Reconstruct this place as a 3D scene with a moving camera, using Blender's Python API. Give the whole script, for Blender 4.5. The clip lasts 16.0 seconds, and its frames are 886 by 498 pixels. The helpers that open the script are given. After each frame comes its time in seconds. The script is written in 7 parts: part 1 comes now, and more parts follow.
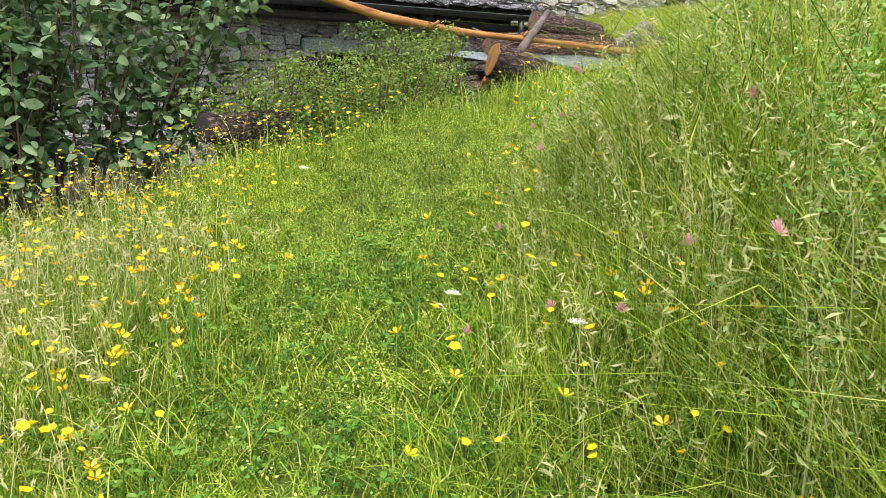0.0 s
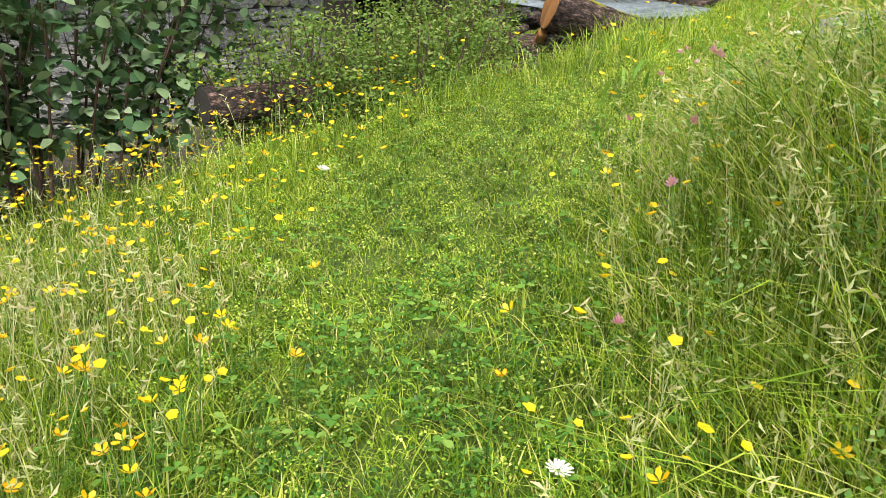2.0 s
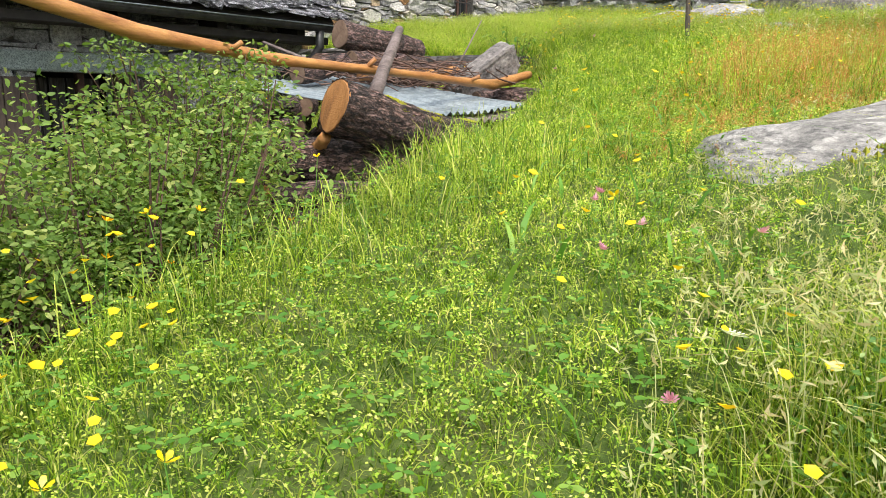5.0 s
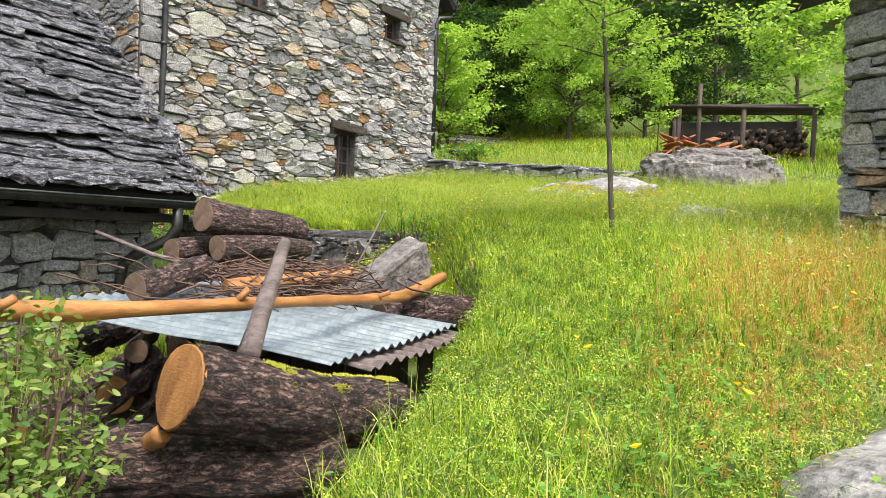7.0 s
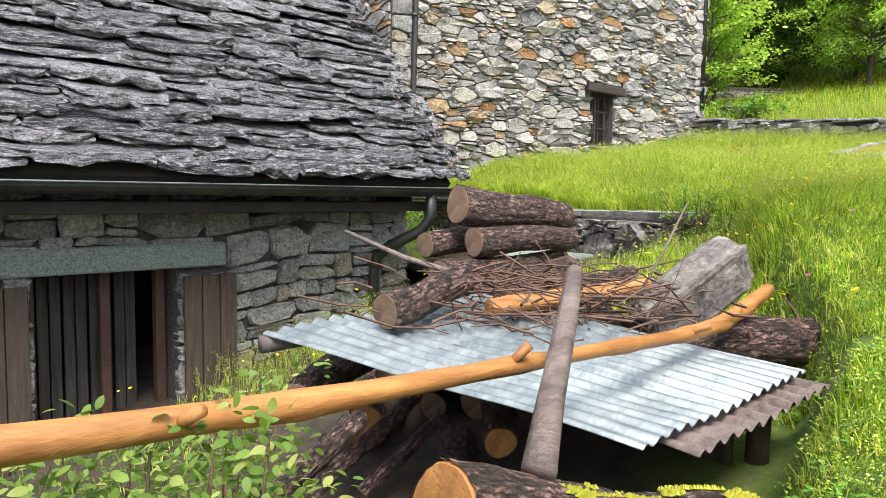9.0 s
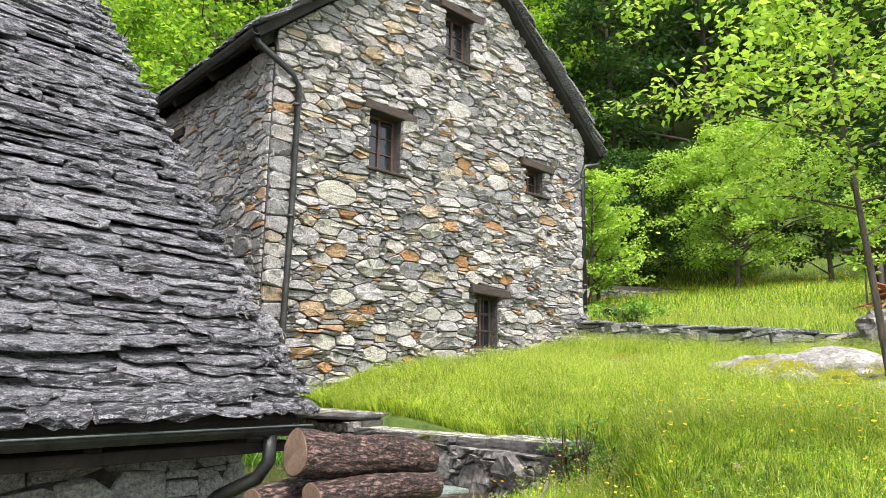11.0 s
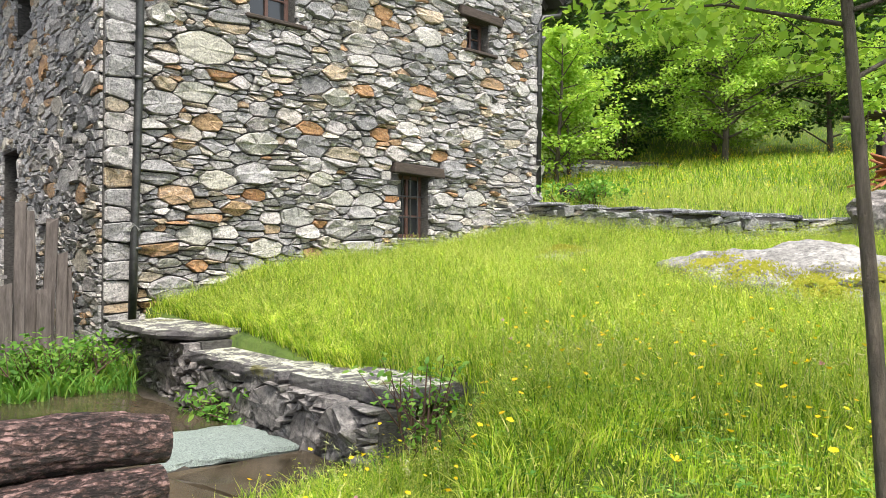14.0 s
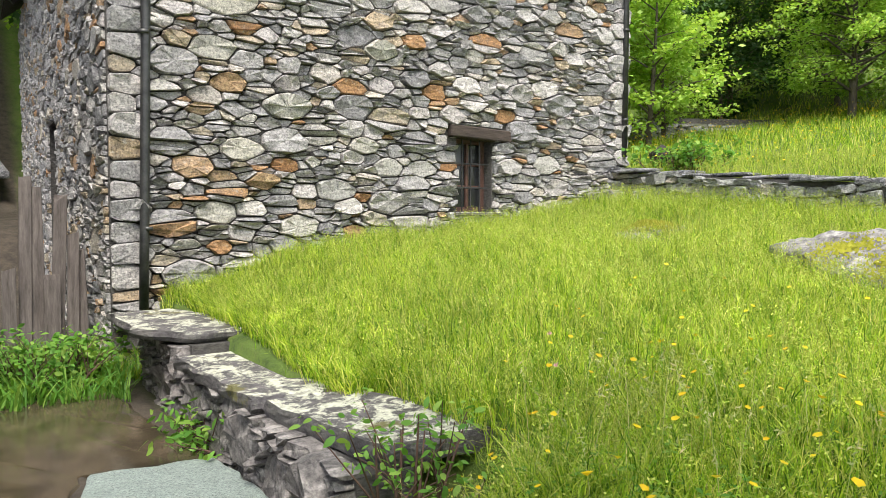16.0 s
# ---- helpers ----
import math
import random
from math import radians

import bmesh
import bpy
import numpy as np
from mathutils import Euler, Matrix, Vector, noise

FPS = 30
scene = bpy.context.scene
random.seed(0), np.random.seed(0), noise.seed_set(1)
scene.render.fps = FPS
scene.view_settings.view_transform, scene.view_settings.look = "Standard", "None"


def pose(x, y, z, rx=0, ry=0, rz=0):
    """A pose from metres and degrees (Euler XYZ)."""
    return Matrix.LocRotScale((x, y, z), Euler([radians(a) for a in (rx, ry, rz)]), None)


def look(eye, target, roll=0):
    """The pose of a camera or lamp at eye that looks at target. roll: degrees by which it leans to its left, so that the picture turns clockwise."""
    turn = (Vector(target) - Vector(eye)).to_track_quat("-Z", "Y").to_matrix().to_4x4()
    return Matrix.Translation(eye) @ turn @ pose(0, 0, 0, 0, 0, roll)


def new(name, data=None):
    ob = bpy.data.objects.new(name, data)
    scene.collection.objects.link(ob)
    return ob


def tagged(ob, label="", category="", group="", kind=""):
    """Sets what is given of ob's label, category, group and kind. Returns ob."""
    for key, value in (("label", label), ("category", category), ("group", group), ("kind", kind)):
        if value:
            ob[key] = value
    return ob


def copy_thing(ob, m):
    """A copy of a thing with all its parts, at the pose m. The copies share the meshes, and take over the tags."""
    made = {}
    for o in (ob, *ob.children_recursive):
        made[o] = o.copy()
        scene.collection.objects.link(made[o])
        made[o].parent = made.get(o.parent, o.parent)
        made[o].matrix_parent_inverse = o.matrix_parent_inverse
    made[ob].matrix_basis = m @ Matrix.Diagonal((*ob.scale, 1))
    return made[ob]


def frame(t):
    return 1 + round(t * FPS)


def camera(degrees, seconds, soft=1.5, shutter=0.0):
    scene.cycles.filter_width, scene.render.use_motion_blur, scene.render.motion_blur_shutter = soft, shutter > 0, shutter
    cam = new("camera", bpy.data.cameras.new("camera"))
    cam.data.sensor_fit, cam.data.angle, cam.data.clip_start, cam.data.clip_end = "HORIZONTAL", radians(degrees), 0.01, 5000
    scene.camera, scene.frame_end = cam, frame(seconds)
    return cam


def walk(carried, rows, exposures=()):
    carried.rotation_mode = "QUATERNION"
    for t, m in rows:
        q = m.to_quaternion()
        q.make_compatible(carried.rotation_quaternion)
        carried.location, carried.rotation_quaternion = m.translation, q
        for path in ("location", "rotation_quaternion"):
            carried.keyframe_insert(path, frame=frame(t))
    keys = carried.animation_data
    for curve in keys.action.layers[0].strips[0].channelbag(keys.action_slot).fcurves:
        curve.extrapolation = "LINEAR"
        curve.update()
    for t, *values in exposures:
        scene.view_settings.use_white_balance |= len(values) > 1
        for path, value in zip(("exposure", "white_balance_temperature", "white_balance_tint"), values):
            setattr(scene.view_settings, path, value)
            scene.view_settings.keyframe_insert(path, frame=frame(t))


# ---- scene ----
cam = camera(64.0, 16.0, 0.75)
PATH = [
    (0, (-8.065, -14.385, 0.829), (-7.283, -12.6, 0.38), 0.7),
    (0.5, (-7.924, -14.266, 0.872), (-7.183, -12.469, 0.399), 0.8),
    (1, (-7.887, -14.092, 0.923), (-7.219, -12.28, 0.402), 0.5),
    (1.5, (-7.833, -13.772, 0.941), (-7.195, -11.967, 0.364), 0.0),
    (2, (-7.812, -13.476, 0.988), (-7.124, -11.702, 0.372), 0.3),
    (2.5, (-7.801, -13.181, 1.102), (-7.027, -11.448, 0.472), 1.0),
    (3, (-7.803, -12.861, 1.253), (-6.902, -11.186, 0.635), 2.3),
    (3.2, (-7.796, -12.724, 1.279), (-6.838, -11.078, 0.668), 2.9),
    (5.3, (-7.179, -11.574, 1.169), (-5.776, -10.199, 0.794), 1.4),
    (5.5, (-7.095, -11.418, 1.231), (-5.652, -10.072, 0.908), 1.6),
    (6, (-6.944, -11.094, 1.373), (-5.414, -9.821, 1.176), 1.6),
    (6.5, (-6.671, -10.823, 1.494), (-5.075, -9.621, 1.395), 1.8),
    (7, (-6.408, -10.585, 1.623), (-4.801, -9.395, 1.585), 1.9),
    (7.5, (-6.299, -10.331, 1.676), (-4.806, -9.001, 1.629), 1.7),
    (8, (-6.151, -10.059, 1.723), (-4.925, -8.487, 1.573), 1.3),
    (8.2, (-6.067, -9.975, 1.75), (-4.952, -8.326, 1.557), 0.9),
    (10.3, (-5.416, -9.421, 2.06), (-4.23, -7.815, 2.171), 0.7),
    (10.5, (-5.305, -9.417, 2.128), (-4.07, -7.856, 2.317), 0.8),
    (11, (-5.13, -9.357, 2.23), (-3.821, -7.886, 2.584), 0.9),
    (11.5, (-4.908, -9.181, 2.32), (-3.562, -7.768, 2.756), 0.9),
    (12, (-4.626, -9.067, 2.23), (-3.243, -7.666, 2.581), 0.7),
    (12.5, (-4.091, -8.954, 2.253), (-2.691, -7.541, 2.465), 0.6),
    (13, (-3.632, -8.86, 2.272), (-2.234, -7.434, 2.376), 0.6),
    (13.5, (-3.187, -8.785, 2.381), (-1.812, -7.333, 2.426), 0.5),
    (14, (-2.809, -8.701, 2.575), (-1.479, -7.207, 2.574), 0.4),
    (14.5, (-2.463, -8.4, 2.549), (-1.183, -6.864, 2.506), 0.3),
    (15, (-2.108, -8.212, 2.608), (-0.88, -6.635, 2.535), 0.2),
    (15.5, (-1.79, -8.083, 2.736), (-0.622, -6.463, 2.651), 0.1),
    (16, (-1.544, -7.871, 2.7), (-0.424, -6.217, 2.603), 0.1),
]
walk(cam, [(t, look(eye, target, roll)) for t, eye, target, roll in PATH],
     [(0.0, 0.9), (1.5, 0.88), (3.0, 1.0), (5.5, 1.08), (8.0, 1.2), (10.5, 1.32), (13, 1.33), (14.5, 1.26), (16, 1.15)])

# ---- world, sun, exposure ----
world = bpy.data.worlds.new("overcast_sky")
scene.world = world
world.use_nodes = True
wn = world.node_tree
sky = wn.nodes.new("ShaderNodeTexSky")
sky.sky_type = "NISHITA"
sky.sun_disc = False
sky.sun_elevation, sky.sun_rotation = radians(58), radians(200)
sky.air_density, sky.dust_density, sky.ozone_density = 1.0, 3.0, 1.0
soften = wn.nodes.new("ShaderNodeMixRGB")
soften.inputs[0].default_value = 0.55
soften.inputs[2].default_value = (7.5, 7.8, 8.0, 1)
wn.links.new(sky.outputs[0], soften.inputs[1])
wn.links.new(soften.outputs[0], wn.nodes["Background"].inputs[0])
wn.nodes["Background"].inputs[1].default_value = 0.125
sun = new("sun", bpy.data.lights.new("sun", "SUN"))
sun.data.energy, sun.data.angle, sun.data.color = 2.9, radians(24), (1.0, 0.95, 0.86)
sun.matrix_world = look((-6, -22, 30), (0, -6, 0))


# ---- materials ----
def shader(name, rough=0.8, metal=0.0):
    m = bpy.data.materials.new(name)
    m.use_nodes = True
    b = m.node_tree.nodes["Principled BSDF"]
    b.inputs["Roughness"].default_value, b.inputs["Metallic"].default_value = rough, metal
    return m, m.node_tree, b


def ramp(nt, stops, fac):
    r = nt.nodes.new("ShaderNodeValToRGB")
    el = r.color_ramp.elements
    el[0].position, el[0].color = stops[0][0], (*stops[0][1], 1)
    el[1].position, el[1].color = stops[-1][0], (*stops[-1][1], 1)
    for p, c in stops[1:-1]:
        el.new(p).color = (*c, 1)
    nt.links.new(fac, r.inputs[0])
    return r.outputs[0]


def noise_node(nt, scale, detail=6, rough=0.6, stretch=(1, 1, 1), warp=0.0):
    co, mp, n = (nt.nodes.new("ShaderNodeTexCoord"), nt.nodes.new("ShaderNodeMapping"), nt.nodes.new("ShaderNodeTexNoise"))
    mp.inputs["Scale"].default_value = stretch
    n.inputs["Scale"].default_value, n.inputs["Detail"].default_value = scale, detail
    n.inputs["Roughness"].default_value, n.inputs["Distortion"].default_value = rough, warp
    nt.links.new(co.outputs["Object"], mp.inputs[0])
    nt.links.new(mp.outputs[0], n.inputs[0])
    return n.outputs[0]


def mixc(nt, fac, a, b, mode="MIX"):
    m = nt.nodes.new("ShaderNodeMixRGB")
    m.blend_type = mode
    for i, v in enumerate((fac, a, b)):
        if isinstance(v, (int, float)):
            m.inputs[i].default_value = v
        elif isinstance(v, tuple):
            m.inputs[i].default_value = (*v, 1)
        else:
            nt.links.new(v, m.inputs[i])
    return m.outputs[0]


def bumped(nt, b, height, strength=0.5, dist=0.02):
    n = nt.nodes.new("ShaderNodeBump")
    n.inputs["Strength"].default_value, n.inputs["Distance"].default_value = strength, dist
    nt.links.new(height, n.inputs["Height"])
    nt.links.new(n.outputs[0], b.inputs["Normal"])


def spread(nt, island=False):
    if island:
        return nt.nodes.new("ShaderNodeNewGeometry").outputs["Random Per Island"]
    return nt.nodes.new("ShaderNodeObjectInfo").outputs["Random"]


def stone(name, stops, island, lichen=(0.5, 0.5, 0.47), dark=(0.07, 0.07, 0.075), scale=9.0, rough=0.85, patch=0.45):
    """Rough stone: each piece takes its own tint; grain, dark veins and pale lichen go over it."""
    m, nt, b = shader(name, rough)
    base = ramp(nt, stops, spread(nt, island))
    veins = ramp(nt, [(0.38, (0, 0, 0)), (0.62, (1, 1, 1))], noise_node(nt, scale, 8, 0.72, (1, 1, 2.2), 0.6))
    c = mixc(nt, veins, mixc(nt, 0.6, base, dark), base)
    spots = ramp(nt, [(0.56, (0, 0, 0)), (0.66, (patch, patch, patch))], noise_node(nt, scale * 2.3, 5, 0.6))
    c = mixc(nt, spots, c, lichen)
    speck = noise_node(nt, scale * 5, 4, 0.75)
    c = mixc(nt, 0.8, c, mixc(nt, 1.0, c, ramp(nt, [(0.36, (0.34, 0.34, 0.35)), (0.48, (1.0, 1.0, 1.0)), (0.64, (1.5, 1.48, 1.45))], speck), "MULTIPLY"))
    fine = noise_node(nt, scale * 14, 3, 0.7)
    c = mixc(nt, 0.5, c, mixc(nt, 1.0, c, ramp(nt, [(0.3, (0.35, 0.35, 0.35)), (0.7, (1.3, 1.3, 1.3))], fine), "MULTIPLY"))
    nt.links.new(c, b.inputs["Base Color"])
    bumped(nt, b, mixc(nt, 0.35, noise_node(nt, scale * 2.2, 9, 0.75, (1, 1, 1.8), 0.4), speck), 1.0, 0.045)
    return m


WALL_TINTS = [(0.0, (0.24, 0.235, 0.245)), (0.16, (0.44, 0.425, 0.43)), (0.36, (0.60, 0.565, 0.55)), (0.50, (0.36, 0.355, 0.37)),
              (0.66, (0.72, 0.68, 0.64)), (0.80, (0.53, 0.49, 0.49)), (0.88, (0.62, 0.56, 0.46)), (0.94, (0.56, 0.42, 0.27)), (1.0, (0.52, 0.27, 0.11))]
SLATE_TINTS = [(0.0, (0.07, 0.07, 0.08)), (0.4, (0.18, 0.18, 0.20)), (0.75, (0.31, 0.305, 0.335)), (1.0, (0.50, 0.49, 0.53))]
M_STONE = stone("rubble_stone", WALL_TINTS, False)
M_STONE_I = stone("rubble_stone_small", WALL_TINTS, True)
M_OCHRE = stone("ochre_stone", [(0.0, (0.47, 0.34, 0.20)), (0.5, (0.46, 0.26, 0.12)), (1.0, (0.42, 0.21, 0.09))], False, (0.5, 0.42, 0.3), (0.12, 0.06, 0.03))
M_PALE_STONE = stone("pale_rubble_stone", [(0.0, (0.46, 0.45, 0.44)), (0.5, (0.54, 0.52, 0.47)), (1.0, (0.58, 0.55, 0.46))], False, (0.66, 0.65, 0.6), (0.22, 0.21, 0.2))
GREY_TINTS = [(0.0, (0.28, 0.28, 0.275)), (0.5, (0.45, 0.45, 0.435)), (0.85, (0.60, 0.60, 0.57)), (1.0, (0.50, 0.43, 0.32))]
M_GREY = stone("shed_stone", GREY_TINTS, False)
M_GREY_I = stone("shed_stone_small", GREY_TINTS, True)


def slate(name, island):
    """Wet layered roof stone: dark splits run along it as painted gap shadow; pale weathered ridges include painted wet
    highlights.
    """
    m, nt, b = shader(name, 0.38)
    base = ramp(nt, SLATE_TINTS, spread(nt, island))
    layers = noise_node(nt, 17.0, 12, 0.82, (0.5, 1.4, 2.6), 0.8)
    c = mixc(nt, ramp(nt, [(0.45, (1, 1, 1)), (0.485, (0, 0, 0))], layers), base, (0.008, 0.008, 0.011))
    # pale streaks: weathering plus wet highlights put into the colour
    pale = ramp(nt, [(0.515, (0, 0, 0)), (0.545, (0.95, 0.95, 0.95))], noise_node(nt, 23.0, 12, 0.82, (0.45, 1.2, 2.2), 0.8))
    c = mixc(nt, pale, c, (0.66, 0.645, 0.71))
    grit = ramp(nt, [(0.40, (0.3, 0.3, 0.32)), (0.56, (1.25, 1.25, 1.25))], noise_node(nt, 90.0, 4, 0.7, (0.7, 1, 1.4)))
    c = mixc(nt, 0.8, c, mixc(nt, 1.0, c, grit, "MULTIPLY"))
    nt.links.new(c, b.inputs["Base Color"])
    bumped(nt, b, layers, 1.0, 0.09)
    return m


M_SLATE = slate("roof_slate", False)
M_SLATE_I = slate("roof_slate_far", True)
M_BOULDER = stone("boulder_stone", [(0.0, (0.30, 0.285, 0.275)), (1.0, (0.34, 0.325, 0.31))], False, (0.46, 0.44, 0.42), (0.07, 0.065, 0.062), 3.0, 0.85, 0.7)
M_BOULDER_DARK = stone("dark_boulder_stone", [(0.0, (0.20, 0.185, 0.18)), (1.0, (0.24, 0.215, 0.205))], False, (0.40, 0.37, 0.35), (0.05, 0.045, 0.043), 3.0, 0.85, 0.6)
M_PALE = stone("pale_flagstone", [(0.0, (0.36, 0.43, 0.40)), (1.0, (0.40, 0.47, 0.43))], False, (0.52, 0.58, 0.53), (0.24, 0.28, 0.27), 16.0, 0.45, 0.4)


def lichen_slab():
    """Dark split slab with crisp cream lichen crusts over it."""
    m, nt, b = shader("lichen_slab", 0.7)
    c = ramp(nt, [(0.35, (0.03, 0.028, 0.03)), (0.65, (0.16, 0.145, 0.15))], noise_node(nt, 9, 9, 0.75, (1, 1, 2.5), 0.5))
    crust = ramp(nt, [(0.49, (0, 0, 0)), (0.53, (1, 1, 1))], noise_node(nt, 5.0, 14, 0.82, (1, 1, 0.6), 0.3))
    upper, split = nt.nodes.new("ShaderNodeNewGeometry"), nt.nodes.new("ShaderNodeSeparateXYZ")
    nt.links.new(upper.outputs["Normal"], split.inputs[0])
    crust = mixc(nt, 1.0, crust, ramp(nt, [(0.55, (0.1, 0.1, 0.1)), (0.8, (1, 1, 1))], split.outputs["Z"]), "MULTIPLY")
    c = mixc(nt, crust, c, ramp(nt, [(0.3, (0.42, 0.42, 0.32)), (0.7, (0.72, 0.72, 0.60))], noise_node(nt, 40, 4)))
    moss = ramp(nt, [(0.60, (0, 0, 0)), (0.64, (0.9, 0.9, 0.9))], noise_node(nt, 2.4, 8, 0.7, (1, 1, 1), 0.2))
    c = mixc(nt, moss, c, (0.13, 0.12, 0.03))
    nt.links.new(c, b.inputs["Base Color"])
    bumped(nt, b, noise_node(nt, 14, 10, 0.75, (1, 1, 2.5), 0.4), 1.0, 0.04)
    return m


M_SLAB = lichen_slab()


def plain(name, c1, c2, scale=8.0, rough=0.7, metal=0.0, stretch=(1, 1, 1), bump=0.4, dist=0.01, lo=0.32, hi=0.68):
    m, nt, b = shader(name, rough, metal)
    n = noise_node(nt, scale, 8, 0.65, stretch, 0.3)
    c = ramp(nt, [(lo, c1), (hi, c2)], n)
    c = mixc(nt, 0.35, c, mixc(nt, 1.0, c, ramp(nt, [(0.3, (0.4, 0.4, 0.4)), (0.7, (1.25, 1.25, 1.25))], noise_node(nt, scale * 7, 4, 0.6, stretch)), "MULTIPLY"))
    nt.links.new(c, b.inputs["Base Color"])
    bumped(nt, b, noise_node(nt, scale * 3, 8, 0.7, stretch), bump, dist)
    return m


M_MORTAR = plain("mortar", (0.05, 0.047, 0.045), (0.16, 0.15, 0.14), 18, 0.95, 0, (1, 1, 2.5), 1.0, 0.05)
M_WET = plain("wet_flagstone", (0.03, 0.024, 0.016), (0.10, 0.077, 0.05), 3.5, 0.06, 0, (1, 1, 1), 0.12, 0.01)
M_DARKWOOD = plain("dark_wood", (0.03, 0.021, 0.016), (0.085, 0.06, 0.045), 5, 0.75, 0, (6, 6, 0.6))
M_BEAM = plain("weathered_beam", (0.022, 0.015, 0.012), (0.085, 0.06, 0.048), 6, 0.8, 0, (0.7, 7, 7), 0.8, 0.03)
M_FRAME = plain("red_brown_window_wood", (0.055, 0.026, 0.02), (0.115, 0.055, 0.04), 8, 0.6)
M_PLANK = plain("grey_planks", (0.055, 0.044, 0.040), (0.16, 0.135, 0.125), 4, 0.85, 0, (7, 7, 0.7))
M_METAL = plain("dull_gutter_metal", (0.035, 0.036, 0.038), (0.085, 0.085, 0.083), 6, 0.45, 0.6)
M_TIN = plain("corrugated_tin", (0.13, 0.16, 0.18), (0.33, 0.37, 0.39), 5, 0.38, 0.45, (0.8, 2.0, 1), 0.3, 0.01)


def bark(name, deep, plate, pale, scale, rough):
    """Cracked bark: long plates of differing tint with deep dark furrows between them."""
    m, nt, b = shader(name, rough)
    co, mp, warp, add = (nt.nodes.new(s) for s in ("ShaderNodeTexCoord", "ShaderNodeMapping", "ShaderNodeTexNoise", "ShaderNodeVectorMath"))
    add.operation = "MULTIPLY_ADD"
    add.inputs[1].default_value = (0.10, 0.055, 0.055)
    warp.inputs["Scale"].default_value, warp.inputs["Detail"].default_value, warp.inputs["Roughness"].default_value = 22, 6, 0.7
    nt.links.new(co.outputs["Object"], warp.inputs[0])
    nt.links.new(warp.outputs["Color"], add.inputs[0])
    nt.links.new(co.outputs["Object"], add.inputs[2])
    mp.inputs["Scale"].default_value = (0.26, 1, 1)
    nt.links.new(add.outputs[0], mp.inputs[0])
    edge, cell = nt.nodes.new("ShaderNodeTexVoronoi"), nt.nodes.new("ShaderNodeTexVoronoi")
    edge.feature = "DISTANCE_TO_EDGE"
    for v in (edge, cell):
        v.inputs["Scale"].default_value = scale
        nt.links.new(mp.outputs[0], v.inputs[0])
    tone = ramp(nt, [(0.0, plate), (0.7, plate), (1.0, pale)], cell.outputs["Color"])
    flake = noise_node(nt, 60, 6, 0.75, (0.6, 1, 1))
    tone = mixc(nt, ramp(nt, [(0.47, (0, 0, 0)), (0.58, (0.9, 0.9, 0.9))], flake), tone, pale)
    tone = mixc(nt, ramp(nt, [(0.42, (0.95, 0.95, 0.95)), (0.52, (0, 0, 0))], noise_node(nt, 26, 6, 0.7, (0.5, 1, 1))), tone, deep)
    crack = ramp(nt, [(0.0, (0.15, 0.15, 0.15)), (0.2, (1, 1, 1))], edge.outputs["Distance"])
    nt.links.new(mixc(nt, crack, deep, tone), b.inputs["Base Color"])
    bumped(nt, b, mixc(nt, 0.45, crack, flake), 1.0, 0.03)
    return m


M_BARK = bark("rough_bark", (0.011, 0.006, 0.005), (0.11, 0.056, 0.042), (0.29, 0.185, 0.16), 46, 0.7)
M_BARK_RED = bark("red_bark", (0.014, 0.008, 0.007), (0.105, 0.055, 0.045), (0.34, 0.21, 0.195), 36, 0.6)
M_PEELED = plain("peeled_wood", (0.20, 0.068, 0.018), (0.48, 0.23, 0.07), 4, 0.5, 0, (0.3, 3, 3), 0.4, 0.02)
M_STUB = plain("weathered_grey_wood", (0.07, 0.05, 0.046), (0.23, 0.18, 0.17), 6, 0.8, 0, (0.4, 3, 3), 0.7, 0.02)
M_TWIG = plain("dry_twigs", (0.055, 0.03, 0.022), (0.16, 0.09, 0.065), 10, 0.85)
M_TRUNK = plain("trunk_bark", (0.05, 0.04, 0.032), (0.15, 0.12, 0.095), 9, 0.9, 0, (2, 2, 0.5), 0.9, 0.03)
M_RUST = plain("rusty_clay", (0.22, 0.07, 0.03), (0.42, 0.16, 0.08), 6, 0.85)
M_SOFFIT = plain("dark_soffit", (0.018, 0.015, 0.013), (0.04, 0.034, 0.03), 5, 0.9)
M_CLOTH = plain("pale_curtain", (0.03, 0.028, 0.026), (0.09, 0.083, 0.078), 5, 0.9, 0, (8, 8, 0.4))


def cut_wood():
    m, nt, b = shader("sawn_wood", 0.75)
    co, w = nt.nodes.new("ShaderNodeTexCoord"), nt.nodes.new("ShaderNodeTexWave")
    w.wave_type, w.rings_direction = "RINGS", "X"
    w.inputs["Scale"].default_value, w.inputs["Distortion"].default_value, w.inputs["Detail"].default_value = 14, 2.5, 3
    nt.links.new(co.outputs["Object"], w.inputs[0])
    c = mixc(nt, 0.06, ramp(nt, [(0.3, (0.10, 0.04, 0.014)), (0.5, (0.31, 0.13, 0.034)), (0.72, (0.46, 0.22, 0.07))], noise_node(nt, 9, 6, 0.7, (1, 1, 0.4))), ramp(nt, [(0.2, (0.28, 0.13, 0.05)), (0.8, (0.62, 0.38, 0.18))], w.outputs[0]))
    nt.links.new(c, b.inputs["Base Color"])
    bumped(nt, b, noise_node(nt, 30, 6, 0.7, (1, 1, 3)), 0.5, 0.008)
    return m


M_CUT = cut_wood()
M_CUT_DULL = plain("dull_sawn_wood", (0.12, 0.07, 0.045), (0.24, 0.16, 0.11), 9, 0.85)


def glass_mat():
    m, nt, b = shader("window_glass", 0.08)
    b.inputs["Base Color"].default_value = (0.02, 0.022, 0.024, 1)
    b.inputs["Specular IOR Level"].default_value = 0.6
    return m


M_GLASS = glass_mat()


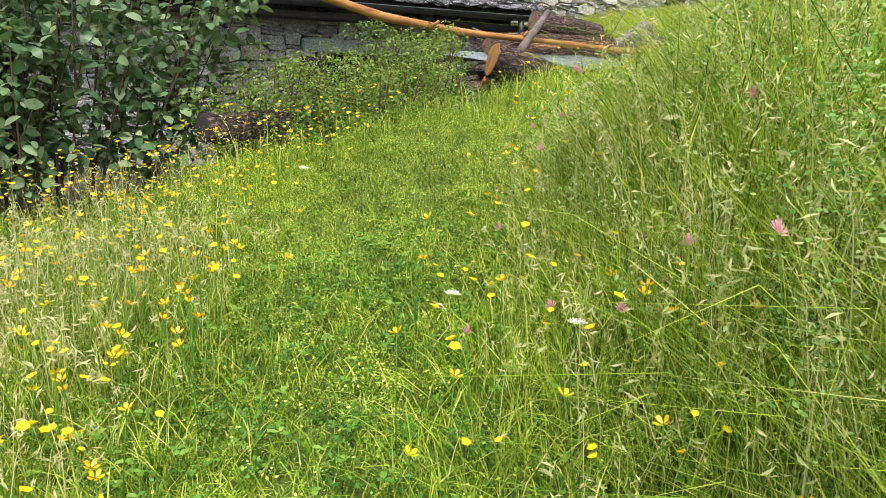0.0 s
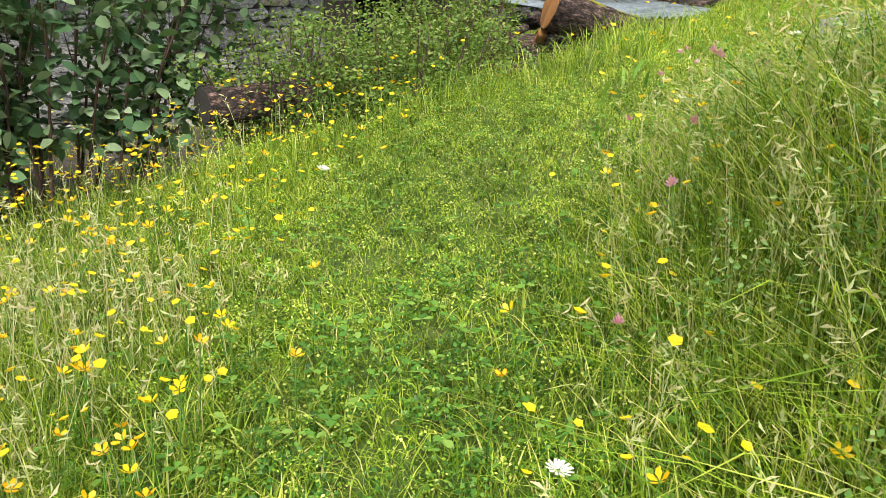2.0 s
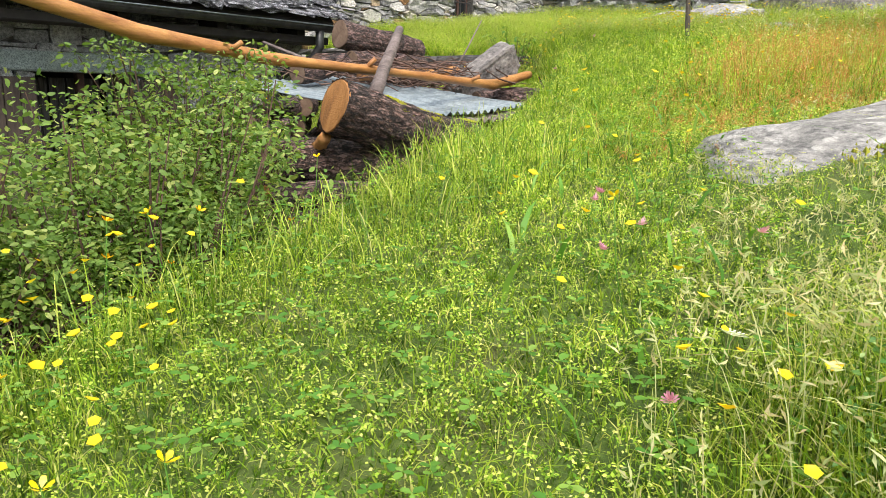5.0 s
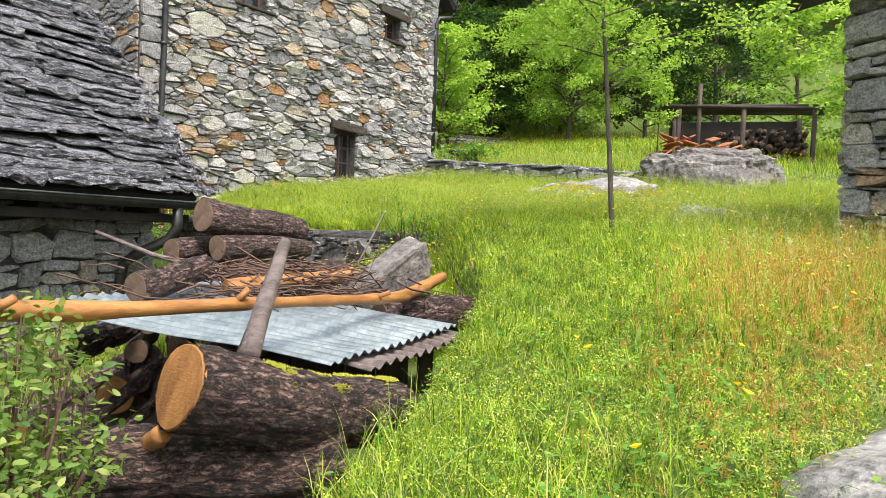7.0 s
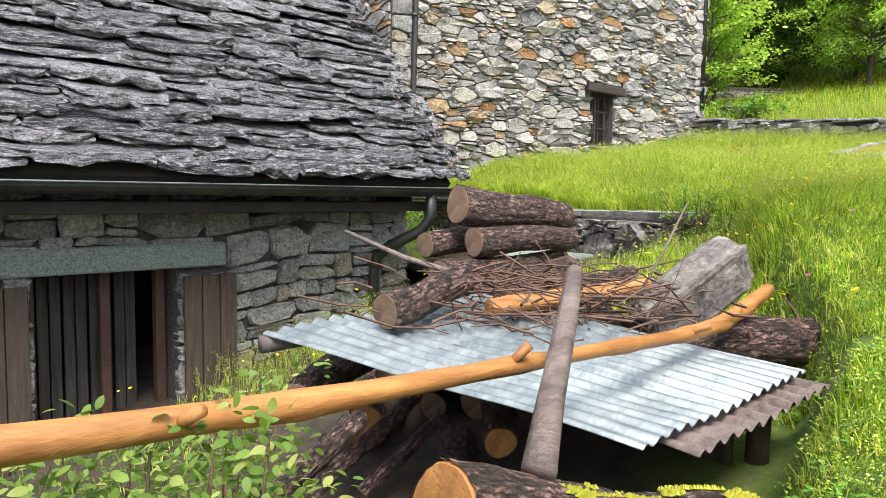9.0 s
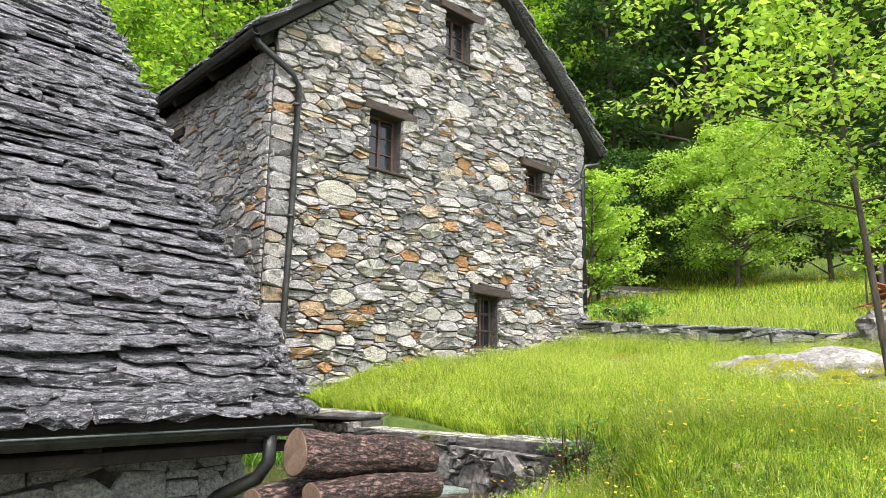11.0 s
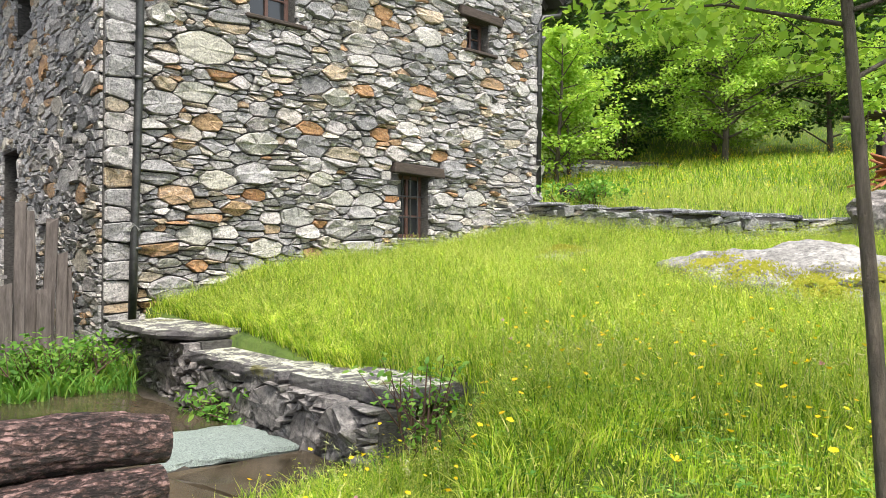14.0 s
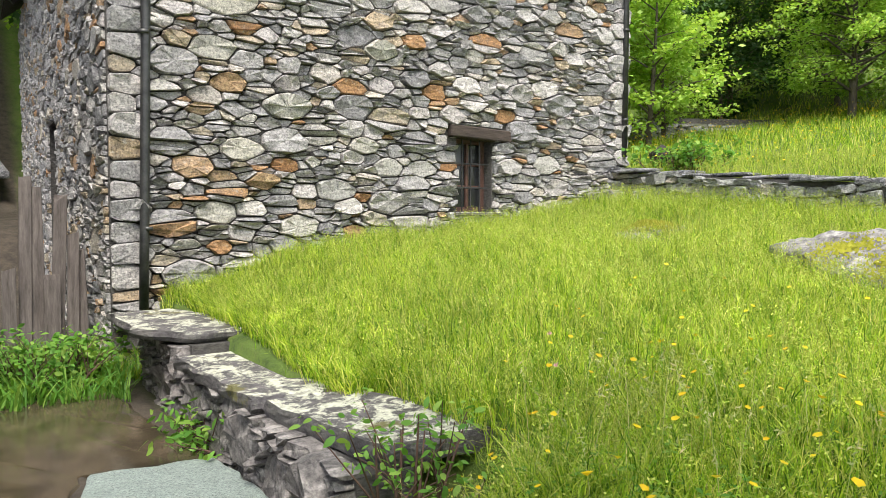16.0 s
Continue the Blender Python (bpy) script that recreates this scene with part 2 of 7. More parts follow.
def leafy(name, stops, island=True, rough=0.5, through_part=0.45, clumpy=0.0):
    m, nt, b = shader(name, rough)
    c = ramp(nt, stops, spread(nt, island))
    c = mixc(nt, 0.5, c, mixc(nt, 1.0, c, ramp(nt, [(0.35, (0.72, 0.76, 0.66)), (0.65, (1.3, 1.26, 1.15))], noise_node(nt, 0.9, 3)), "MULTIPLY"))
    c = mixc(nt, clumpy, c, mixc(nt, 1.0, c, ramp(nt, [(0.36, (0.46, 0.50, 0.38)), (0.5, (0.97, 0.97, 0.9)), (0.66, (1.52, 1.45, 1.25))], noise_node(nt, 6.5, 4, 0.65)), "MULTIPLY"))
    nt.links.new(c, b.inputs["Base Color"])
    b.inputs["Specular IOR Level"].default_value = 0.25
    t, mx = nt.nodes.new("ShaderNodeBsdfTranslucent"), nt.nodes.new("ShaderNodeMixShader")
    nt.links.new(mixc(nt, 1.0, c, (1.25, 1.2, 0.7), "MULTIPLY"), t.inputs[0])
    mx.inputs[0].default_value = through_part
    nt.links.new(b.outputs[0], mx.inputs[1])
    nt.links.new(t.outputs[0], mx.inputs[2])
    nt.links.new(mx.outputs[0], nt.nodes["Material Output"].inputs[0])
    return m


M_GRASS = leafy("meadow_grass", [(0.0, (0.04, 0.09, 0.014)), (0.3, (0.14, 0.26, 0.026)), (0.65, (0.33, 0.46, 0.045)), (0.88, (0.55, 0.60, 0.13)), (1.0, (0.68, 0.62, 0.32))], True, 0.42, 0.45, 0.75)
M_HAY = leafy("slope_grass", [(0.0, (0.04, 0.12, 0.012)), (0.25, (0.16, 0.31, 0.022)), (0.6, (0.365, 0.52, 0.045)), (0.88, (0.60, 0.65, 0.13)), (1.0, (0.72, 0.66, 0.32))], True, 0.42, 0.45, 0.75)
M_FINE = leafy("fine_meadow_herbs", [(0.0, (0.09, 0.22, 0.02)), (0.45, (0.30, 0.46, 0.045)), (0.8, (0.55, 0.62, 0.13)), (1.0, (0.72, 0.70, 0.26))], True, 0.5, 0.4, 0.75)
M_BANK = leafy("bank_herb_leaves", [(0.0, (0.06, 0.16, 0.03)), (0.6, (0.18, 0.34, 0.08)), (1.0, (0.40, 0.52, 0.22))], True, 0.45, 0.4)
# clover's own dark green, deepened to paint the shadow low in the sward
M_CLOVER_SHADOW = leafy("shadow_dark_clover", [(0.0, (0.03, 0.10, 0.016)), (0.6, (0.085, 0.22, 0.035)), (1.0, (0.19, 0.36, 0.07))], True, 0.4, 0.35)
M_SEED = leafy("seed_heads", [(0.0, (0.40, 0.46, 0.20)), (0.6, (0.55, 0.54, 0.30)), (1.0, (0.60, 0.48, 0.30))], True, 0.7, 0.35)
M_SEED_GREEN = leafy("green_seed_heads", [(0.0, (0.26, 0.36, 0.06)), (0.6, (0.40, 0.46, 0.10)), (1.0, (0.48, 0.46, 0.16))], True, 0.7, 0.4)
M_SORREL = leafy("red_brown_sorrel", [(0.0, (0.46, 0.20, 0.06)), (1.0, (0.55, 0.34, 0.11))], True, 0.7, 0.3)
M_HERB = leafy("herb_leaves", [(0.0, (0.08, 0.21, 0.035)), (0.6, (0.15, 0.32, 0.05)), (1.0, (0.28, 0.42, 0.09))])
M_LEAF = leafy("fruit_tree_leaves", [(0.0, (0.20, 0.36, 0.06)), (0.6, (0.35, 0.53, 0.09)), (1.0, (0.50, 0.64, 0.18))])
M_LEAF_FAR = leafy("forest_leaves", [(0.0, (0.11, 0.24, 0.03)), (0.6, (0.26, 0.44, 0.055)), (1.0, (0.42, 0.58, 0.10))])
# forest leaves again, darkened to paint in the deep shadow of the wood
M_LEAF_SHADOW = leafy("shadow_dark_forest_leaves", [(0.0, (0.02, 0.055, 0.016)), (1.0, (0.065, 0.135, 0.03))], True, 0.5, 0.3)
M_BUSH = leafy("broad_bush_leaves", [(0.0, (0.05, 0.11, 0.05)), (0.6, (0.12, 0.21, 0.095)), (1.0, (0.30, 0.38, 0.23))], True, 0.28, 0.25)
M_SHRUB = leafy("fine_shrub_leaves", [(0.0, (0.09, 0.17, 0.035)), (0.7, (0.20, 0.31, 0.07)), (1.0, (0.38, 0.42, 0.14))])
M_MOSS = leafy("yellow_moss", [(0.0, (0.22, 0.23, 0.02)), (1.0, (0.38, 0.37, 0.05))], True, 0.9, 0.15)
M_YELLOW = leafy("buttercup_petals", [(0.0, (0.80, 0.58, 0.01)), (1.0, (0.86, 0.42, 0.01))], False, 0.3, 0.3)
M_YELLOW_I = leafy("far_yellow_petals", [(0.0, (0.80, 0.62, 0.02)), (1.0, (0.80, 0.5, 0.01))], True, 0.4, 0.3)
M_PINK = leafy("clover_petals", [(0.0, (0.55, 0.22, 0.36)), (1.0, (0.68, 0.40, 0.52))], False, 0.6, 0.3)
M_WHITE = leafy("white_petals", [(0.0, (0.72, 0.72, 0.66)), (1.0, (0.8, 0.8, 0.78))], False, 0.6, 0.3)


def soil():
    m, nt, b = shader("meadow_soil", 0.95)
    c = ramp(nt, [(0.32, (0.045, 0.08, 0.012)), (0.5, (0.10, 0.16, 0.022)), (0.7, (0.13, 0.135, 0.045))], noise_node(nt, 2.3, 8, 0.7))
    co, dot, earth = nt.nodes.new("ShaderNodeTexCoord"), nt.nodes.new("ShaderNodeVectorMath"), nt.nodes.new("ShaderNodeMapRange")
    dot.operation = "DOT_PRODUCT"
    dot.inputs[1].default_value = (-0.42, 1.0, 0.0)
    nt.links.new(co.outputs["Object"], dot.inputs[0])
    earth.inputs["From Min"].default_value, earth.inputs["From Max"].default_value = -6.5, -6.1
    nt.links.new(dot.outputs["Value"], earth.inputs["Value"])
    sep, west = nt.nodes.new("ShaderNodeSeparateXYZ"), nt.nodes.new("ShaderNodeMapRange")
    nt.links.new(co.outputs["Object"], sep.inputs[0])
    west.inputs["From Min"].default_value, west.inputs["From Max"].default_value = 0.1, -0.3
    nt.links.new(sep.outputs["X"], west.inputs["Value"])
    c = mixc(nt, mixc(nt, 1.0, earth.outputs[0], west.outputs[0], "MULTIPLY"), c, ramp(nt, [(0.35, (0.03, 0.024, 0.018)), (0.65, (0.085, 0.066, 0.048))], noise_node(nt, 5, 8, 0.7)))
    c = mixc(nt, 0.5, c, mixc(nt, 1.0, c, ramp(nt, [(0.3, (0.3, 0.3, 0.3)), (0.7, (1.4, 1.4, 1.4))], noise_node(nt, 45, 5, 0.7)), "MULTIPLY"))
    nt.links.new(c, b.inputs["Base Color"])
    bumped(nt, b, noise_node(nt, 30, 8, 0.75), 0.9, 0.03)
    return m


M_SOIL = soil()


# ---- small building helpers ----
def mesh_of(name, verts, faces, mat, smooth=False):
    me = bpy.data.meshes.new(name)
    me.from_pydata(verts, [], faces)
    if smooth:
        me.polygons.foreach_set("use_smooth", [True] * len(me.polygons))
    me.materials.append(mat)
    return me


def from_bm(name, bm, mat, smooth=False):
    me = bpy.data.meshes.new(name)
    bmesh.ops.recalc_face_normals(bm, faces=bm.faces)
    bm.to_mesh(me)
    bm.free()
    if smooth:
        me.polygons.foreach_set("use_smooth", [True] * len(me.polygons))
    for one in (mat if isinstance(mat, tuple) else (mat,)):
        me.materials.append(one)
    return me


def part(name, data, parent, label="", m=None):
    ob = new(name, data)
    ob.parent = parent
    if m is not None:
        ob.matrix_basis = m
    return tagged(ob, label)


def thing(name, m, label, category, group="", kind="", data=None):
    ob = new(name, data)
    ob.matrix_basis = m
    return tagged(ob, label, category, group, kind)


def box(bm, x0, x1, y0, y1, z0, z1, m=None, bevel=0.0):
    r = bmesh.ops.create_cube(bm, size=1.0)
    t = Matrix.Translation(((x0 + x1) / 2, (y0 + y1) / 2, (z0 + z1) / 2)) @ Matrix.Diagonal((x1 - x0, y1 - y0, z1 - z0, 1))
    bmesh.ops.transform(bm, matrix=(m @ t) if m is not None else t, verts=r["verts"])
    if bevel:
        edges = list({e for v in r["verts"] for e in v.link_edges})
        bmesh.ops.bevel(bm, geom=edges, offset=bevel, segments=1, affect="EDGES")


def box_part(name, dims, mat, parent, label="", m=None, bevel=0.006):
    bm = bmesh.new()
    box(bm, *dims, bevel=bevel)
    return part(name, from_bm(name, bm, mat), parent, label, m)


def pierced(outline, holes, depth):
    """A flat panel in x, z with openings, thick from y = 0 to y = depth."""
    bm = bmesh.new()
    edges = []
    for loop in (outline, *holes):
        vs = [bm.verts.new((u, 0, v)) for u, v in loop]
        edges += [bm.edges.new((vs[i], vs[(i + 1) % len(vs)])) for i in range(len(vs))]
    bmesh.ops.triangle_fill(bm, use_beauty=True, use_dissolve=False, edges=edges)
    ext = bmesh.ops.extrude_face_region(bm, geom=bm.faces[:])
    bmesh.ops.translate(bm, vec=(0, depth, 0), verts=[e for e in ext["geom"] if isinstance(e, bmesh.types.BMVert)])
    return bm


def rect(u0, u1, v0, v1):
    return [(u0, v0), (u1, v0), (u1, v1), (u0, v1)]


def stone_geometry(pts, depth, rng):
    """Broken stone on the wall's face (y = 0, outward -y), from its outline; verts and faces."""
    n = len(pts)
    cu, cv = sum(p[0] for p in pts) / n, sum(p[1] for p in pts) / n
    vs = [(u, 0.05, v) for u, v in pts]
    vs += [(u, -depth * rng.uniform(0.45, 0.8), v) for u, v in pts]
    lean_u, lean_v = rng.uniform(-0.3, 0.3), rng.uniform(-0.25, 0.35)
    for u, v in pts:
        k = rng.uniform(0.84, 0.96)
        vs.append((cu + (u - cu) * k, -depth * (1 + lean_u * (1 if u > cu else -1) + lean_v * (1 if v > cv else -1)) * rng.uniform(0.85, 1.15), cv + (v - cv) * k))
    vs.append((cu + (rng.random() - 0.5) * 0.03, -depth * rng.uniform(0.85, 1.15), cv))
    fs = []
    for r in (0, 1):
        for i in range(n):
            j = (i + 1) % n
            fs.append((r * n + i, r * n + j, r * n + n + j, r * n + n + i))
    fs += [(2 * n + i, 2 * n + (i + 1) % n, 3 * n) for i in range(n)]
    return vs, fs


def rubble(u0, u1, v0, v1, holes, rng, hmin=0.05, hmax=0.3, gap=0.004, top=None):
    """Outlines of irregular stones, in uneven courses, cut back at openings and under a sloping top."""
    out = []

    def stone_in(a, b, c, d):
        for h in holes:
            if b > h[0] and a < h[1] and d > h[2] and c < h[3]:
                cuts = [(a, min(b, h[0]), c, d), (max(a, h[1]), b, c, d), (a, b, c, min(d, h[2])), (a, b, max(c, h[3]), d)]
                a, b, c, d = max(cuts, key=lambda q: max(q[1] - q[0], 0) * max(q[3] - q[2], 0))
        if top:
            d = min(d, top(a), top(b))
        w, h = b - a, d - c
        if w < 0.05 or h < 0.022:
            return
        cv, g = (c + d) / 2, gap
        jit = lambda s: rng.uniform(-0.09, 0.09) * s
        k = [rng.choice((0.05, 0.10, 0.16, 0.30)) for _ in range(4)]
        q = [rng.choice((0.06, 0.14, 0.22, 0.38)) for _ in range(4)]
        ring = [(a + g + w * k[0], c + g), (b - g - w * k[1], c + g), (b - g, c + g + h * q[1]), (b - g, d - g - h * q[2]),
                (b - g - w * k[2], d - g), (a + g + w * k[3], d - g), (a + g, d - g - h * q[3]), (a + g, c + g + h * q[0])]
        out.append([(u + jit(min(w, 0.16)), v + 0.04 * math.sin(1.7 * u + 1.8 * cv) + 0.022 * math.sin(4.3 * u + 0.7 * cv) + jit(min(h, 0.16))) for u, v in ring])

    v = v0
    while v < v1 - 0.02:
        h = rng.choice((rng.uniform(hmin, hmin * 1.8), rng.uniform(0.12, 0.2), rng.uniform(0.17, hmax), rng.uniform(0.17, hmax)))
        h = min(h, v1 - v)
        if v1 - v - h < 0.05:
            h = v1 - v
        u = u0
        while u < u1 - 0.02:
            w = h * rng.uniform(0.8, 2.1) if h > 0.11 else rng.uniform(0.14, 0.5)
            w = min(w, u1 - u)
            if u1 - u - w < 0.07:
                w = u1 - u
            if h > 0.14 and rng.random() < 0.55:
                n = rng.choice((2, 2, 3)) if h < 0.26 else rng.choice((2, 3, 4))
                cuts = [0, *sorted(rng.uniform(0.15, 0.85) for _ in range(n - 1)), 1]
                for p, q in zip(cuts, cuts[1:]):
                    if (q - p) * h > 0.13 and w > 0.3 and rng.random() < 0.5:
                        k = rng.uniform(0.35, 0.65)
                        stone_in(u, u + w * k, v + p * h, v + q * h)
                        stone_in(u + w * k, u + w, v + p * h, v + q * h)
                    else:
                        stone_in(u, u + w, v + p * h, v + q * h)
            else:
                stone_in(u, u + w, v, v + h)
            u += w
        v += h
    return out


def clip_half(poly, nu, nv, d):
    """The part of a convex outline on which nu * u + nv * v <= d."""
    out = []
    for i, (u, v) in enumerate(poly):
        p, q = poly[i - 1], (u, v)
        a, b = nu * p[0] + nv * p[1] - d, nu * u + nv * v - d
        if (a < 0) != (b < 0):
            t = a / (a - b)
            out.append((p[0] + (q[0] - p[0]) * t, p[1] + (q[1] - p[1]) * t))
        if b <= 0:
            out.append(q)
    return out


def random_rubble(u0, u1, v0, v1, holes, rng, first=(), limits=(), stretch=1.85):
    """Outlines of random rubble: big and small stones fitted round one another, with bedded slivers between them."""
    sites, grid, cell = [], {}, 0.3

    def around(x, y, reach):
        n = int(reach / cell) + 1
        for i in range(int(x // cell) - n, int(x // cell) + n + 1):
            for j in range(int(y // cell) - n, int(y // cell) + n + 1):
                yield from grid.get((i, j), ())

    def put(x, y, r):
        site = (x, y, r)
        sites.append(site)
        grid.setdefault((int(x // cell), int(y // cell)), []).append(site)

    for u, v, r in first:
        put(u / stretch, v, r)
    area = (u1 - u0) / stretch * (v1 - v0)
    for lo, hi, tries in ((0.11, 0.17, 9), (0.075, 0.11, 40), (0.045, 0.075, 110), (0.03, 0.045, 260)):
        for _ in range(int(area * tries)):
            x, y, r = rng.uniform(u0, u1) / stretch, rng.uniform(v0, v1), rng.uniform(lo, hi)
            if all(math.hypot(x - a, y - b) > 0.80 * (r + q) for a, b, q in around(x, y, 0.55)):
                put(x, y, r)
    out = []
    for x, y, r in sites:
        k = r * 1.7 + 0.06
        poly = [(x - k, y - k), (x + k, y - k), (x + k, y + k), (x - k, y + k)]
        for a, b, q in around(x, y, 0.75):
            du, dv = a - x, b - y
            dd = du * du + dv * dv
            if 0 < dd < 0.75 and poly:
                t = 0.5 + (r * r - q * q) / (2 * dd)
                poly = clip_half(poly, du, dv, du * (x + du * t) + dv * (y + dv * t))
        poly = [(p * stretch, q) for p, q in poly]
        for nu, nv, d in ((-1, 0, -u0), (1, 0, u1), (0, -1, -v0), (0, 1, v1), *limits):
            poly = clip_half(poly, nu, nv, d)
        u, v = x * stretch, y
        for h in holes:
            if poly and min(p[0] for p in poly) < h[1] and max(p[0] for p in poly) > h[0] and min(p[1] for p in poly) < h[3] and max(p[1] for p in poly) > h[2]:
                away = max((h[0] - u, (1, 0, h[0])), (u - h[1], (-1, 0, -h[1])), (h[2] - v, (0, 1, h[2])), (v - h[3], (0, -1, -h[3])))
                poly = clip_half(poly, *away[1])
        pieces = [poly]
        if (u, v, r) not in first:
            for _ in range(2):
                split = []
                for one in pieces:
                    tall = max(p[1] for p in one) - min(p[1] for p in one) if one else 0
                    if tall > 0.12 and rng.random() < 0.34:
                        tilt, at = rng.uniform(-0.14, 0.14), min(p[1] for p in one) + tall * rng.uniform(0.3, 0.7)
                        split += [clip_half(one, tilt, 1, tilt * u + at), clip_half(one, -tilt, -1, -tilt * u - at)]
                    else:
                        split.append(one)
                pieces = split
        for one in pieces:
            if len(one) < 3:
                continue
            w, h = max(p[0] for p in one) - min(p[0] for p in one), max(p[1] for p in one) - min(p[1] for p in one)
            if w < 0.05 or h < 0.02:
                continue
            cu, cv = sum(p[0] for p in one) / len(one), sum(p[1] for p in one) / len(one)
            ring = []
            for i, p in enumerate(one):
                a, b, e = one[i - 1], one[(i + 1) % len(one)], rng.uniform(0.05, 0.2)
                for q in (a, b):
                    if math.hypot(q[0] - p[0], q[1] - p[1]) > 0.035:
                        ring.append((p[0] + (q[0] - p[0]) * e, p[1] + (q[1] - p[1]) * e))
            g = rng.uniform(0.005, 0.012)
            ring = [(cu + (p - cu) * (1 - 2 * g / w) + rng.uniform(-0.006, 0.006), cv + (q - cv) * (1 - 2 * g / h) + rng.uniform(-0.005, 0.005)) for p, q in ring]
            if len(ring) > 3:
                out.append(ring)
    return out


def lay_stones(parent, outlines, near, rng, mat, mat_far, m=None, name="stone", limit=300, depth=(0.035, 0.095), pick=None):
    """Stones that lie in the near stretch are parts; the rest are joined."""
    av, af, count = [], [], 0
    for pts in outlines:
        w = max(p[0] for p in pts) - min(p[0] for p in pts)
        h = max(p[1] for p in pts) - min(p[1] for p in pts)
        vs, fs = stone_geometry(pts, rng.uniform(*depth) * (1.25 if w * h > 0.06 else 1.0), rng)
        cu, cv = sum(p[0] for p in pts) / len(pts), sum(p[1] for p in pts) / len(pts)
        chosen = pick(cu, cv) if pick else None
        if chosen or (count < limit and near(cu, cv) and w * h > 0.006):
            count += 1
            part(name, mesh_of(name, [(x - cu, y, z - cv) for x, y, z in vs], fs, chosen or mat), parent, "", (m or Matrix()) @ Matrix.Translation((cu, 0, cv)))
        else:
            o = len(av)
            av += vs
            af += [tuple(i + o for i in f) for f in fs]
    if av:
        tagged(part("small_stones", mesh_of("small_stones", av, af, mat_far), parent, "", m), kind="stuff")


# ---- ground ----
def step01(t):
    t = np.clip(t, 0, 1)
    return t * t * (3 - 2 * t)


def meadow(x, y):
    x, y = np.asarray(x, float), np.asarray(y, float)
    z = 1.65 + 0.09 * np.maximum(x + 0.36, 0) + 0.17 * np.minimum(x + 0.36, 0) + 0.056 * (y + 8)
    w = -(0.55 * x + 0.83 * y)
    z = z - 0.10 * np.clip(w - 11.5, 0, 40)
    # upper terrace behind the low wall
    edge = np.where(y > -4.3, 7.0 + 0.12 * (y + 0.1), 6.5 - 0.6 * (y + 4.3))
    z = z + 0.50 * step01((x - edge) / 0.12) + 0.10 * np.clip(x - edge, 0, 9)
    z = z + 0.20 * step01((x - 4.6) / 1.8) * (1 - step01((x - edge) / 0.12))
    # wooded mountainside
    s = 0.86 * x + 0.5 * y
    z = z + 0.62 * np.clip(s - 15, 0, 75) * step01((s - 13) / 10)
    s2 = -0.25 * x + 0.97 * y
    z = z + 0.70 * np.clip(s2 - 14, 0, 70) * step01((s2 - 12) / 8)
    # lower yard by the shed and the wood store
    z = z - 0.30 * np.exp(-((x - 0.1) / 1.3) ** 2) * step01((y + 6.9) / 1.9)
    z = z + 0.30 * np.exp(-((x + 4.6) ** 2 + (y + 12.0) ** 2) / 1.7)
    z = z + 0.24 * np.exp(-((x + 5.9) ** 2 + (y + 12.7) ** 2) / 0.5)
    yb = np.interp(x, [-30, -8, -6.2, -4.3, -2.5, -1.0, 0.28], [-10.2, -9.85, -9.6, -8.95, -8.15, -6.9, -5.8])
    low = np.where(x < -1.0, 0.18 + 0.24 * np.clip(x + 5, -1.5, 4), 1.09 + 0.15 * step01((-y - 5.1) / 0.6))
    inside = step01((y - yb) / 0.32) * (1 - step01((x - 0.02 - 0.42 * step01((-4.7 - y) / 0.5)) / 0.16)) * (1 - step01((y - 9) / 3))
    z = z * (1 - inside) + np.minimum(low, z) * inside
    # humps and tussocks
    z = z + 0.03 * np.sin(2.3 * x + 0.7) * np.sin(1.9 * y) + 0.018 * np.sin(5.1 * x - 2.2 * y)
    return z


def ground_axis(lo, hi, fine, far):
    core = np.arange(lo, hi, fine)
    grow = np.cumsum(fine * 1.18 ** np.arange(1, 60))
    grow = grow[grow < far]
    return np.concatenate([(lo - grow)[::-1], core, hi + grow])


def build_ground():
    xs, ys = ground_axis(-10, 9, 0.09, 320), ground_axis(-16, 2, 0.09, 320)
    gx, gy = np.meshgrid(xs, ys)
    gz = meadow(gx, gy)
    n, m = len(xs), len(ys)
    verts = np.stack([gx.ravel(), gy.ravel(), gz.ravel()], 1)
    i = (np.arange(m - 1)[:, None] * n + np.arange(n - 1)[None, :]).ravel()
    quads = np.stack([i, i + 1, i + n + 1, i + n], 1)
    me = bpy.data.meshes.new("ground")
    me.vertices.add(len(verts))
    me.vertices.foreach_set("co", verts.ravel())
    me.loops.add(quads.size)
    me.loops.foreach_set("vertex_index", quads.ravel().astype(np.int32))
    me.polygons.add(len(quads))
    me.polygons.foreach_set("loop_start", np.arange(0, quads.size, 4, dtype=np.int32))
    me.polygons.foreach_set("use_smooth", np.ones(len(quads), bool))
    me.update(calc_edges=True)
    me.materials.append(M_SOIL)
    tagged(new("ground", me), "sloping meadow ground of soil, moss and short grass", "ground", "", "structure")


build_ground()


def gz(x, y):
    return float(meadow(x, y))


# ---- stone house ----
HX0, HX1, HEAVE, APEX, PITCH = -0.31, 7.33, 7.45, (3.5, 10.80), 0.87
HOLES = {"lower": (4.0, 4.6, 2.74, 3.74), "upper": (1.48, 2.16, 5.64, 6.64), "small": (5.4, 5.95, 5.94, 6.48), "gable": (3.15, 3.82, 8.16, 9.1)}


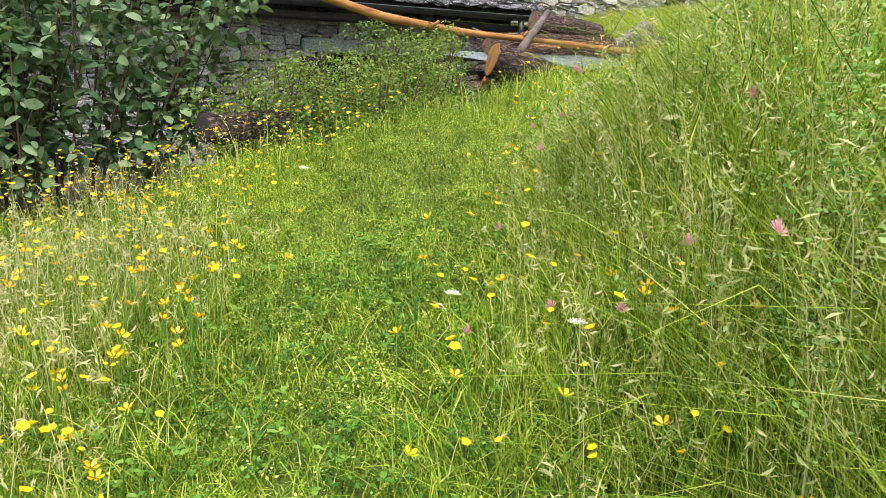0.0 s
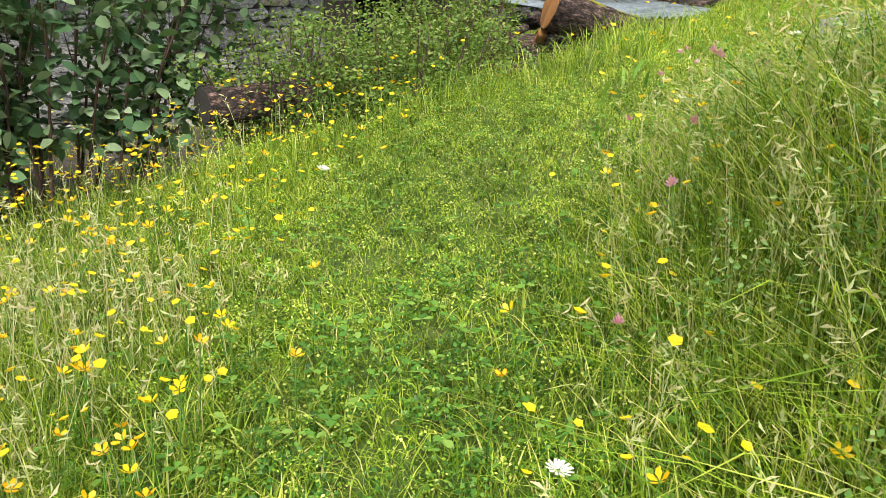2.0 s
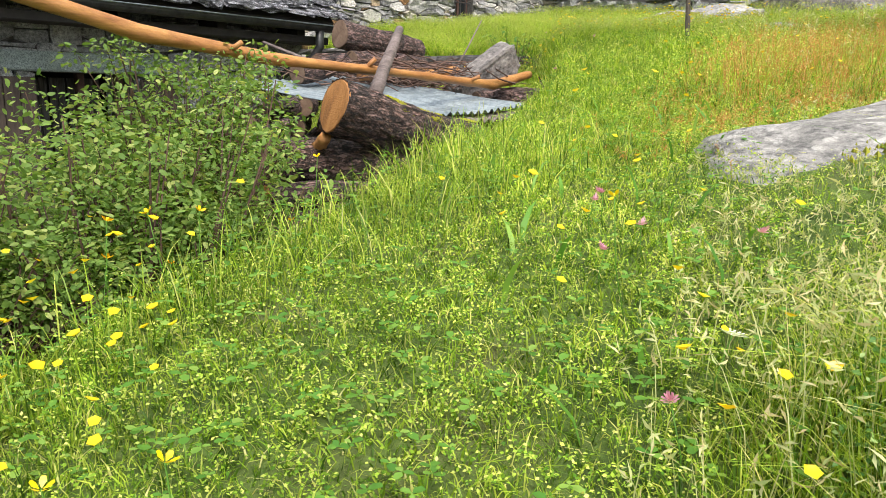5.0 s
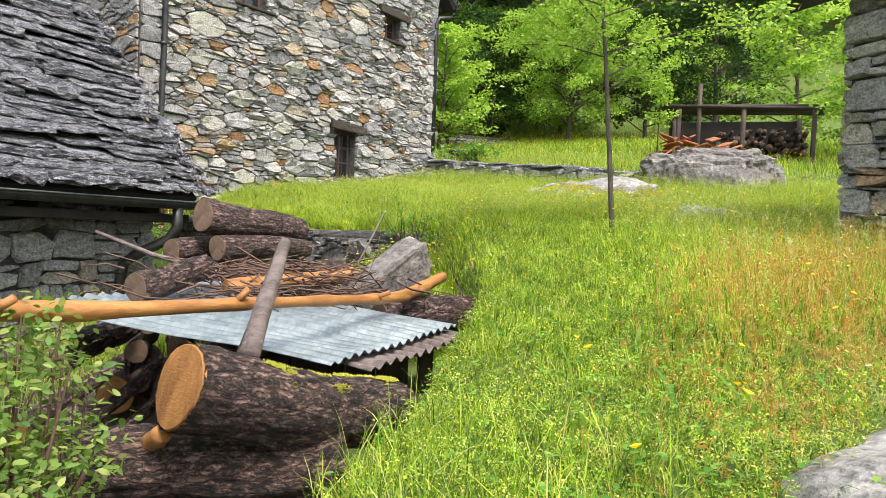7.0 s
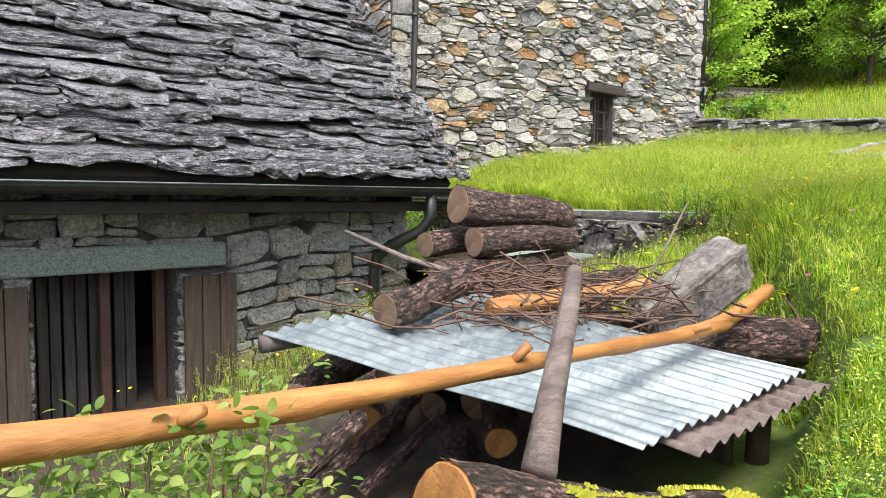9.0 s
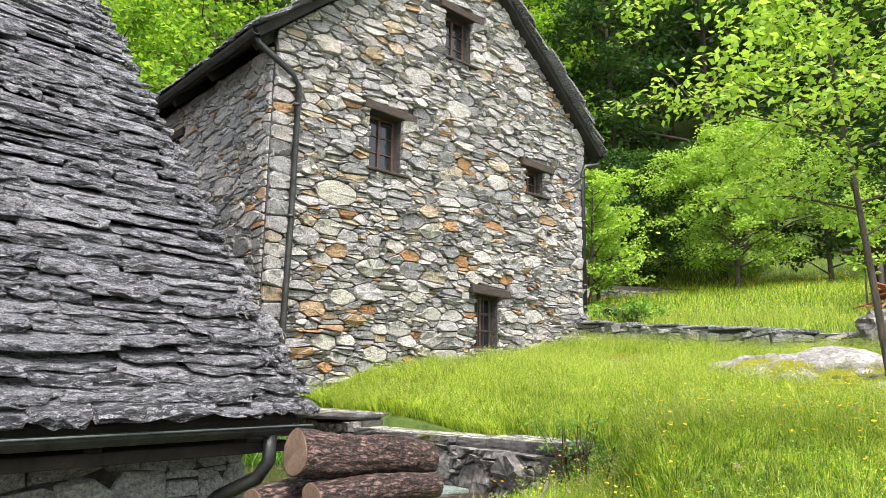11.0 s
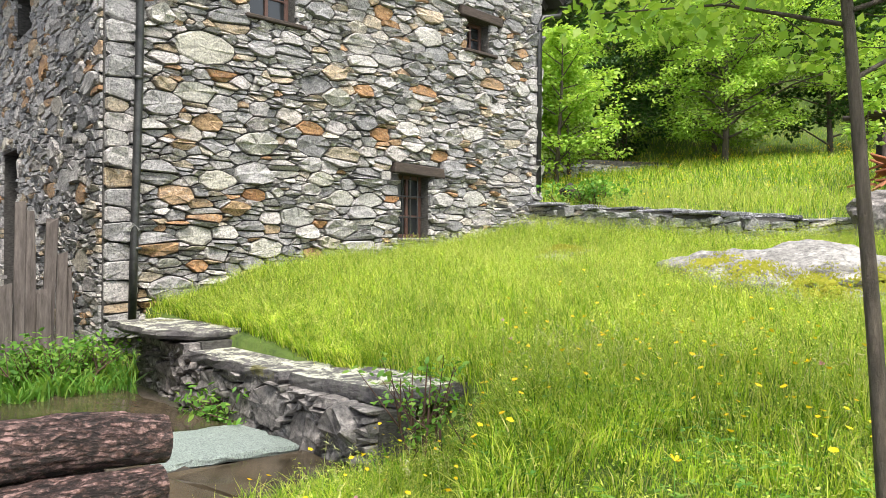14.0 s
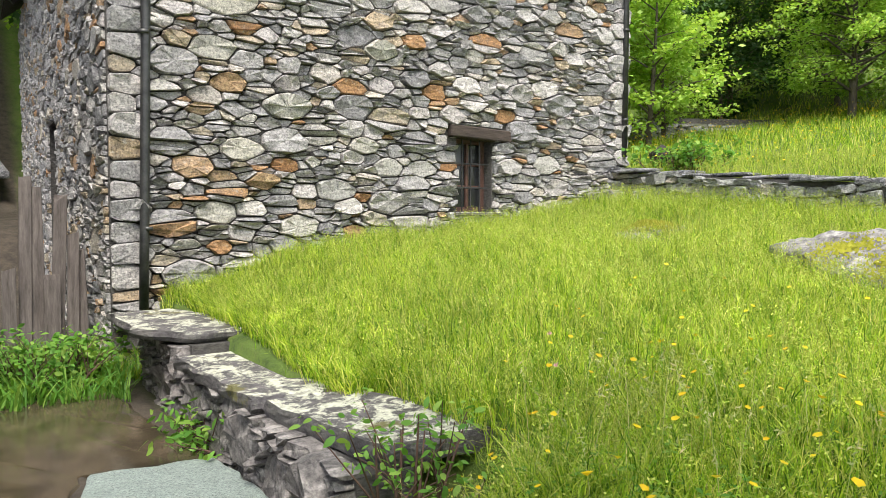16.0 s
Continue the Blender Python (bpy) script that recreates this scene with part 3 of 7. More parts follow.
# the stones that stand out in the gable wall: place along it, height, half height
OCHRE_STONES = [(0.926, 4.14, 0.14), (2.4, 4.24, 0.14), (3.6, 4.3, 0.13), (3.28, 4.9, 0.12), (4.8, 4.08, 0.13), (1.55, 3.27, 0.11), (1.3, 3.08, 0.12), (2.46, 2.49, 0.11), (0.79, 2.34, 0.10), (3.82, 3.34, 0.08), (2.59, 2.9, 0.07), (3.66, 6.16, 0.13)]
PALE_STONES = [(1.585, 3.94, 0.2), (0.88, 5.08, 0.27), (0.74, 4.5, 0.17), (2.8, 4.73, 0.16), (1.04, 3.42, 0.17), (2.18, 2.99, 0.18), (1.96, 3.64, 0.17), (3.43, 3.29, 0.15), (5.6, 3.43, 0.18), (2.92, 3.29, 0.15), (4.29, 4.85, 0.11), (2.57, 3.54, 0.13), (0.75, 2.73, 0.16), (1.72, 2.56, 0.17)]


def build_house():
    rng = random.Random(11)
    front = thing("wall_south", Matrix(), "grey rubble stone gable wall of the house with ochre stones", "wall", "", "structure")
    outline = [(HX0, 1.3), (HX1, 1.3), (HX1, HEAVE), APEX, (HX0, HEAVE)]
    part("core", from_bm("core", pierced(outline, [rect(*h) for h in HOLES.values()], 0.55), M_MORTAR), front)
    lintels = [(h[0] - 0.17, h[1] + 0.25, h[3], h[3] + 0.15) for h in HOLES.values()]
    half = math.hypot(1, PITCH)
    limits = [(s * PITCH / half, 1 / half, (APEX[1] - 0.03 + s * PITCH * APEX[0]) / half) for s in (-1, 1)]
    corner, v, k = [], 1.6, 0
    while v < 7.3:
        r = rng.uniform(0.10, 0.15)
        for side, x in ((0, HX0), (1, HX1)):
            reach = r * (1.5 if (k + side) % 2 else 0.9)
            corner.append((x + reach if side == 0 else x - reach, v, r))
        v, k = v + r * 1.75, k + 1
    known = [(u, v, r * 0.78) for u, v, r in OCHRE_STONES + PALE_STONES]
    stones = random_rubble(HX0, HX1, 1.5, 10.75, [*HOLES.values(), *lintels], rng, known + corner, limits)

    def pick(u, v):
        for spots, mat in ((OCHRE_STONES, M_OCHRE), (PALE_STONES, M_PALE_STONE)):
            if any(math.hypot((u - a) / 1.85, v - b) < r * 0.45 for a, b, r in spots):
                return mat
        return None

    lay_stones(front, stones, lambda u, w: u < 5.2 and w < 4.6, rng, M_STONE, M_STONE_I, limit=270, pick=pick)

    side = thing("wall_west", Matrix.Translation((HX0, 0, 0)) @ pose(0, 0, 0, 0, 0, -90), "grey rubble stone side wall of the house", "wall", "", "structure")
    # along the wall u = -y
    sholes = [(-4.6, -3.55, 5.9, 6.6), (-5.6, -4.4, 1.6, 4.15)]
    part("core", from_bm("core", pierced(rect(-11.5, -0.06, 0.6, 7.25), [rect(*h) for h in sholes], 0.5), M_MORTAR), side)
    st = random_rubble(-11.5, -0.02, 0.9, 7.2, sholes, rng)
    lay_stones(side, st, lambda u, w: u > -3.0 and w < 4.4, rng, M_STONE, M_STONE_I, limit=200, depth=(0.02, 0.05))
    bm = bmesh.new()
    box(bm, HX1 - 0.5, HX1 - 0.004, 0.56, 11.5, 1.3, 7.3)
    box(bm, HX0 + 0.5, HX1 - 0.5, 11.0, 11.5, 1.3, 7.3)
    thing("wall_north", Matrix(), "grey stone back walls of the house", "wall", "", "structure", from_bm("wall_north", bm, M_GREY))
    thing("door_1", Matrix(), "dark wooden door in the side wall", "door", "", "structure",
          box_mesh("door_1", (HX0 + 0.2, HX0 + 0.26, 4.4, 5.6, 1.6, 4.15), M_DARKWOOD))
    thing("window_5", Matrix(), "dark shuttered window under the eaves", "window", "", "structure",
          box_mesh("window_5", (HX0 + 0.24, HX0 + 0.3, 3.55, 4.6, 5.9, 6.6), M_DARKWOOD))
    thing("lintel", Matrix(), "dark wooden lintel over the side window", "lintel", "", "structure",
          box_mesh("lintel", (HX0 - 0.07, HX0 + 0.2, 3.35, 4.8, 6.604, 6.76), M_BEAM))


def box_mesh(name, dims, mat, bevel=0.008):
    bm = bmesh.new()
    box(bm, *dims, bevel=bevel)
    return from_bm(name, bm, mat)


build_house()


def build_window(name, hole, bars, label):
    x0, x1, z0, z1 = hole
    w = thing(name, Matrix.Translation((x0, 0, z0)), label, "window", "", "structure")
    W, H = x1 - x0, z1 - z0
    d = 0.17
    for nm, dims in (("frame_side", (0, 0.06, d, d + 0.07, 0, H)), ("frame_side", (W - 0.06, W, d, d + 0.07, 0, H)),
                     ("frame_head", (0.06, W - 0.06, d, d + 0.07, H - 0.06, H)), ("frame_foot", (0.06, W - 0.06, d, d + 0.07, 0, 0.06)),
                     ("mullion", (W / 2 - 0.025, W / 2 + 0.025, d - 0.01, d + 0.06, 0.06, H - 0.06))):
        box_part(nm, dims, M_FRAME, w)
    rows = 3 if H > 0.8 else 2
    for side in (0, 1):
        a, b = (0.06, W / 2 - 0.025) if side == 0 else (W / 2 + 0.025, W - 0.06)
        for k in range(1, rows):
            z = 0.06 + (H - 0.12) * k / rows
            box_part("glazing_bar", (a, b, d + 0.005, d + 0.05, z - 0.012, z + 0.012), M_FRAME, w)
        for k in range(rows):
            za, zb = 0.06 + (H - 0.12) * k / rows + 0.012, 0.06 + (H - 0.12) * (k + 1) / rows - 0.012
            box_part("pane", (a, b, d + 0.025, d + 0.031, za, zb), M_GLASS, w, "dark reflecting glass", bevel=0)
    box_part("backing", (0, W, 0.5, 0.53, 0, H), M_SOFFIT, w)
    bm = bmesh.new()
    box(bm, -0.18, W + 0.26, -0.10, 0.16, H, H + 0.16, bevel=0.015)
    part("lintel", from_bm("lintel", bm, M_BEAM), w, "dark weathered wooden beam lintel", pose(0, 0, 0, 0, 2.0, 0))
    box_part("sill", (-0.08, W + 0.14, -0.12, 0.17, -0.055, -0.003), M_BEAM if not bars else M_SLAB, w, "", None, 0.01)
    if bars:
        for i in range(3):
            bm = bmesh.new()
            x = W * (i + 1) / 4
            bmesh.ops.create_cone(bm, cap_ends=True, segments=8, radius1=0.009, radius2=0.009, depth=H, matrix=Matrix.Translation((x, 0.08, H / 2)))
            part("iron_bar", from_bm("iron_bar", bm, M_METAL), w, "rusty iron bar")
        for k in (0.33, 0.66):
            box_part("cross_bar", (0, W, 0.075, 0.085, H * k - 0.012, H * k + 0.012), M_METAL, w)


build_window("window_1", HOLES["lower"], True, "small barred window with a dark wooden frame and beam lintel")
build_window("window_2", HOLES["upper"], False, "red-brown wooden casement window under a beam lintel")
build_window("window_3", HOLES["small"], False, "small square wooden window in the stone gable wall")
build_window("window_4", HOLES["gable"], False, "red-brown wooden casement window high in the gable")


def slab_geometry(w, l, t, rng, n=6):
    """A split stone slab: ragged, layered front edge along x at y = 0, running back to y = l, thick t."""
    vs = []
    ends = rng.uniform(0.0, 0.07), rng.uniform(0.0, 0.07)
    rows = ((0.0, 0.016), (t * 0.4, 0.0), (t * 0.8, 0.018), (t, 0.055))
    for z, back in rows:
        for i in range(n + 1):
            x = -w / 2 + w * i / n
            cut = ends[0] if i == 0 else ends[1] if i == n else 0.0
            vs.append((x + rng.uniform(-0.014, 0.014), back + cut + rng.uniform(-0.032, 0.032), z + rng.uniform(-0.28, 0.28) * t))
    o, m, q = len(vs), n + 1, len(rows)
    vs += [(w / 2, l, 0), (-w / 2, l, 0), (w / 2, l, t * 0.7), (-w / 2, l, t * 0.7)]
    fs = [(r * m + i, r * m + i + 1, (r + 1) * m + i + 1, (r + 1) * m + i) for r in range(q - 1) for i in range(n)]
    fs.append((*range((q - 1) * m, q * m), o + 2, o + 3))
    fs.append((*range(n, -1, -1), o + 1, o))
    fs += [(*(r * m + n for r in range(q)), o + 2, o), (0, o + 1, o + 3, *(r * m for r in range(q - 1, 0, -1)))]
    return vs, fs


def lay_slabs(roof, m, u0, u1, length, exposure, near, rng, limit, width=(0.24, 0.62), thick=(0.022, 0.055), lift=0.05):
    """Overlapping slabs in courses on the plane of m (x along the eave, y up the slope, z out)."""
    av, af, count = [], [], 0
    rows = int(length / exposure)
    for r in range(rows):
        u = u0 + rng.uniform(-0.2, 0)
        y = r * exposure
        while u < u1:
            w = rng.uniform(*width)
            if u + w > u1 - 0.12:
                w = max(0.14, u1 - u + rng.uniform(-0.10, 0.06))
            t = rng.uniform(*thick)
            vs, fs = slab_geometry(w * 0.97, exposure * 2.6, t, rng)
            tilt = pose(u + w / 2, y + rng.uniform(-0.03, 0.03), rng.uniform(0.0, 0.035) + 0.03 + lift, -math.degrees(math.atan(lift / (exposure * 2.6))) + rng.uniform(-3.0, 0.6), rng.uniform(-1.6, 1.6), rng.uniform(-1.8, 1.8))
            if count < limit and near(u + w / 2, y):
                count += 1
                part("slab", mesh_of("slab", vs, fs, M_SLATE), roof, "", m @ tilt)
            else:
                mm, o = m @ tilt, len(av)
                av += [tuple(mm @ Vector(p)) for p in vs]
                af += [tuple(i + o for i in f) for f in fs]
            u += w
    if av:
        tagged(part("far_slabs", mesh_of("far_slabs", av, af, M_SLATE_I), roof), kind="stuff")


def build_house_roof():
    rng = random.Random(5)
    roof = thing("roof", Matrix(), "dark stone slab roof of the tall house", "roof", "", "structure")
    ang = math.degrees(math.atan(PITCH))
    run = 4.28 / math.cos(radians(ang))
    top = APEX[1] + 0.10
    for s in (-1, 1):
        # plane along the slope: x along y axis of the house
        turn = Matrix(((0, -s * math.cos(radians(ang)), s * math.sin(radians(ang)), 0), (-1 if s < 0 else 1, 0, 0, 0), (0, math.sin(radians(ang)), math.cos(radians(ang)), 0), (0, 0, 0, 1)))
        m = Matrix.Translation((3.5 + s * 4.28, 0, top - 4.28 * PITCH)) @ turn
        u0, u1 = (-11.6, 0.32) if s < 0 else (-0.32, 11.6)
        bm = bmesh.new()
        box(bm, u0 + 0.08, u1 - 0.08, 0.05, run, -0.08, 0.05)
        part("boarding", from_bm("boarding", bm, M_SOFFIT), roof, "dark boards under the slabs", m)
        lay_slabs(roof, m, u0, u1, run, 0.26, lambda u, y: (u > -1.0 if s < 0 else u < 1.0), rng, 110, (0.35, 0.8), (0.035, 0.07))
        for k in range(7):
            u = (-k * 1.6 - 0.12) if s < 0 else (k * 1.6 + 0.12)
            box_part("rafter", (u - 0.06, u + 0.06, 0.12, run, -0.22, -0.083), M_SOFFIT, roof, "", m)
    box_part("ridge_cap", (3.2, 3.8, -0.3, 11.6, top - 0.02, top + 0.1), M_SLATE, roof, "", None, 0.03)


build_house_roof()


def tube(name, pts, radius, mat, segs=10, cap=True, closed_half=False, radii=None, bumps=0.0, seed=1):
    """A round bar along points, with one radius or one for each point."""
    rng = random.Random(seed)
    pts = [Vector(p) for p in pts]
    bm = bmesh.new()
    rings = []
    up = Vector((0, 0, 1))
    for i, p in enumerate(pts):
        d = (pts[min(i + 1, len(pts) - 1)] - pts[max(i - 1, 0)]).normalized()
        a = d.cross(up)
        if a.length < 0.05:
            a = d.cross(Vector((0, 1, 0)))
        a.normalize()
        b = a.cross(d)
        r = radii[i] if radii else radius
        rings.append([bm.verts.new(p + (a * math.cos(2 * math.pi * k / segs) + b * math.sin(2 * math.pi * k / segs)) * r * (1 + rng.uniform(-bumps, bumps))) for k in range(segs)])
    for r0, r1 in zip(rings, rings[1:]):
        for k in range(segs):
            bm.faces.new((r0[k], r0[(k + 1) % segs], r1[(k + 1) % segs], r1[k]))
    if cap:
        bm.faces.new(rings[0])
        bm.faces.new(rings[-1][::-1])
    return from_bm(name, bm, mat, True)


def gutter_mesh(length, r, mat):
    bm = bmesh.new()
    prof = [(r * math.cos(math.pi + math.pi * k / 8), r * math.sin(math.pi + math.pi * k / 8)) for k in range(9)]
    inner = [(x * 0.9, z * 0.9 + 0.001) for x, z in prof][::-1]
    ring = prof + inner
    a = [bm.verts.new((0, x, z)) for x, z in ring]
    b = [bm.verts.new((length, x, z)) for x, z in ring]
    for i in range(len(ring)):
        j = (i + 1) % len(ring)
        bm.faces.new((a[i], a[j], b[j], b[i]))
    bm.faces.new(a[::-1])
    bm.faces.new(b)
    return from_bm("gutter", bm, mat)


def build_downpipes():
    lab = "dull grey metal downpipe fixed to the house wall"
    p1 = thing("downpipe", Matrix(), lab, "downpipe", "downpipes of the house")
    part("pipe", tube("pipe", [(-0.72, -0.15, 7.18), (-0.66, -0.16, 7.06), (-0.05, -0.12, 6.78), (0.06, -0.11, 6.62), (0.05, -0.11, 4.6), (0.0, -0.12, 2.5), (-0.02, -0.13, 1.72)], 0.048, M_METAL, 12), p1)
    for z in (2.55, 4.55, 6.3):
        part("collar", tube("collar", [(0.03, -0.115, z - 0.02), (0.03, -0.115, z + 0.02)], 0.058, M_METAL, 12), p1)
    p2 = thing("downpipe", Matrix(), lab, "downpipe", "downpipes of the house")
    part("pipe", tube("pipe", [(7.76, -0.12, 7.1), (7.7, -0.14, 6.98), (7.25, -0.12, 6.86), (7.19, -0.11, 6.7), (7.19, -0.11, 3.62)], 0.045, M_METAL, 12), p2)
    for z in (4.2, 5.6, 6.6):
        part("collar", tube("collar", [(7.19, -0.11, z - 0.02), (7.19, -0.11, z + 0.02)], 0.055, M_METAL, 12), p2)
    for x in (-0.78, 7.8):
        thing("gutter", pose(x, -0.28, 7.2, 0, 0, 90), "dark half-round metal gutter along the eaves", "gutter", "gutters", "", gutter_mesh(11.5, 0.07, M_METAL))


build_downpipes()

# ---- slate-roofed shed ----
SHED = pose(-2.25, -4.46, 0, 0, 0, 8.0)
SPITCH = 1.07


def build_shed():
    rng = random.Random(21)
    wall = thing("wall_shed", SHED @ Matrix.Translation((0, 0.45, 0)), "dark grey dry stone wall of the low shed", "wall", "", "structure")
    hole = (-3.22, -2.28, -0.12, 1.25)
    part("core", from_bm("core", pierced(rect(-9.5, -0.16, -1.2, 2.25), [rect(*hole)], 0.5), M_MORTAR), wall)
    st = rubble(-9.5, -0.14, -0.9, 2.2, [hole, (-3.6, -1.9, 1.25, 1.44)], rng, 0.06, 0.26)
    lay_stones(wall, st, lambda u, v: -4.8 < u < 0 and v > -0.3, rng, M_GREY, M_GREY_I, limit=220, depth=(0.03, 0.06))
    side = thing("wall_shed_end", SHED, "dark grey stone end wall of the shed", "wall", "", "structure")
    bm = bmesh.new()
    prof = [(0.96, -1.0), (9.2, -1.0), (9.2, 2.2), (4.9, 6.7), (0.96, 2.5)]
    a = [bm.verts.new((-0.16, y, z)) for y, z in prof]
    b = [bm.verts.new((-0.6, y, z)) for y, z in prof]
    bm.faces.new(a)
    bm.faces.new(b[::-1])
    for i in range(5):
        bm.faces.new((a[i], b[i], b[(i + 1) % 5], a[(i + 1) % 5]))
    part("core", from_bm("core", bm, M_GREY), side)
    box_part("back", (-9.5, -0.6, 8.7, 9.2, -1.0, 2.2), M_GREY, side)
    box_part("far_end", (-9.9, -9.5, 0.45, 9.2, -1.2, 2.2), M_GREY, side)
    # near-black sheet added to paint the unlit inside behind the opening
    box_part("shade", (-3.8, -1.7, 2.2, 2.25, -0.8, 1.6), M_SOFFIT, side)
    roof = thing("roof_shed", SHED, "steep shed roof of dark rough stone slabs", "roof", "", "structure")
    ang = math.degrees(math.atan(SPITCH))
    run = 5.0 / math.cos(radians(ang))
    m = pose(0, -0.08, 1.83, ang, 0, 0)
    bm = bmesh.new()
    box(bm, -9.7, -0.05, 0.06, run, -0.06, 0.04)
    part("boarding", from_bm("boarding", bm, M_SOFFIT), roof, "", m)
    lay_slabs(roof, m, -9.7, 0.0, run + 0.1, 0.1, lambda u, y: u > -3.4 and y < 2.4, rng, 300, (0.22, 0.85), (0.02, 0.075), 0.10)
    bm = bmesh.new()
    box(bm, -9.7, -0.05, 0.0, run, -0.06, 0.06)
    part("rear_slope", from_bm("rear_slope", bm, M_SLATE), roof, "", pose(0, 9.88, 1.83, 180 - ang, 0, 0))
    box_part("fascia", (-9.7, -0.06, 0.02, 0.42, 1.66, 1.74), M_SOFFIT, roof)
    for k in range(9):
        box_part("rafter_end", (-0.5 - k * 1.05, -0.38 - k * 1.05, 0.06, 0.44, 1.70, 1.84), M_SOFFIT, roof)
    g = thing("gutter", SHED @ pose(-9.6, -0.12, 1.86), "dark half-round metal gutter along the shed eaves", "gutter", "gutters", "", gutter_mesh(9.62, 0.075, M_METAL))
    part("bead", tube("bead", [(0, -0.078, 0.0), (9.6, -0.078, 0.0)], 0.007, M_TIN, 6), g, "bright rolled edge")
    d = thing("downpipe", SHED, "dark bent metal downpipe at the shed corner", "downpipe", "shed downpipe")
    part("pipe", tube("pipe", [(-0.32, -0.12, 1.80), (-0.32, -0.12, 1.62), (-0.36, -0.05, 1.5), (-0.5, 0.2, 1.36), (-0.55, 0.33, 1.26), (-0.56, 0.36, 1.1), (-0.56, 0.36, 0.2)], 0.05, M_METAL, 12), d)
    part("collar", tube("collar", [(-0.555, 0.355, 1.16), (-0.555, 0.355, 1.2)], 0.058, M_METAL, 12), d)
    w = thing("window_6", SHED @ Matrix.Translation((0, 0.45, 0)), "dark shed opening with a stone lintel, curtain and wooden shutters", "window", "", "structure")
    box_part("lintel", (-3.58, -1.92, -0.07, 0.3, 1.252, 1.43), M_PALE, w, "long pale granite lintel", None, 0.015)
    box_part("sill", (-3.35, -2.1, -0.12, 0.3, -0.18, -0.124), M_PALE, w, "pale stone sill")
    for u in (-3.2, -2.72, -2.33):
        box_part("post", (u - 0.035, u + 0.035, 0.18, 0.26, -0.12, 1.25), M_FRAME, w)
    for i in range(8):
        box_part("curtain_fold", (-3.12 + i * 0.085, -3.05 + i * 0.085, 0.34 + 0.02 * (i % 2), 0.36 + 0.02 * (i % 2), -0.05, 1.2), M_CLOTH, w, "pale curtain", None, 0.004)
    for u0, nm in ((-2.27, "shutter"), (-3.66, "shutter")):
        bm = bmesh.new()
        for i in range(3):
            box(bm, u0 + i * 0.135, u0 + i * 0.135 + 0.128, -0.13, -0.10, -0.2, 1.2, bevel=0.004)
        for z in (0.1, 0.9):
            box(bm, u0, u0 + 0.4, -0.102, -0.08, z, z + 0.09)
        part(nm, from_bm(nm, bm, M_DARKWOOD), w, "dark weathered board shutter, open")


build_shed()


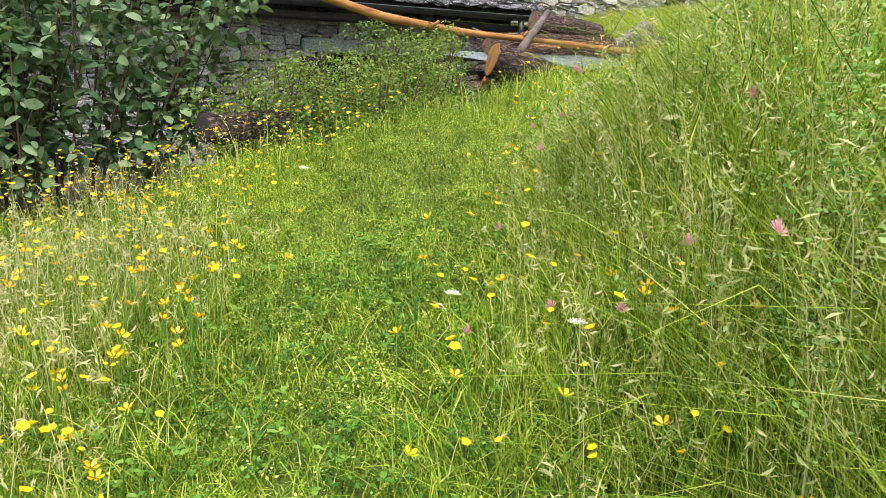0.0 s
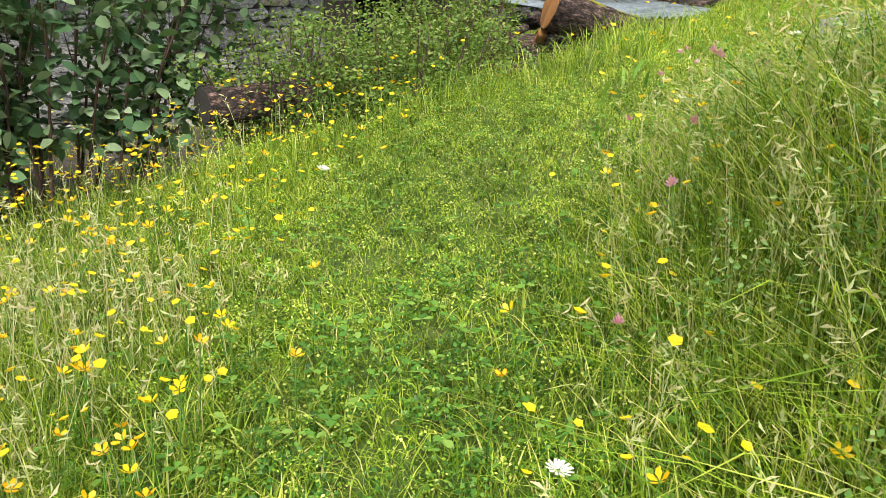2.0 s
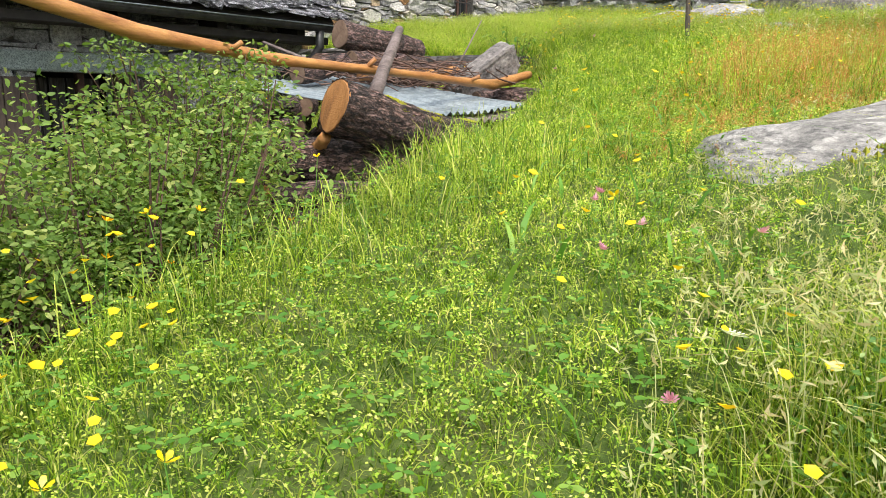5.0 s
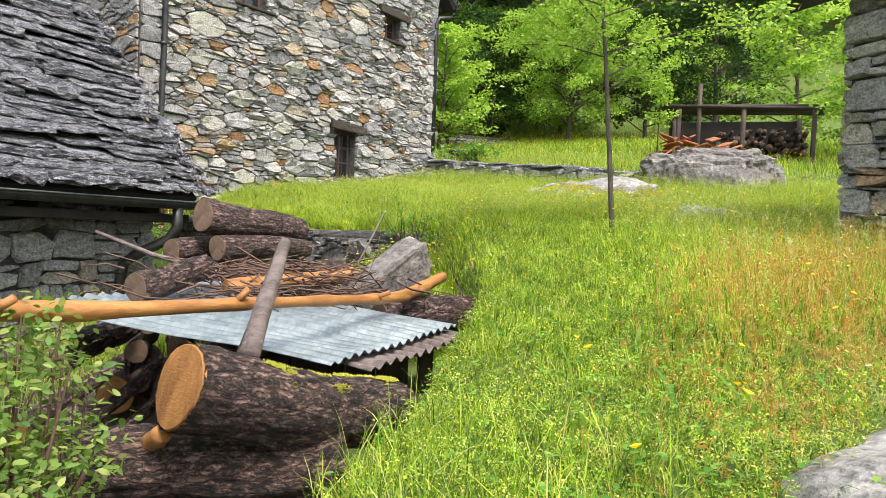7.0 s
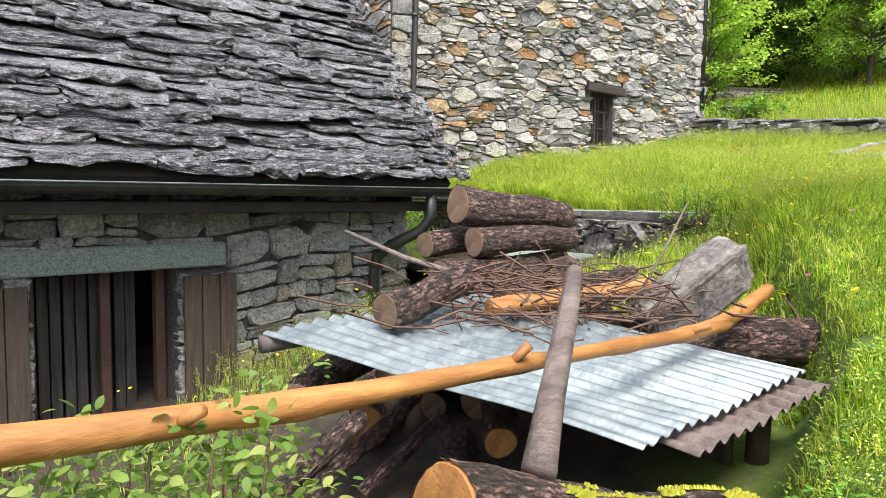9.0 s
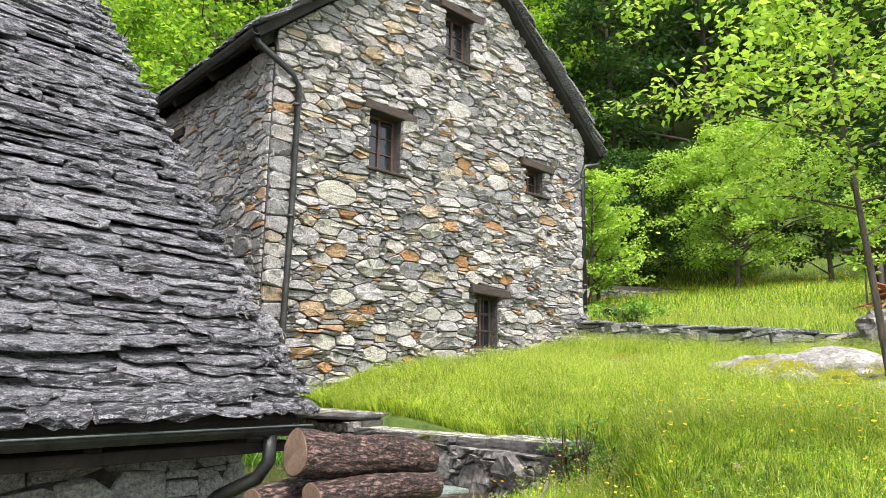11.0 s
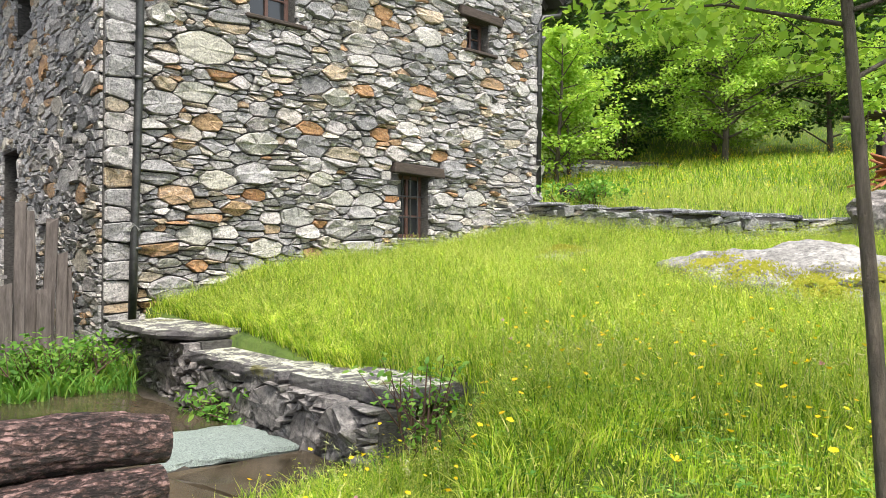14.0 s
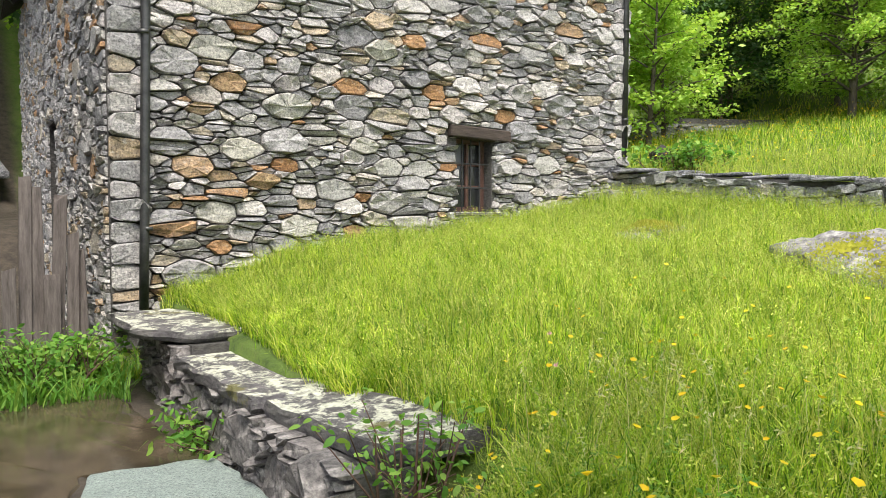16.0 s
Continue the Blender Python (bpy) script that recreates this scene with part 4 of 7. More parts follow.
# ---- logs, pole, tin roof of the wood store ----
def log_thing(name, a, b, ra, rb, bark, face, label, group="", seed=1, knot=None, face_label="sawn end grain"):
    """A felled log from a to b with ridged bark and two sawn faces."""
    rng = random.Random(seed)
    a, b = Vector(a), Vector(b)
    d = b - a
    L = d.length
    x = d.normalized()
    y = Vector((0, 0, 1)).cross(x).normalized()
    z = x.cross(y)
    m = Matrix(((x.x, y.x, z.x, a.x), (x.y, y.y, z.y, a.y), (x.z, y.z, z.z, a.z), (0, 0, 0, 1)))
    base = thing(name, m, label, "log", group)
    segs, rows = 64, max(10, int(L / 0.022))
    prof = [1 + 0.05 * math.sin(2 * th + seed) + 0.035 * math.sin(3 * th + 2 * seed) + rng.uniform(-0.012, 0.012) for th in (2 * math.pi * k / segs for k in range(segs))]
    bm = bmesh.new()
    rings = []
    for i in range(rows + 1):
        t = i / rows
        r = ra + (rb - ra) * t
        ring = []
        for k in range(segs):
            th = 2 * math.pi * k / segs
            n = noise.noise(Vector((t * L * 5 + seed * 7, math.cos(th) * 4.5, math.sin(th) * 4.5)))
            n2 = noise.noise(Vector((t * L * 13 + seed, math.cos(th) * 6, math.sin(th) * 6)))
            n3 = noise.noise(Vector((t * L * 6 + seed * 3, math.cos(th) * 13, math.sin(th) * 13)))
            rr = r * prof[k] * (1 + 0.11 * n * math.sin(math.pi * min(1, max(0, t))) + 0.06 * n2 + 0.08 * abs(n3))
            ring.append(bm.verts.new((t * L, rr * math.cos(th) + r * math.sin(math.pi * t) * (0.22 * math.cos(1.7 * seed) + 0.2 * math.sin(5 * t + seed)), rr * math.sin(th) + 0.22 * r * math.sin(math.pi * t) * math.sin(seed + 3 * t))))
        rings.append(ring)
    for r0, r1 in zip(rings, rings[1:]):
        for k in range(segs):
            bm.faces.new((r0[k], r0[(k + 1) % segs], r1[(k + 1) % segs], r1[k]))
    part("bark", from_bm("bark", bm, bark, True), base)
    for x0, r, s in ((-0.003, ra, -1), (L + 0.003, rb, 1)):
        bm = bmesh.new()
        c = bm.verts.new((x0 + s * 0.004, 0, 0))
        inner = [bm.verts.new((x0 + s * 0.003, 0.55 * r * prof[k] * math.cos(2 * math.pi * k / segs), 0.55 * r * prof[k] * math.sin(2 * math.pi * k / segs))) for k in range(segs)]
        outer = [bm.verts.new((x0, 0.95 * r * prof[k] * math.cos(2 * math.pi * k / segs), 0.95 * r * prof[k] * math.sin(2 * math.pi * k / segs))) for k in range(segs)]
        rim = [bm.verts.new((x0 - s * 0.012, 1.0 * r * prof[k] * math.cos(2 * math.pi * k / segs), 1.0 * r * prof[k] * math.sin(2 * math.pi * k / segs))) for k in range(segs)]
        for k in range(segs):
            j = (k + 1) % segs
            bm.faces.new((c, inner[k], inner[j]))
            bm.faces.new((inner[k], outer[k], outer[j], inner[j]))
            bm.faces.new((outer[k], rim[k], rim[j], outer[j]))
        part("sawn_face", from_bm("sawn_face", bm, face), base, face_label)
    if knot:
        p0, p1, r0, r1, mat, lab = knot
        inv = m.inverted()
        p0, p1 = inv @ Vector(p0), inv @ Vector(p1)
        part("branch_stub", tube("branch_stub", [p0, p0.lerp(p1, 0.3) + Vector((0, 0.01, 0)), p0.lerp(p1, 0.7), p1], r0, mat, 14, True, False, [r0 * 1.15, r0, (r0 + r1) / 2, r1], 0.12, seed), base, lab)
    return base


big = log_thing("cut_log", (-4.98, -8.41, 1.075), (-4.0, -8.55, 0.82), 0.155, 0.145, M_BARK, M_CUT, "thick freshly sawn log with dark ridged bark", "felled logs", 3,
          ((-4.70, -8.43, 1.15), (-4.12, -7.945, 1.565), 0.038, 0.026, M_STUB, "grey barkless branch stub"), "orange-brown sawn face")


def log_moss(ob, x0, x1, r, seed, length, bend):
    """Moss along the top of a log."""
    rng = random.Random(seed)
    vs, fs = [], []
    for _ in range(4200):
        x, th = rng.uniform(x0, x1), rng.gauss(1.45, 0.55)
        if noise.noise(Vector((x * 7, th * 3, seed))) < 0.08 + 0.25 * abs(th - 1.45):
            continue
        t = x / length
        p = Vector((x, r * 1.02 * math.cos(th) + r * math.sin(math.pi * t) * (0.22 * math.cos(1.7 * bend) + 0.2 * math.sin(5 * t + bend)),
                    r * 1.02 * math.sin(th) + 0.22 * r * math.sin(math.pi * t) * math.sin(bend + 3 * t)))
        s, o = rng.uniform(0.004, 0.011), len(vs)
        q = p + Vector((0, math.cos(th), math.sin(th))) * s * 1.2
        vs += [(p.x - s, p.y - s * 0.6, p.z), (p.x + s, p.y - s * 0.6, p.z), (p.x, p.y + s, p.z), tuple(q)]
        fs += [(o, o + 1, o + 3), (o + 1, o + 2, o + 3), (o + 2, o, o + 3)]
    tagged(part("moss", mesh_of("moss", vs, fs, M_MOSS), ob, "yellow-green moss on the bark"), kind="stuff")


log_moss(big, 0.28, 1.0, 0.15, 4, 1.02, 3)
log_thing("cut_log", (-5.16, -7.99, 0.72), (-4.34, -8.56, 0.71), 0.14, 0.15, M_BARK, M_CUT_DULL, "thick old log with grey flaking bark", "felled logs", 8,
          ((-4.95, -8.2, 0.82), (-4.99, -8.34, 0.9), 0.04, 0.032, M_CUT, "short sawn branch stump"))
log_thing("cut_log", (-4.25, -6.86, 1.275), (-3.7, -6.72, 1.37), 0.085, 0.075, M_BARK_RED, M_CUT_DULL, "short dark log lying on the tin roof", "felled logs", 4)
log_thing("cut_log", (-2.68, -5.2, 1.73), (-1.5, -5.16, 1.62), 0.145, 0.11, M_BARK_RED, M_CUT_DULL, "long dark log on top of the stack", "stacked logs", 5)
log_thing("cut_log", (-2.64, -5.36, 1.45), (-1.56, -5.3, 1.45), 0.11, 0.085, M_BARK_RED, M_CUT_DULL, "reddish log with partly peeled bark in the stack", "stacked logs", 6)
log_thing("cut_log", (-2.9, -5.08, 1.42), (-1.75, -4.95, 1.44), 0.10, 0.10, M_BARK_RED, M_CUT_DULL, "dark log in the stack by the shed", "stacked logs", 7)
log_thing("cut_log", (-2.95, -5.35, 1.22), (-1.6, -5.2, 1.26), 0.11, 0.10, M_BARK, M_CUT_DULL, "old grey log low in the stack", "stacked logs", 9)
log_thing("cut_log", (-2.75, -5.75, 1.14), (-1.75, -5.45, 1.22), 0.10, 0.10, M_BARK, M_CUT_DULL, "old grey log at the foot of the stack", "stacked logs", 10)
log_thing("cut_log", (-3.15, -5.75, 0.98), (-1.85, -5.05, 1.08), 0.11, 0.11, M_BARK, M_CUT_DULL, "mossy old log on the ground under the stack", "stacked logs", 12)
log_thing("cut_log", (-2.85, -7.45, 1.05), (-2.13, -7.72, 1.08), 0.12, 0.12, M_BARK_RED, M_CUT_DULL, "short brown log at the end of the tin roof", "felled logs", 13)
# firewood under the tin
for i, (x, y, z, r) in enumerate(((-4.10, -6.40, 0.57, 0.115), (-4.3, -6.35, 0.30, 0.10), (-3.75, -6.3, 0.36, 0.10), (-4.15, -7.3, 0.50, 0.09), (-3.95, -7.35, 0.75, 0.07))):
    log_thing("firewood", (x, y, z), (x + 0.45, y + 0.62, z + 0.02), r, r, M_BARK_RED, M_CUT, "split firewood log under the tin roof", "firewood", 30 + i)
log_thing("firewood", (-5.16, -7.62, 0.80), (-4.55, -7.2, 0.92), 0.04, 0.035, M_BARK_RED, M_CUT, "thin sawn branch leaning on the firewood", "firewood", 51)
log_thing("firewood", (-5.02, -7.7, 0.74), (-4.7, -7.2, 0.86), 0.035, 0.03, M_BARK_RED, M_CUT, "thin sawn branch leaning on the firewood", "firewood", 52)
stack = random.Random(64)
for r in range(4):
    for c in range(6):
        x, y, z = -3.85 + c * 0.2 + stack.uniform(-0.03, 0.03), -6.25 - c * 0.16 + stack.uniform(-0.05, 0.05), 0.42 + r * 0.19 + 0.012 * c
        log_thing("firewood", (x, y, z), (x + 0.45, y + 0.62, z + 0.02), stack.uniform(0.07, 0.098), 0.09, M_BARK, M_CUT_DULL, "old split firewood log stacked under the tin roof", "firewood", 80 + r * 6 + c)
log_thing("firewood", (-4.62, -6.72, 0.88), (-3.9, -6.2, 1.0), 0.085, 0.09, M_BARK_RED, M_CUT_DULL, "brown log lying on the firewood under the tin", "firewood", 120)
log_thing("firewood", (-4.53, -6.74, 0.46), (-3.98, -6.72, 0.82), 0.042, 0.036, M_BARK_RED, M_CUT, "sawn branch leaning on the firewood", "firewood", 121)
log_thing("firewood", (-4.36, -6.86, 0.44), (-3.92, -6.86, 0.74), 0.036, 0.034, M_BARK_RED, M_CUT_DULL, "sawn branch leaning on the firewood", "firewood", 122)
log_thing("cut_log", (-5.3, -8.2, 0.5), (-4.5, -8.76, 0.49), 0.13, 0.12, M_BARK, M_CUT_DULL, "old log with flaking bark low in the pile", "felled logs", 123)
log_thing("cut_log", (-5.42, -8.42, 0.36), (-4.62, -8.9, 0.36), 0.11, 0.10, M_BARK, M_CUT_DULL, "damp old log at the foot of the pile", "felled logs", 124)
# low stones and rotten logs on the bank below
log_thing("rotten_log", (-7.62, -9.32, 0.53), (-7.0, -9.05, 0.55), 0.10, 0.09, M_BARK, M_SOFFIT, "rotten hollow log lying in the bank", "rotten logs", 61)
log_thing("rotten_log", (-5.55, -8.85, 0.50), (-4.75, -8.75, 0.52), 0.07, 0.06, M_BARK, M_CUT_DULL, "old log low in the pile", "rotten logs", 62)
log_thing("rotten_log", (-5.5, -8.55, 0.62), (-4.8, -8.65, 0.6), 0.06, 0.06, M_BARK_RED, M_CUT, "thin sawn log low in the pile", "rotten logs", 63)


def build_pole():
    p = thing("pole", Matrix(), "long peeled orange tree pole lying across the logs", "pole")
    pts = [(-7.5, -8.66, 1.76), (-6.8, -8.50, 1.575), (-6.0, -8.32, 1.40), (-5.2, -8.13, 1.32), (-4.4, -7.99, 1.287), (-3.8, -7.89, 1.262), (-3.3, -7.79, 1.235), (-2.9, -7.68, 1.225), (-2.6, -7.604, 1.265), (-2.24, -7.507, 1.325)]
    fine, rad = [], []
    for i in range(len(pts) - 1):
        for k in range(4):
            t = k / 4
            fine.append(Vector(pts[i]).lerp(Vector(pts[i + 1]), t))
            s = (i + t) / 9
            rad.append(0.031 + 0.002 * s + 0.006 * math.sin(9 * s) + (0.006 if k == 0 else 0))
    fine.append(Vector(pts[-1]))
    rad.append(0.034)
    part("trunk", tube("trunk", fine, 0.05, M_PEELED, 16, True, False, rad, 0.05, 4), p)
    for s, e, r in (((-4.45, -8.0, 1.29), (-4.4, -8.04, 1.36), 0.016), ((-3.3, -7.79, 1.24), (-3.25, -7.87, 1.28), 0.014), ((-5.5, -8.2, 1.34), (-5.46, -8.28, 1.39), 0.015)):
        part("knot", tube("knot", [s, e], r, M_PEELED, 8), p)


build_pole()


def corrugated(name, c0, c1, c2, c3, mat, waves, amp, label, category):
    """A wavy sheet: c0 to c1 is the wavy edge, c3 to c2 the opposite edge."""
    c0, c1, c2, c3 = map(Vector, (c0, c1, c2, c3))
    rng = random.Random(9)
    nu, nv = waves * 8, 10
    nrm = (c1 - c0).cross(c3 - c0).normalized()
    vs, fs = [], []
    for layer in (0, 1):
        for j in range(nv + 1):
            for i in range(nu + 1):
                u, v = i / nu, j / nv
                p = c0 * (1 - u) * (1 - v) + c1 * u * (1 - v) + c2 * u * v + c3 * (1 - u) * v
                dent = 0.022 * noise.noise(Vector((u * 3, v * 2.2, 3.0)))
                vs.append(p + nrm * (amp * (0.8 + 0.7 * noise.noise(Vector((u * 5, v * 3, 8.0)))) * math.sin(2 * math.pi * waves * u) + 1.5 * dent - layer * 0.003))
    n = (nu + 1) * (nv + 1)
    for j in range(nv):
        for i in range(nu):
            a = j * (nu + 1) + i
            fs += [(a, a + 1, a + nu + 2, a + nu + 1), (n + a + nu + 1, n + a + nu + 2, n + a + 1, n + a)]
    return thing(name, Matrix(), label, category, "wood store roof", "", mesh_of(name, [tuple(v) for v in vs], fs, mat, True))


corrugated("tin_sheet", (-4.0, -8.16, 0.985), (-2.82, -8.05, 1.075), (-3.45, -6.5, 1.26), (-4.74, -6.61, 1.18), M_TIN, 15, 0.016, "bent pale corrugated tin sheet over the firewood", "roof sheet")
corrugated("tin_sheet", (-3.78, -8.22, 0.935), (-2.74, -8.12, 1.015), (-3.3, -7.0, 1.15), (-4.3, -7.1, 1.09), M_STUB, 11, 0.02, "brownish corrugated sheet under the tin", "roof sheet")


def build_store():
    s = thing("wood_store", Matrix(), "low log store of rough posts under tin", "wood store")
    for x, y, r, top in ((-3.4, -6.6, 0.05, 1.22), (-3.0, -7.95, 0.05, 1.0)):
        part("post", tube("post", [(x, y, gz(x, y) - 0.05), (x + 0.01, y, top)], r, M_DARKWOOD, 10, True, False, None, 0.06, 3), s)
    part("rail", tube("rail", [(-4.75, -6.62, 1.13), (-3.3, -6.55, 1.2)], 0.04, M_PLANK, 10), s)
    for i in range(5):
        box_part("side_board", (-3.12, -3.09, -7.9 + i * 0.26, -7.66 + i * 0.26, 0.6, 1.0), M_DARKWOOD, s)


build_store()


def build_twigs():
    rng = random.Random(77)
    vs, fs = [], []
    for i in range(420):
        c = Vector((rng.gauss(-3.2, 0.42), rng.gauss(-6.95, 0.34), rng.uniform(1.18, 1.40)))
        d = Vector((rng.uniform(-1, 1), rng.uniform(-1, 1) * 0.6, rng.uniform(-0.18, 0.22))).normalized()
        L, r = rng.uniform(0.15, 0.5), rng.uniform(0.003, 0.009)
        a, b = d.cross(Vector((0, 0, 1))).normalized() * r, Vector((0, 0, r))
        o = len(vs)
        mid = c + Vector((rng.uniform(-0.04, 0.04), rng.uniform(-0.04, 0.04), rng.uniform(-0.03, 0.04)))
        for p, k in ((c - d * L / 2, 1.0), (mid, 0.8), (c + d * L / 2, 0.4)):
            vs += [tuple(p + a * k), tuple(p + b * k), tuple(p - a * k), tuple(p - b * k)]
        for q in (0, 4):
            fs += [(o + q + k, o + q + (k + 1) % 4, o + q + 4 + (k + 1) % 4, o + q + 4 + k) for k in range(4)]
    thing("twig_heap", Matrix(), "tangled heap of dry brown twigs on the tin", "twigs", "", "stuff", mesh_of("twig_heap", vs, fs, M_TWIG))


build_twigs()
log_thing("split_log", (-3.75, -7.0, 1.27), (-2.75, -7.1, 1.33), 0.045, 0.05, M_PEELED, M_CUT, "long split orange log among the twigs", "felled logs", 71)
log_thing("split_log", (-3.3, -6.9, 1.33), (-2.75, -7.0, 1.39), 0.04, 0.04, M_BARK_RED, M_CUT_DULL, "dark split log on the twig heap", "felled logs", 72)
for pts, r in ((((-3.83, -5.6, 1.57), (-3.6, -5.95, 1.42), (-3.25, -6.4, 1.28)), 0.018), (((-2.58, -7.22, 1.78), (-2.75, -7.2, 1.5), (-2.95, -7.15, 1.2)), 0.007)):
    thing("dead_branch", Matrix(), "bare grey dead branch sticking out of the heap", "branch", "dead branches", "", tube("dead_branch", pts, r, M_STUB, 8, True, False, [r * 0.7, r, r * 1.1]))


def rock(name, center, size, rot, mat, label, seed, rough=0.26, sub=5, flat=0.0, boxy=0.75):
    bm = bmesh.new()
    bmesh.ops.create_icosphere(bm, subdivisions=sub, radius=1.0)
    off = Vector((seed * 3.1, seed * 1.7, seed * 0.9))
    for v in bm.verts:
        p = v.co.copy()
        q = Vector([math.copysign(abs(c) ** boxy, c) for c in p])
        k = 1 + rough * noise.noise(p * 1.3 + off) + rough * 0.5 * noise.noise(p * 3.1 + off) + rough * 0.3 * noise.noise(p * 8 + off) + rough * 0.12 * noise.noise(p * 19 + off)
        v.co = q * k
        if flat and v.co.z > flat:
            v.co.z = flat + (v.co.z - flat) * 0.35
    ob = thing(name, pose(*center, *rot) , label, "boulder", "boulders")
    for v in bm.verts:
        v.co = Vector((v.co.x * size[0], v.co.y * size[1], v.co.z * size[2]))
    part("stone", from_bm("stone", bm, mat, boxy > 0.6), ob)
    return ob


def moss_on(ob, spots, seed, up=0.03):
    """Yellow moss cushions, dropped on a boulder from above."""
    rng = random.Random(seed)
    me = ob.children[0].data
    pts = [v.co for v in me.vertices if v.normal.z > 0.1]
    vs, fs = [], []
    for su, sv, rad in spots:
        for p in pts:
            d = math.hypot(p.x - su, p.y - sv)
            if d < rad:
                for _ in range(16):
                    c = p + Vector((rng.uniform(-0.07, 0.07), rng.uniform(-0.07, 0.07), rng.uniform(0, 0.02)))
                    r = rng.uniform(0.008, 0.022) * (1.2 - d / rad)
                    o = len(vs)
                    vs += [(c.x - r, c.y - r, c.z - 0.01), (c.x + r, c.y - r * 0.6, c.z - 0.01), (c.x, c.y + r, c.z - 0.01), (c.x, c.y, c.z + r * 0.9)]
                    fs += [(o, o + 1, o + 3), (o + 1, o + 2, o + 3), (o + 2, o, o + 3)]
    if vs:
        tagged(part("moss", mesh_of("moss", vs, fs, M_MOSS), ob, "yellow-green moss cushions"), kind="stuff")


B1 = rock("boulder", (-3.45, -11.08, 0.72), (1.26, 0.86, 0.43), (4, -10, -20), M_BOULDER, "large pale granite boulder with yellow moss in the meadow", 2, 0.18, 5, 0.0, 0.62)
B2 = rock("boulder", (4.25, -5.75, 2.16), (1.2, 0.75, 0.42), (-6, -4, 60), M_BOULDER, "broad pale boulder with moss edges in the grass", 5)
B3 = rock("boulder", (7.6, -6.55, 2.72), (0.95, 1.15, 0.66), (0, 6, 20), M_BOULDER_DARK, "big dark grey boulder below the wood shelter", 7, 0.24, 5, 0.0, 0.6)
B4 = rock("boulder", (5.0, -2.55, 2.38), (0.55, 0.35, 0.22), (0, 0, 15), M_BOULDER, "small mossy boulder in the grass by the house", 9)
B5 = rock("boulder", (1.9, -8.2, 1.80), (0.6, 0.35, 0.24), (0, 0, -10), M_BOULDER, "half buried grey boulder in the grass", 11)
moss_on(B1, ((-0.8, -0.3, 0.26), (-0.3, -0.55, 0.3), (0.1, -0.3, 0.2)), 1)
moss_on(B2, ((-0.9, 0.3, 0.35), (-0.3, 0.55, 0.3), (0.3, 0.55, 0.28), (-1.0, -0.2, 0.25)), 2)
moss_on(B4, ((-0.2, 0.0, 0.3), (0.2, 0.1, 0.2)), 3)
rock("standing_stone", (-2.60, -7.28, 1.30), (0.34, 0.135, 0.14), (14, -36, -22), M_BOULDER_DARK, "angular granite stone leaning by the logs", 13, 0.13, 4, 0.0, 0.3)


# ---- yard: slab bench, retaining stones, flagstones, low walls ----
def irregular_slab(name, ring, z0, z1, mat, label, category="slab", group="", kind=""):
    rng = random.Random(len(name) + int(ring[0][0] * 100))
    pts = []
    for i, (x, y) in enumerate(ring):
        x2, y2 = ring[(i + 1) % len(ring)]
        n = max(2, int(math.hypot(x2 - x, y2 - y) / 0.12))
        for k in range(n):
            pts.append((x + (x2 - x) * k / n + rng.uniform(-0.02, 0.02), y + (y2 - y) * k / n + rng.uniform(-0.02, 0.02)))
    cx, cy = sum(p[0] for p in pts) / len(pts), sum(p[1] for p in pts) / len(pts)
    n = len(pts)
    vs, fs = [], []
    for k, (s, z) in enumerate(((0.96, z0), (1.0, z0 + (z1 - z0) * 0.4), (0.992, z0 + (z1 - z0) * 0.75), (0.965, z1))):
        for x, y in pts:
            vs.append((cx + (x - cx) * s + rng.uniform(-0.008, 0.008), cy + (y - cy) * s + rng.uniform(-0.008, 0.008), z + rng.uniform(-0.006, 0.006)))
    for r in range(3):
        fs += [(r * n + i, r * n + (i + 1) % n, (r + 1) * n + (i + 1) % n, (r + 1) * n + i) for i in range(n)]
    fs += [tuple(range(n - 1, -1, -1)), tuple(range(3 * n, 4 * n))]
    return thing(name, Matrix(), label, category, group, kind, mesh_of(name, vs, fs, mat))


irregular_slab("bench_slab", [(-0.46, -0.75), (-0.44, -1.9), (-0.1, -2.35), (0.36, -2.36), (0.3, -1.2), (0.1, -0.7)], 1.71, 1.79, M_SLAB, "dark flat stone slab stepping down from the house corner", "slab", "bench slabs")
irregular_slab("bench_slab", [(-0.26, -2.4), (-0.2, -3.95), (0.3, -3.98), (0.34, -2.42)], 1.55, 1.64, M_SLAB, "dark lichened cap slab on the retaining wall", "slab", "bench slabs")
irregular_slab("bench_slab", [(-0.16, -4.0), (0.0, -5.12), (0.62, -5.15), (0.42, -4.02)], 1.54, 1.65, M_SLAB, "thick lichened cap slab at the wall end", "slab", "bench slabs")


def build_retaining():
    rng = random.Random(31)
    w = thing("retaining_wall", pose(-0.13, -0.8, 0, 0, 0, -90), "low dry stone retaining wall under the slabs", "wall", "", "structure")
    # along the wall u runs from the house corner down the yard
    part("core", from_bm("core", pierced([(0, 0.9), (4.3, 0.9), (4.3, 1.53), (1.6, 1.53), (1.58, 1.70), (0, 1.70)], [], -0.001 + 0.3), M_MORTAR), w)
    st = random_rubble(0.0, 4.3, 1.0, 1.56, [], rng, [(0.9, 1.3, 0.17), (1.45, 1.25, 0.15), (1.95, 1.36, 0.16), (2.45, 1.24, 0.18), (2.98, 1.36, 0.17), (3.5, 1.24, 0.18), (3.98, 1.36, 0.16)], (), 1.3)
    st += rubble(0.0, 1.55, 1.58, 1.70, [], rng, 0.05, 0.12)
    lay_stones(w, st, lambda u, v: True, rng, M_BOULDER_DARK, M_BOULDER_DARK, pose(0, 0, 0), depth=(0.05, 0.10))


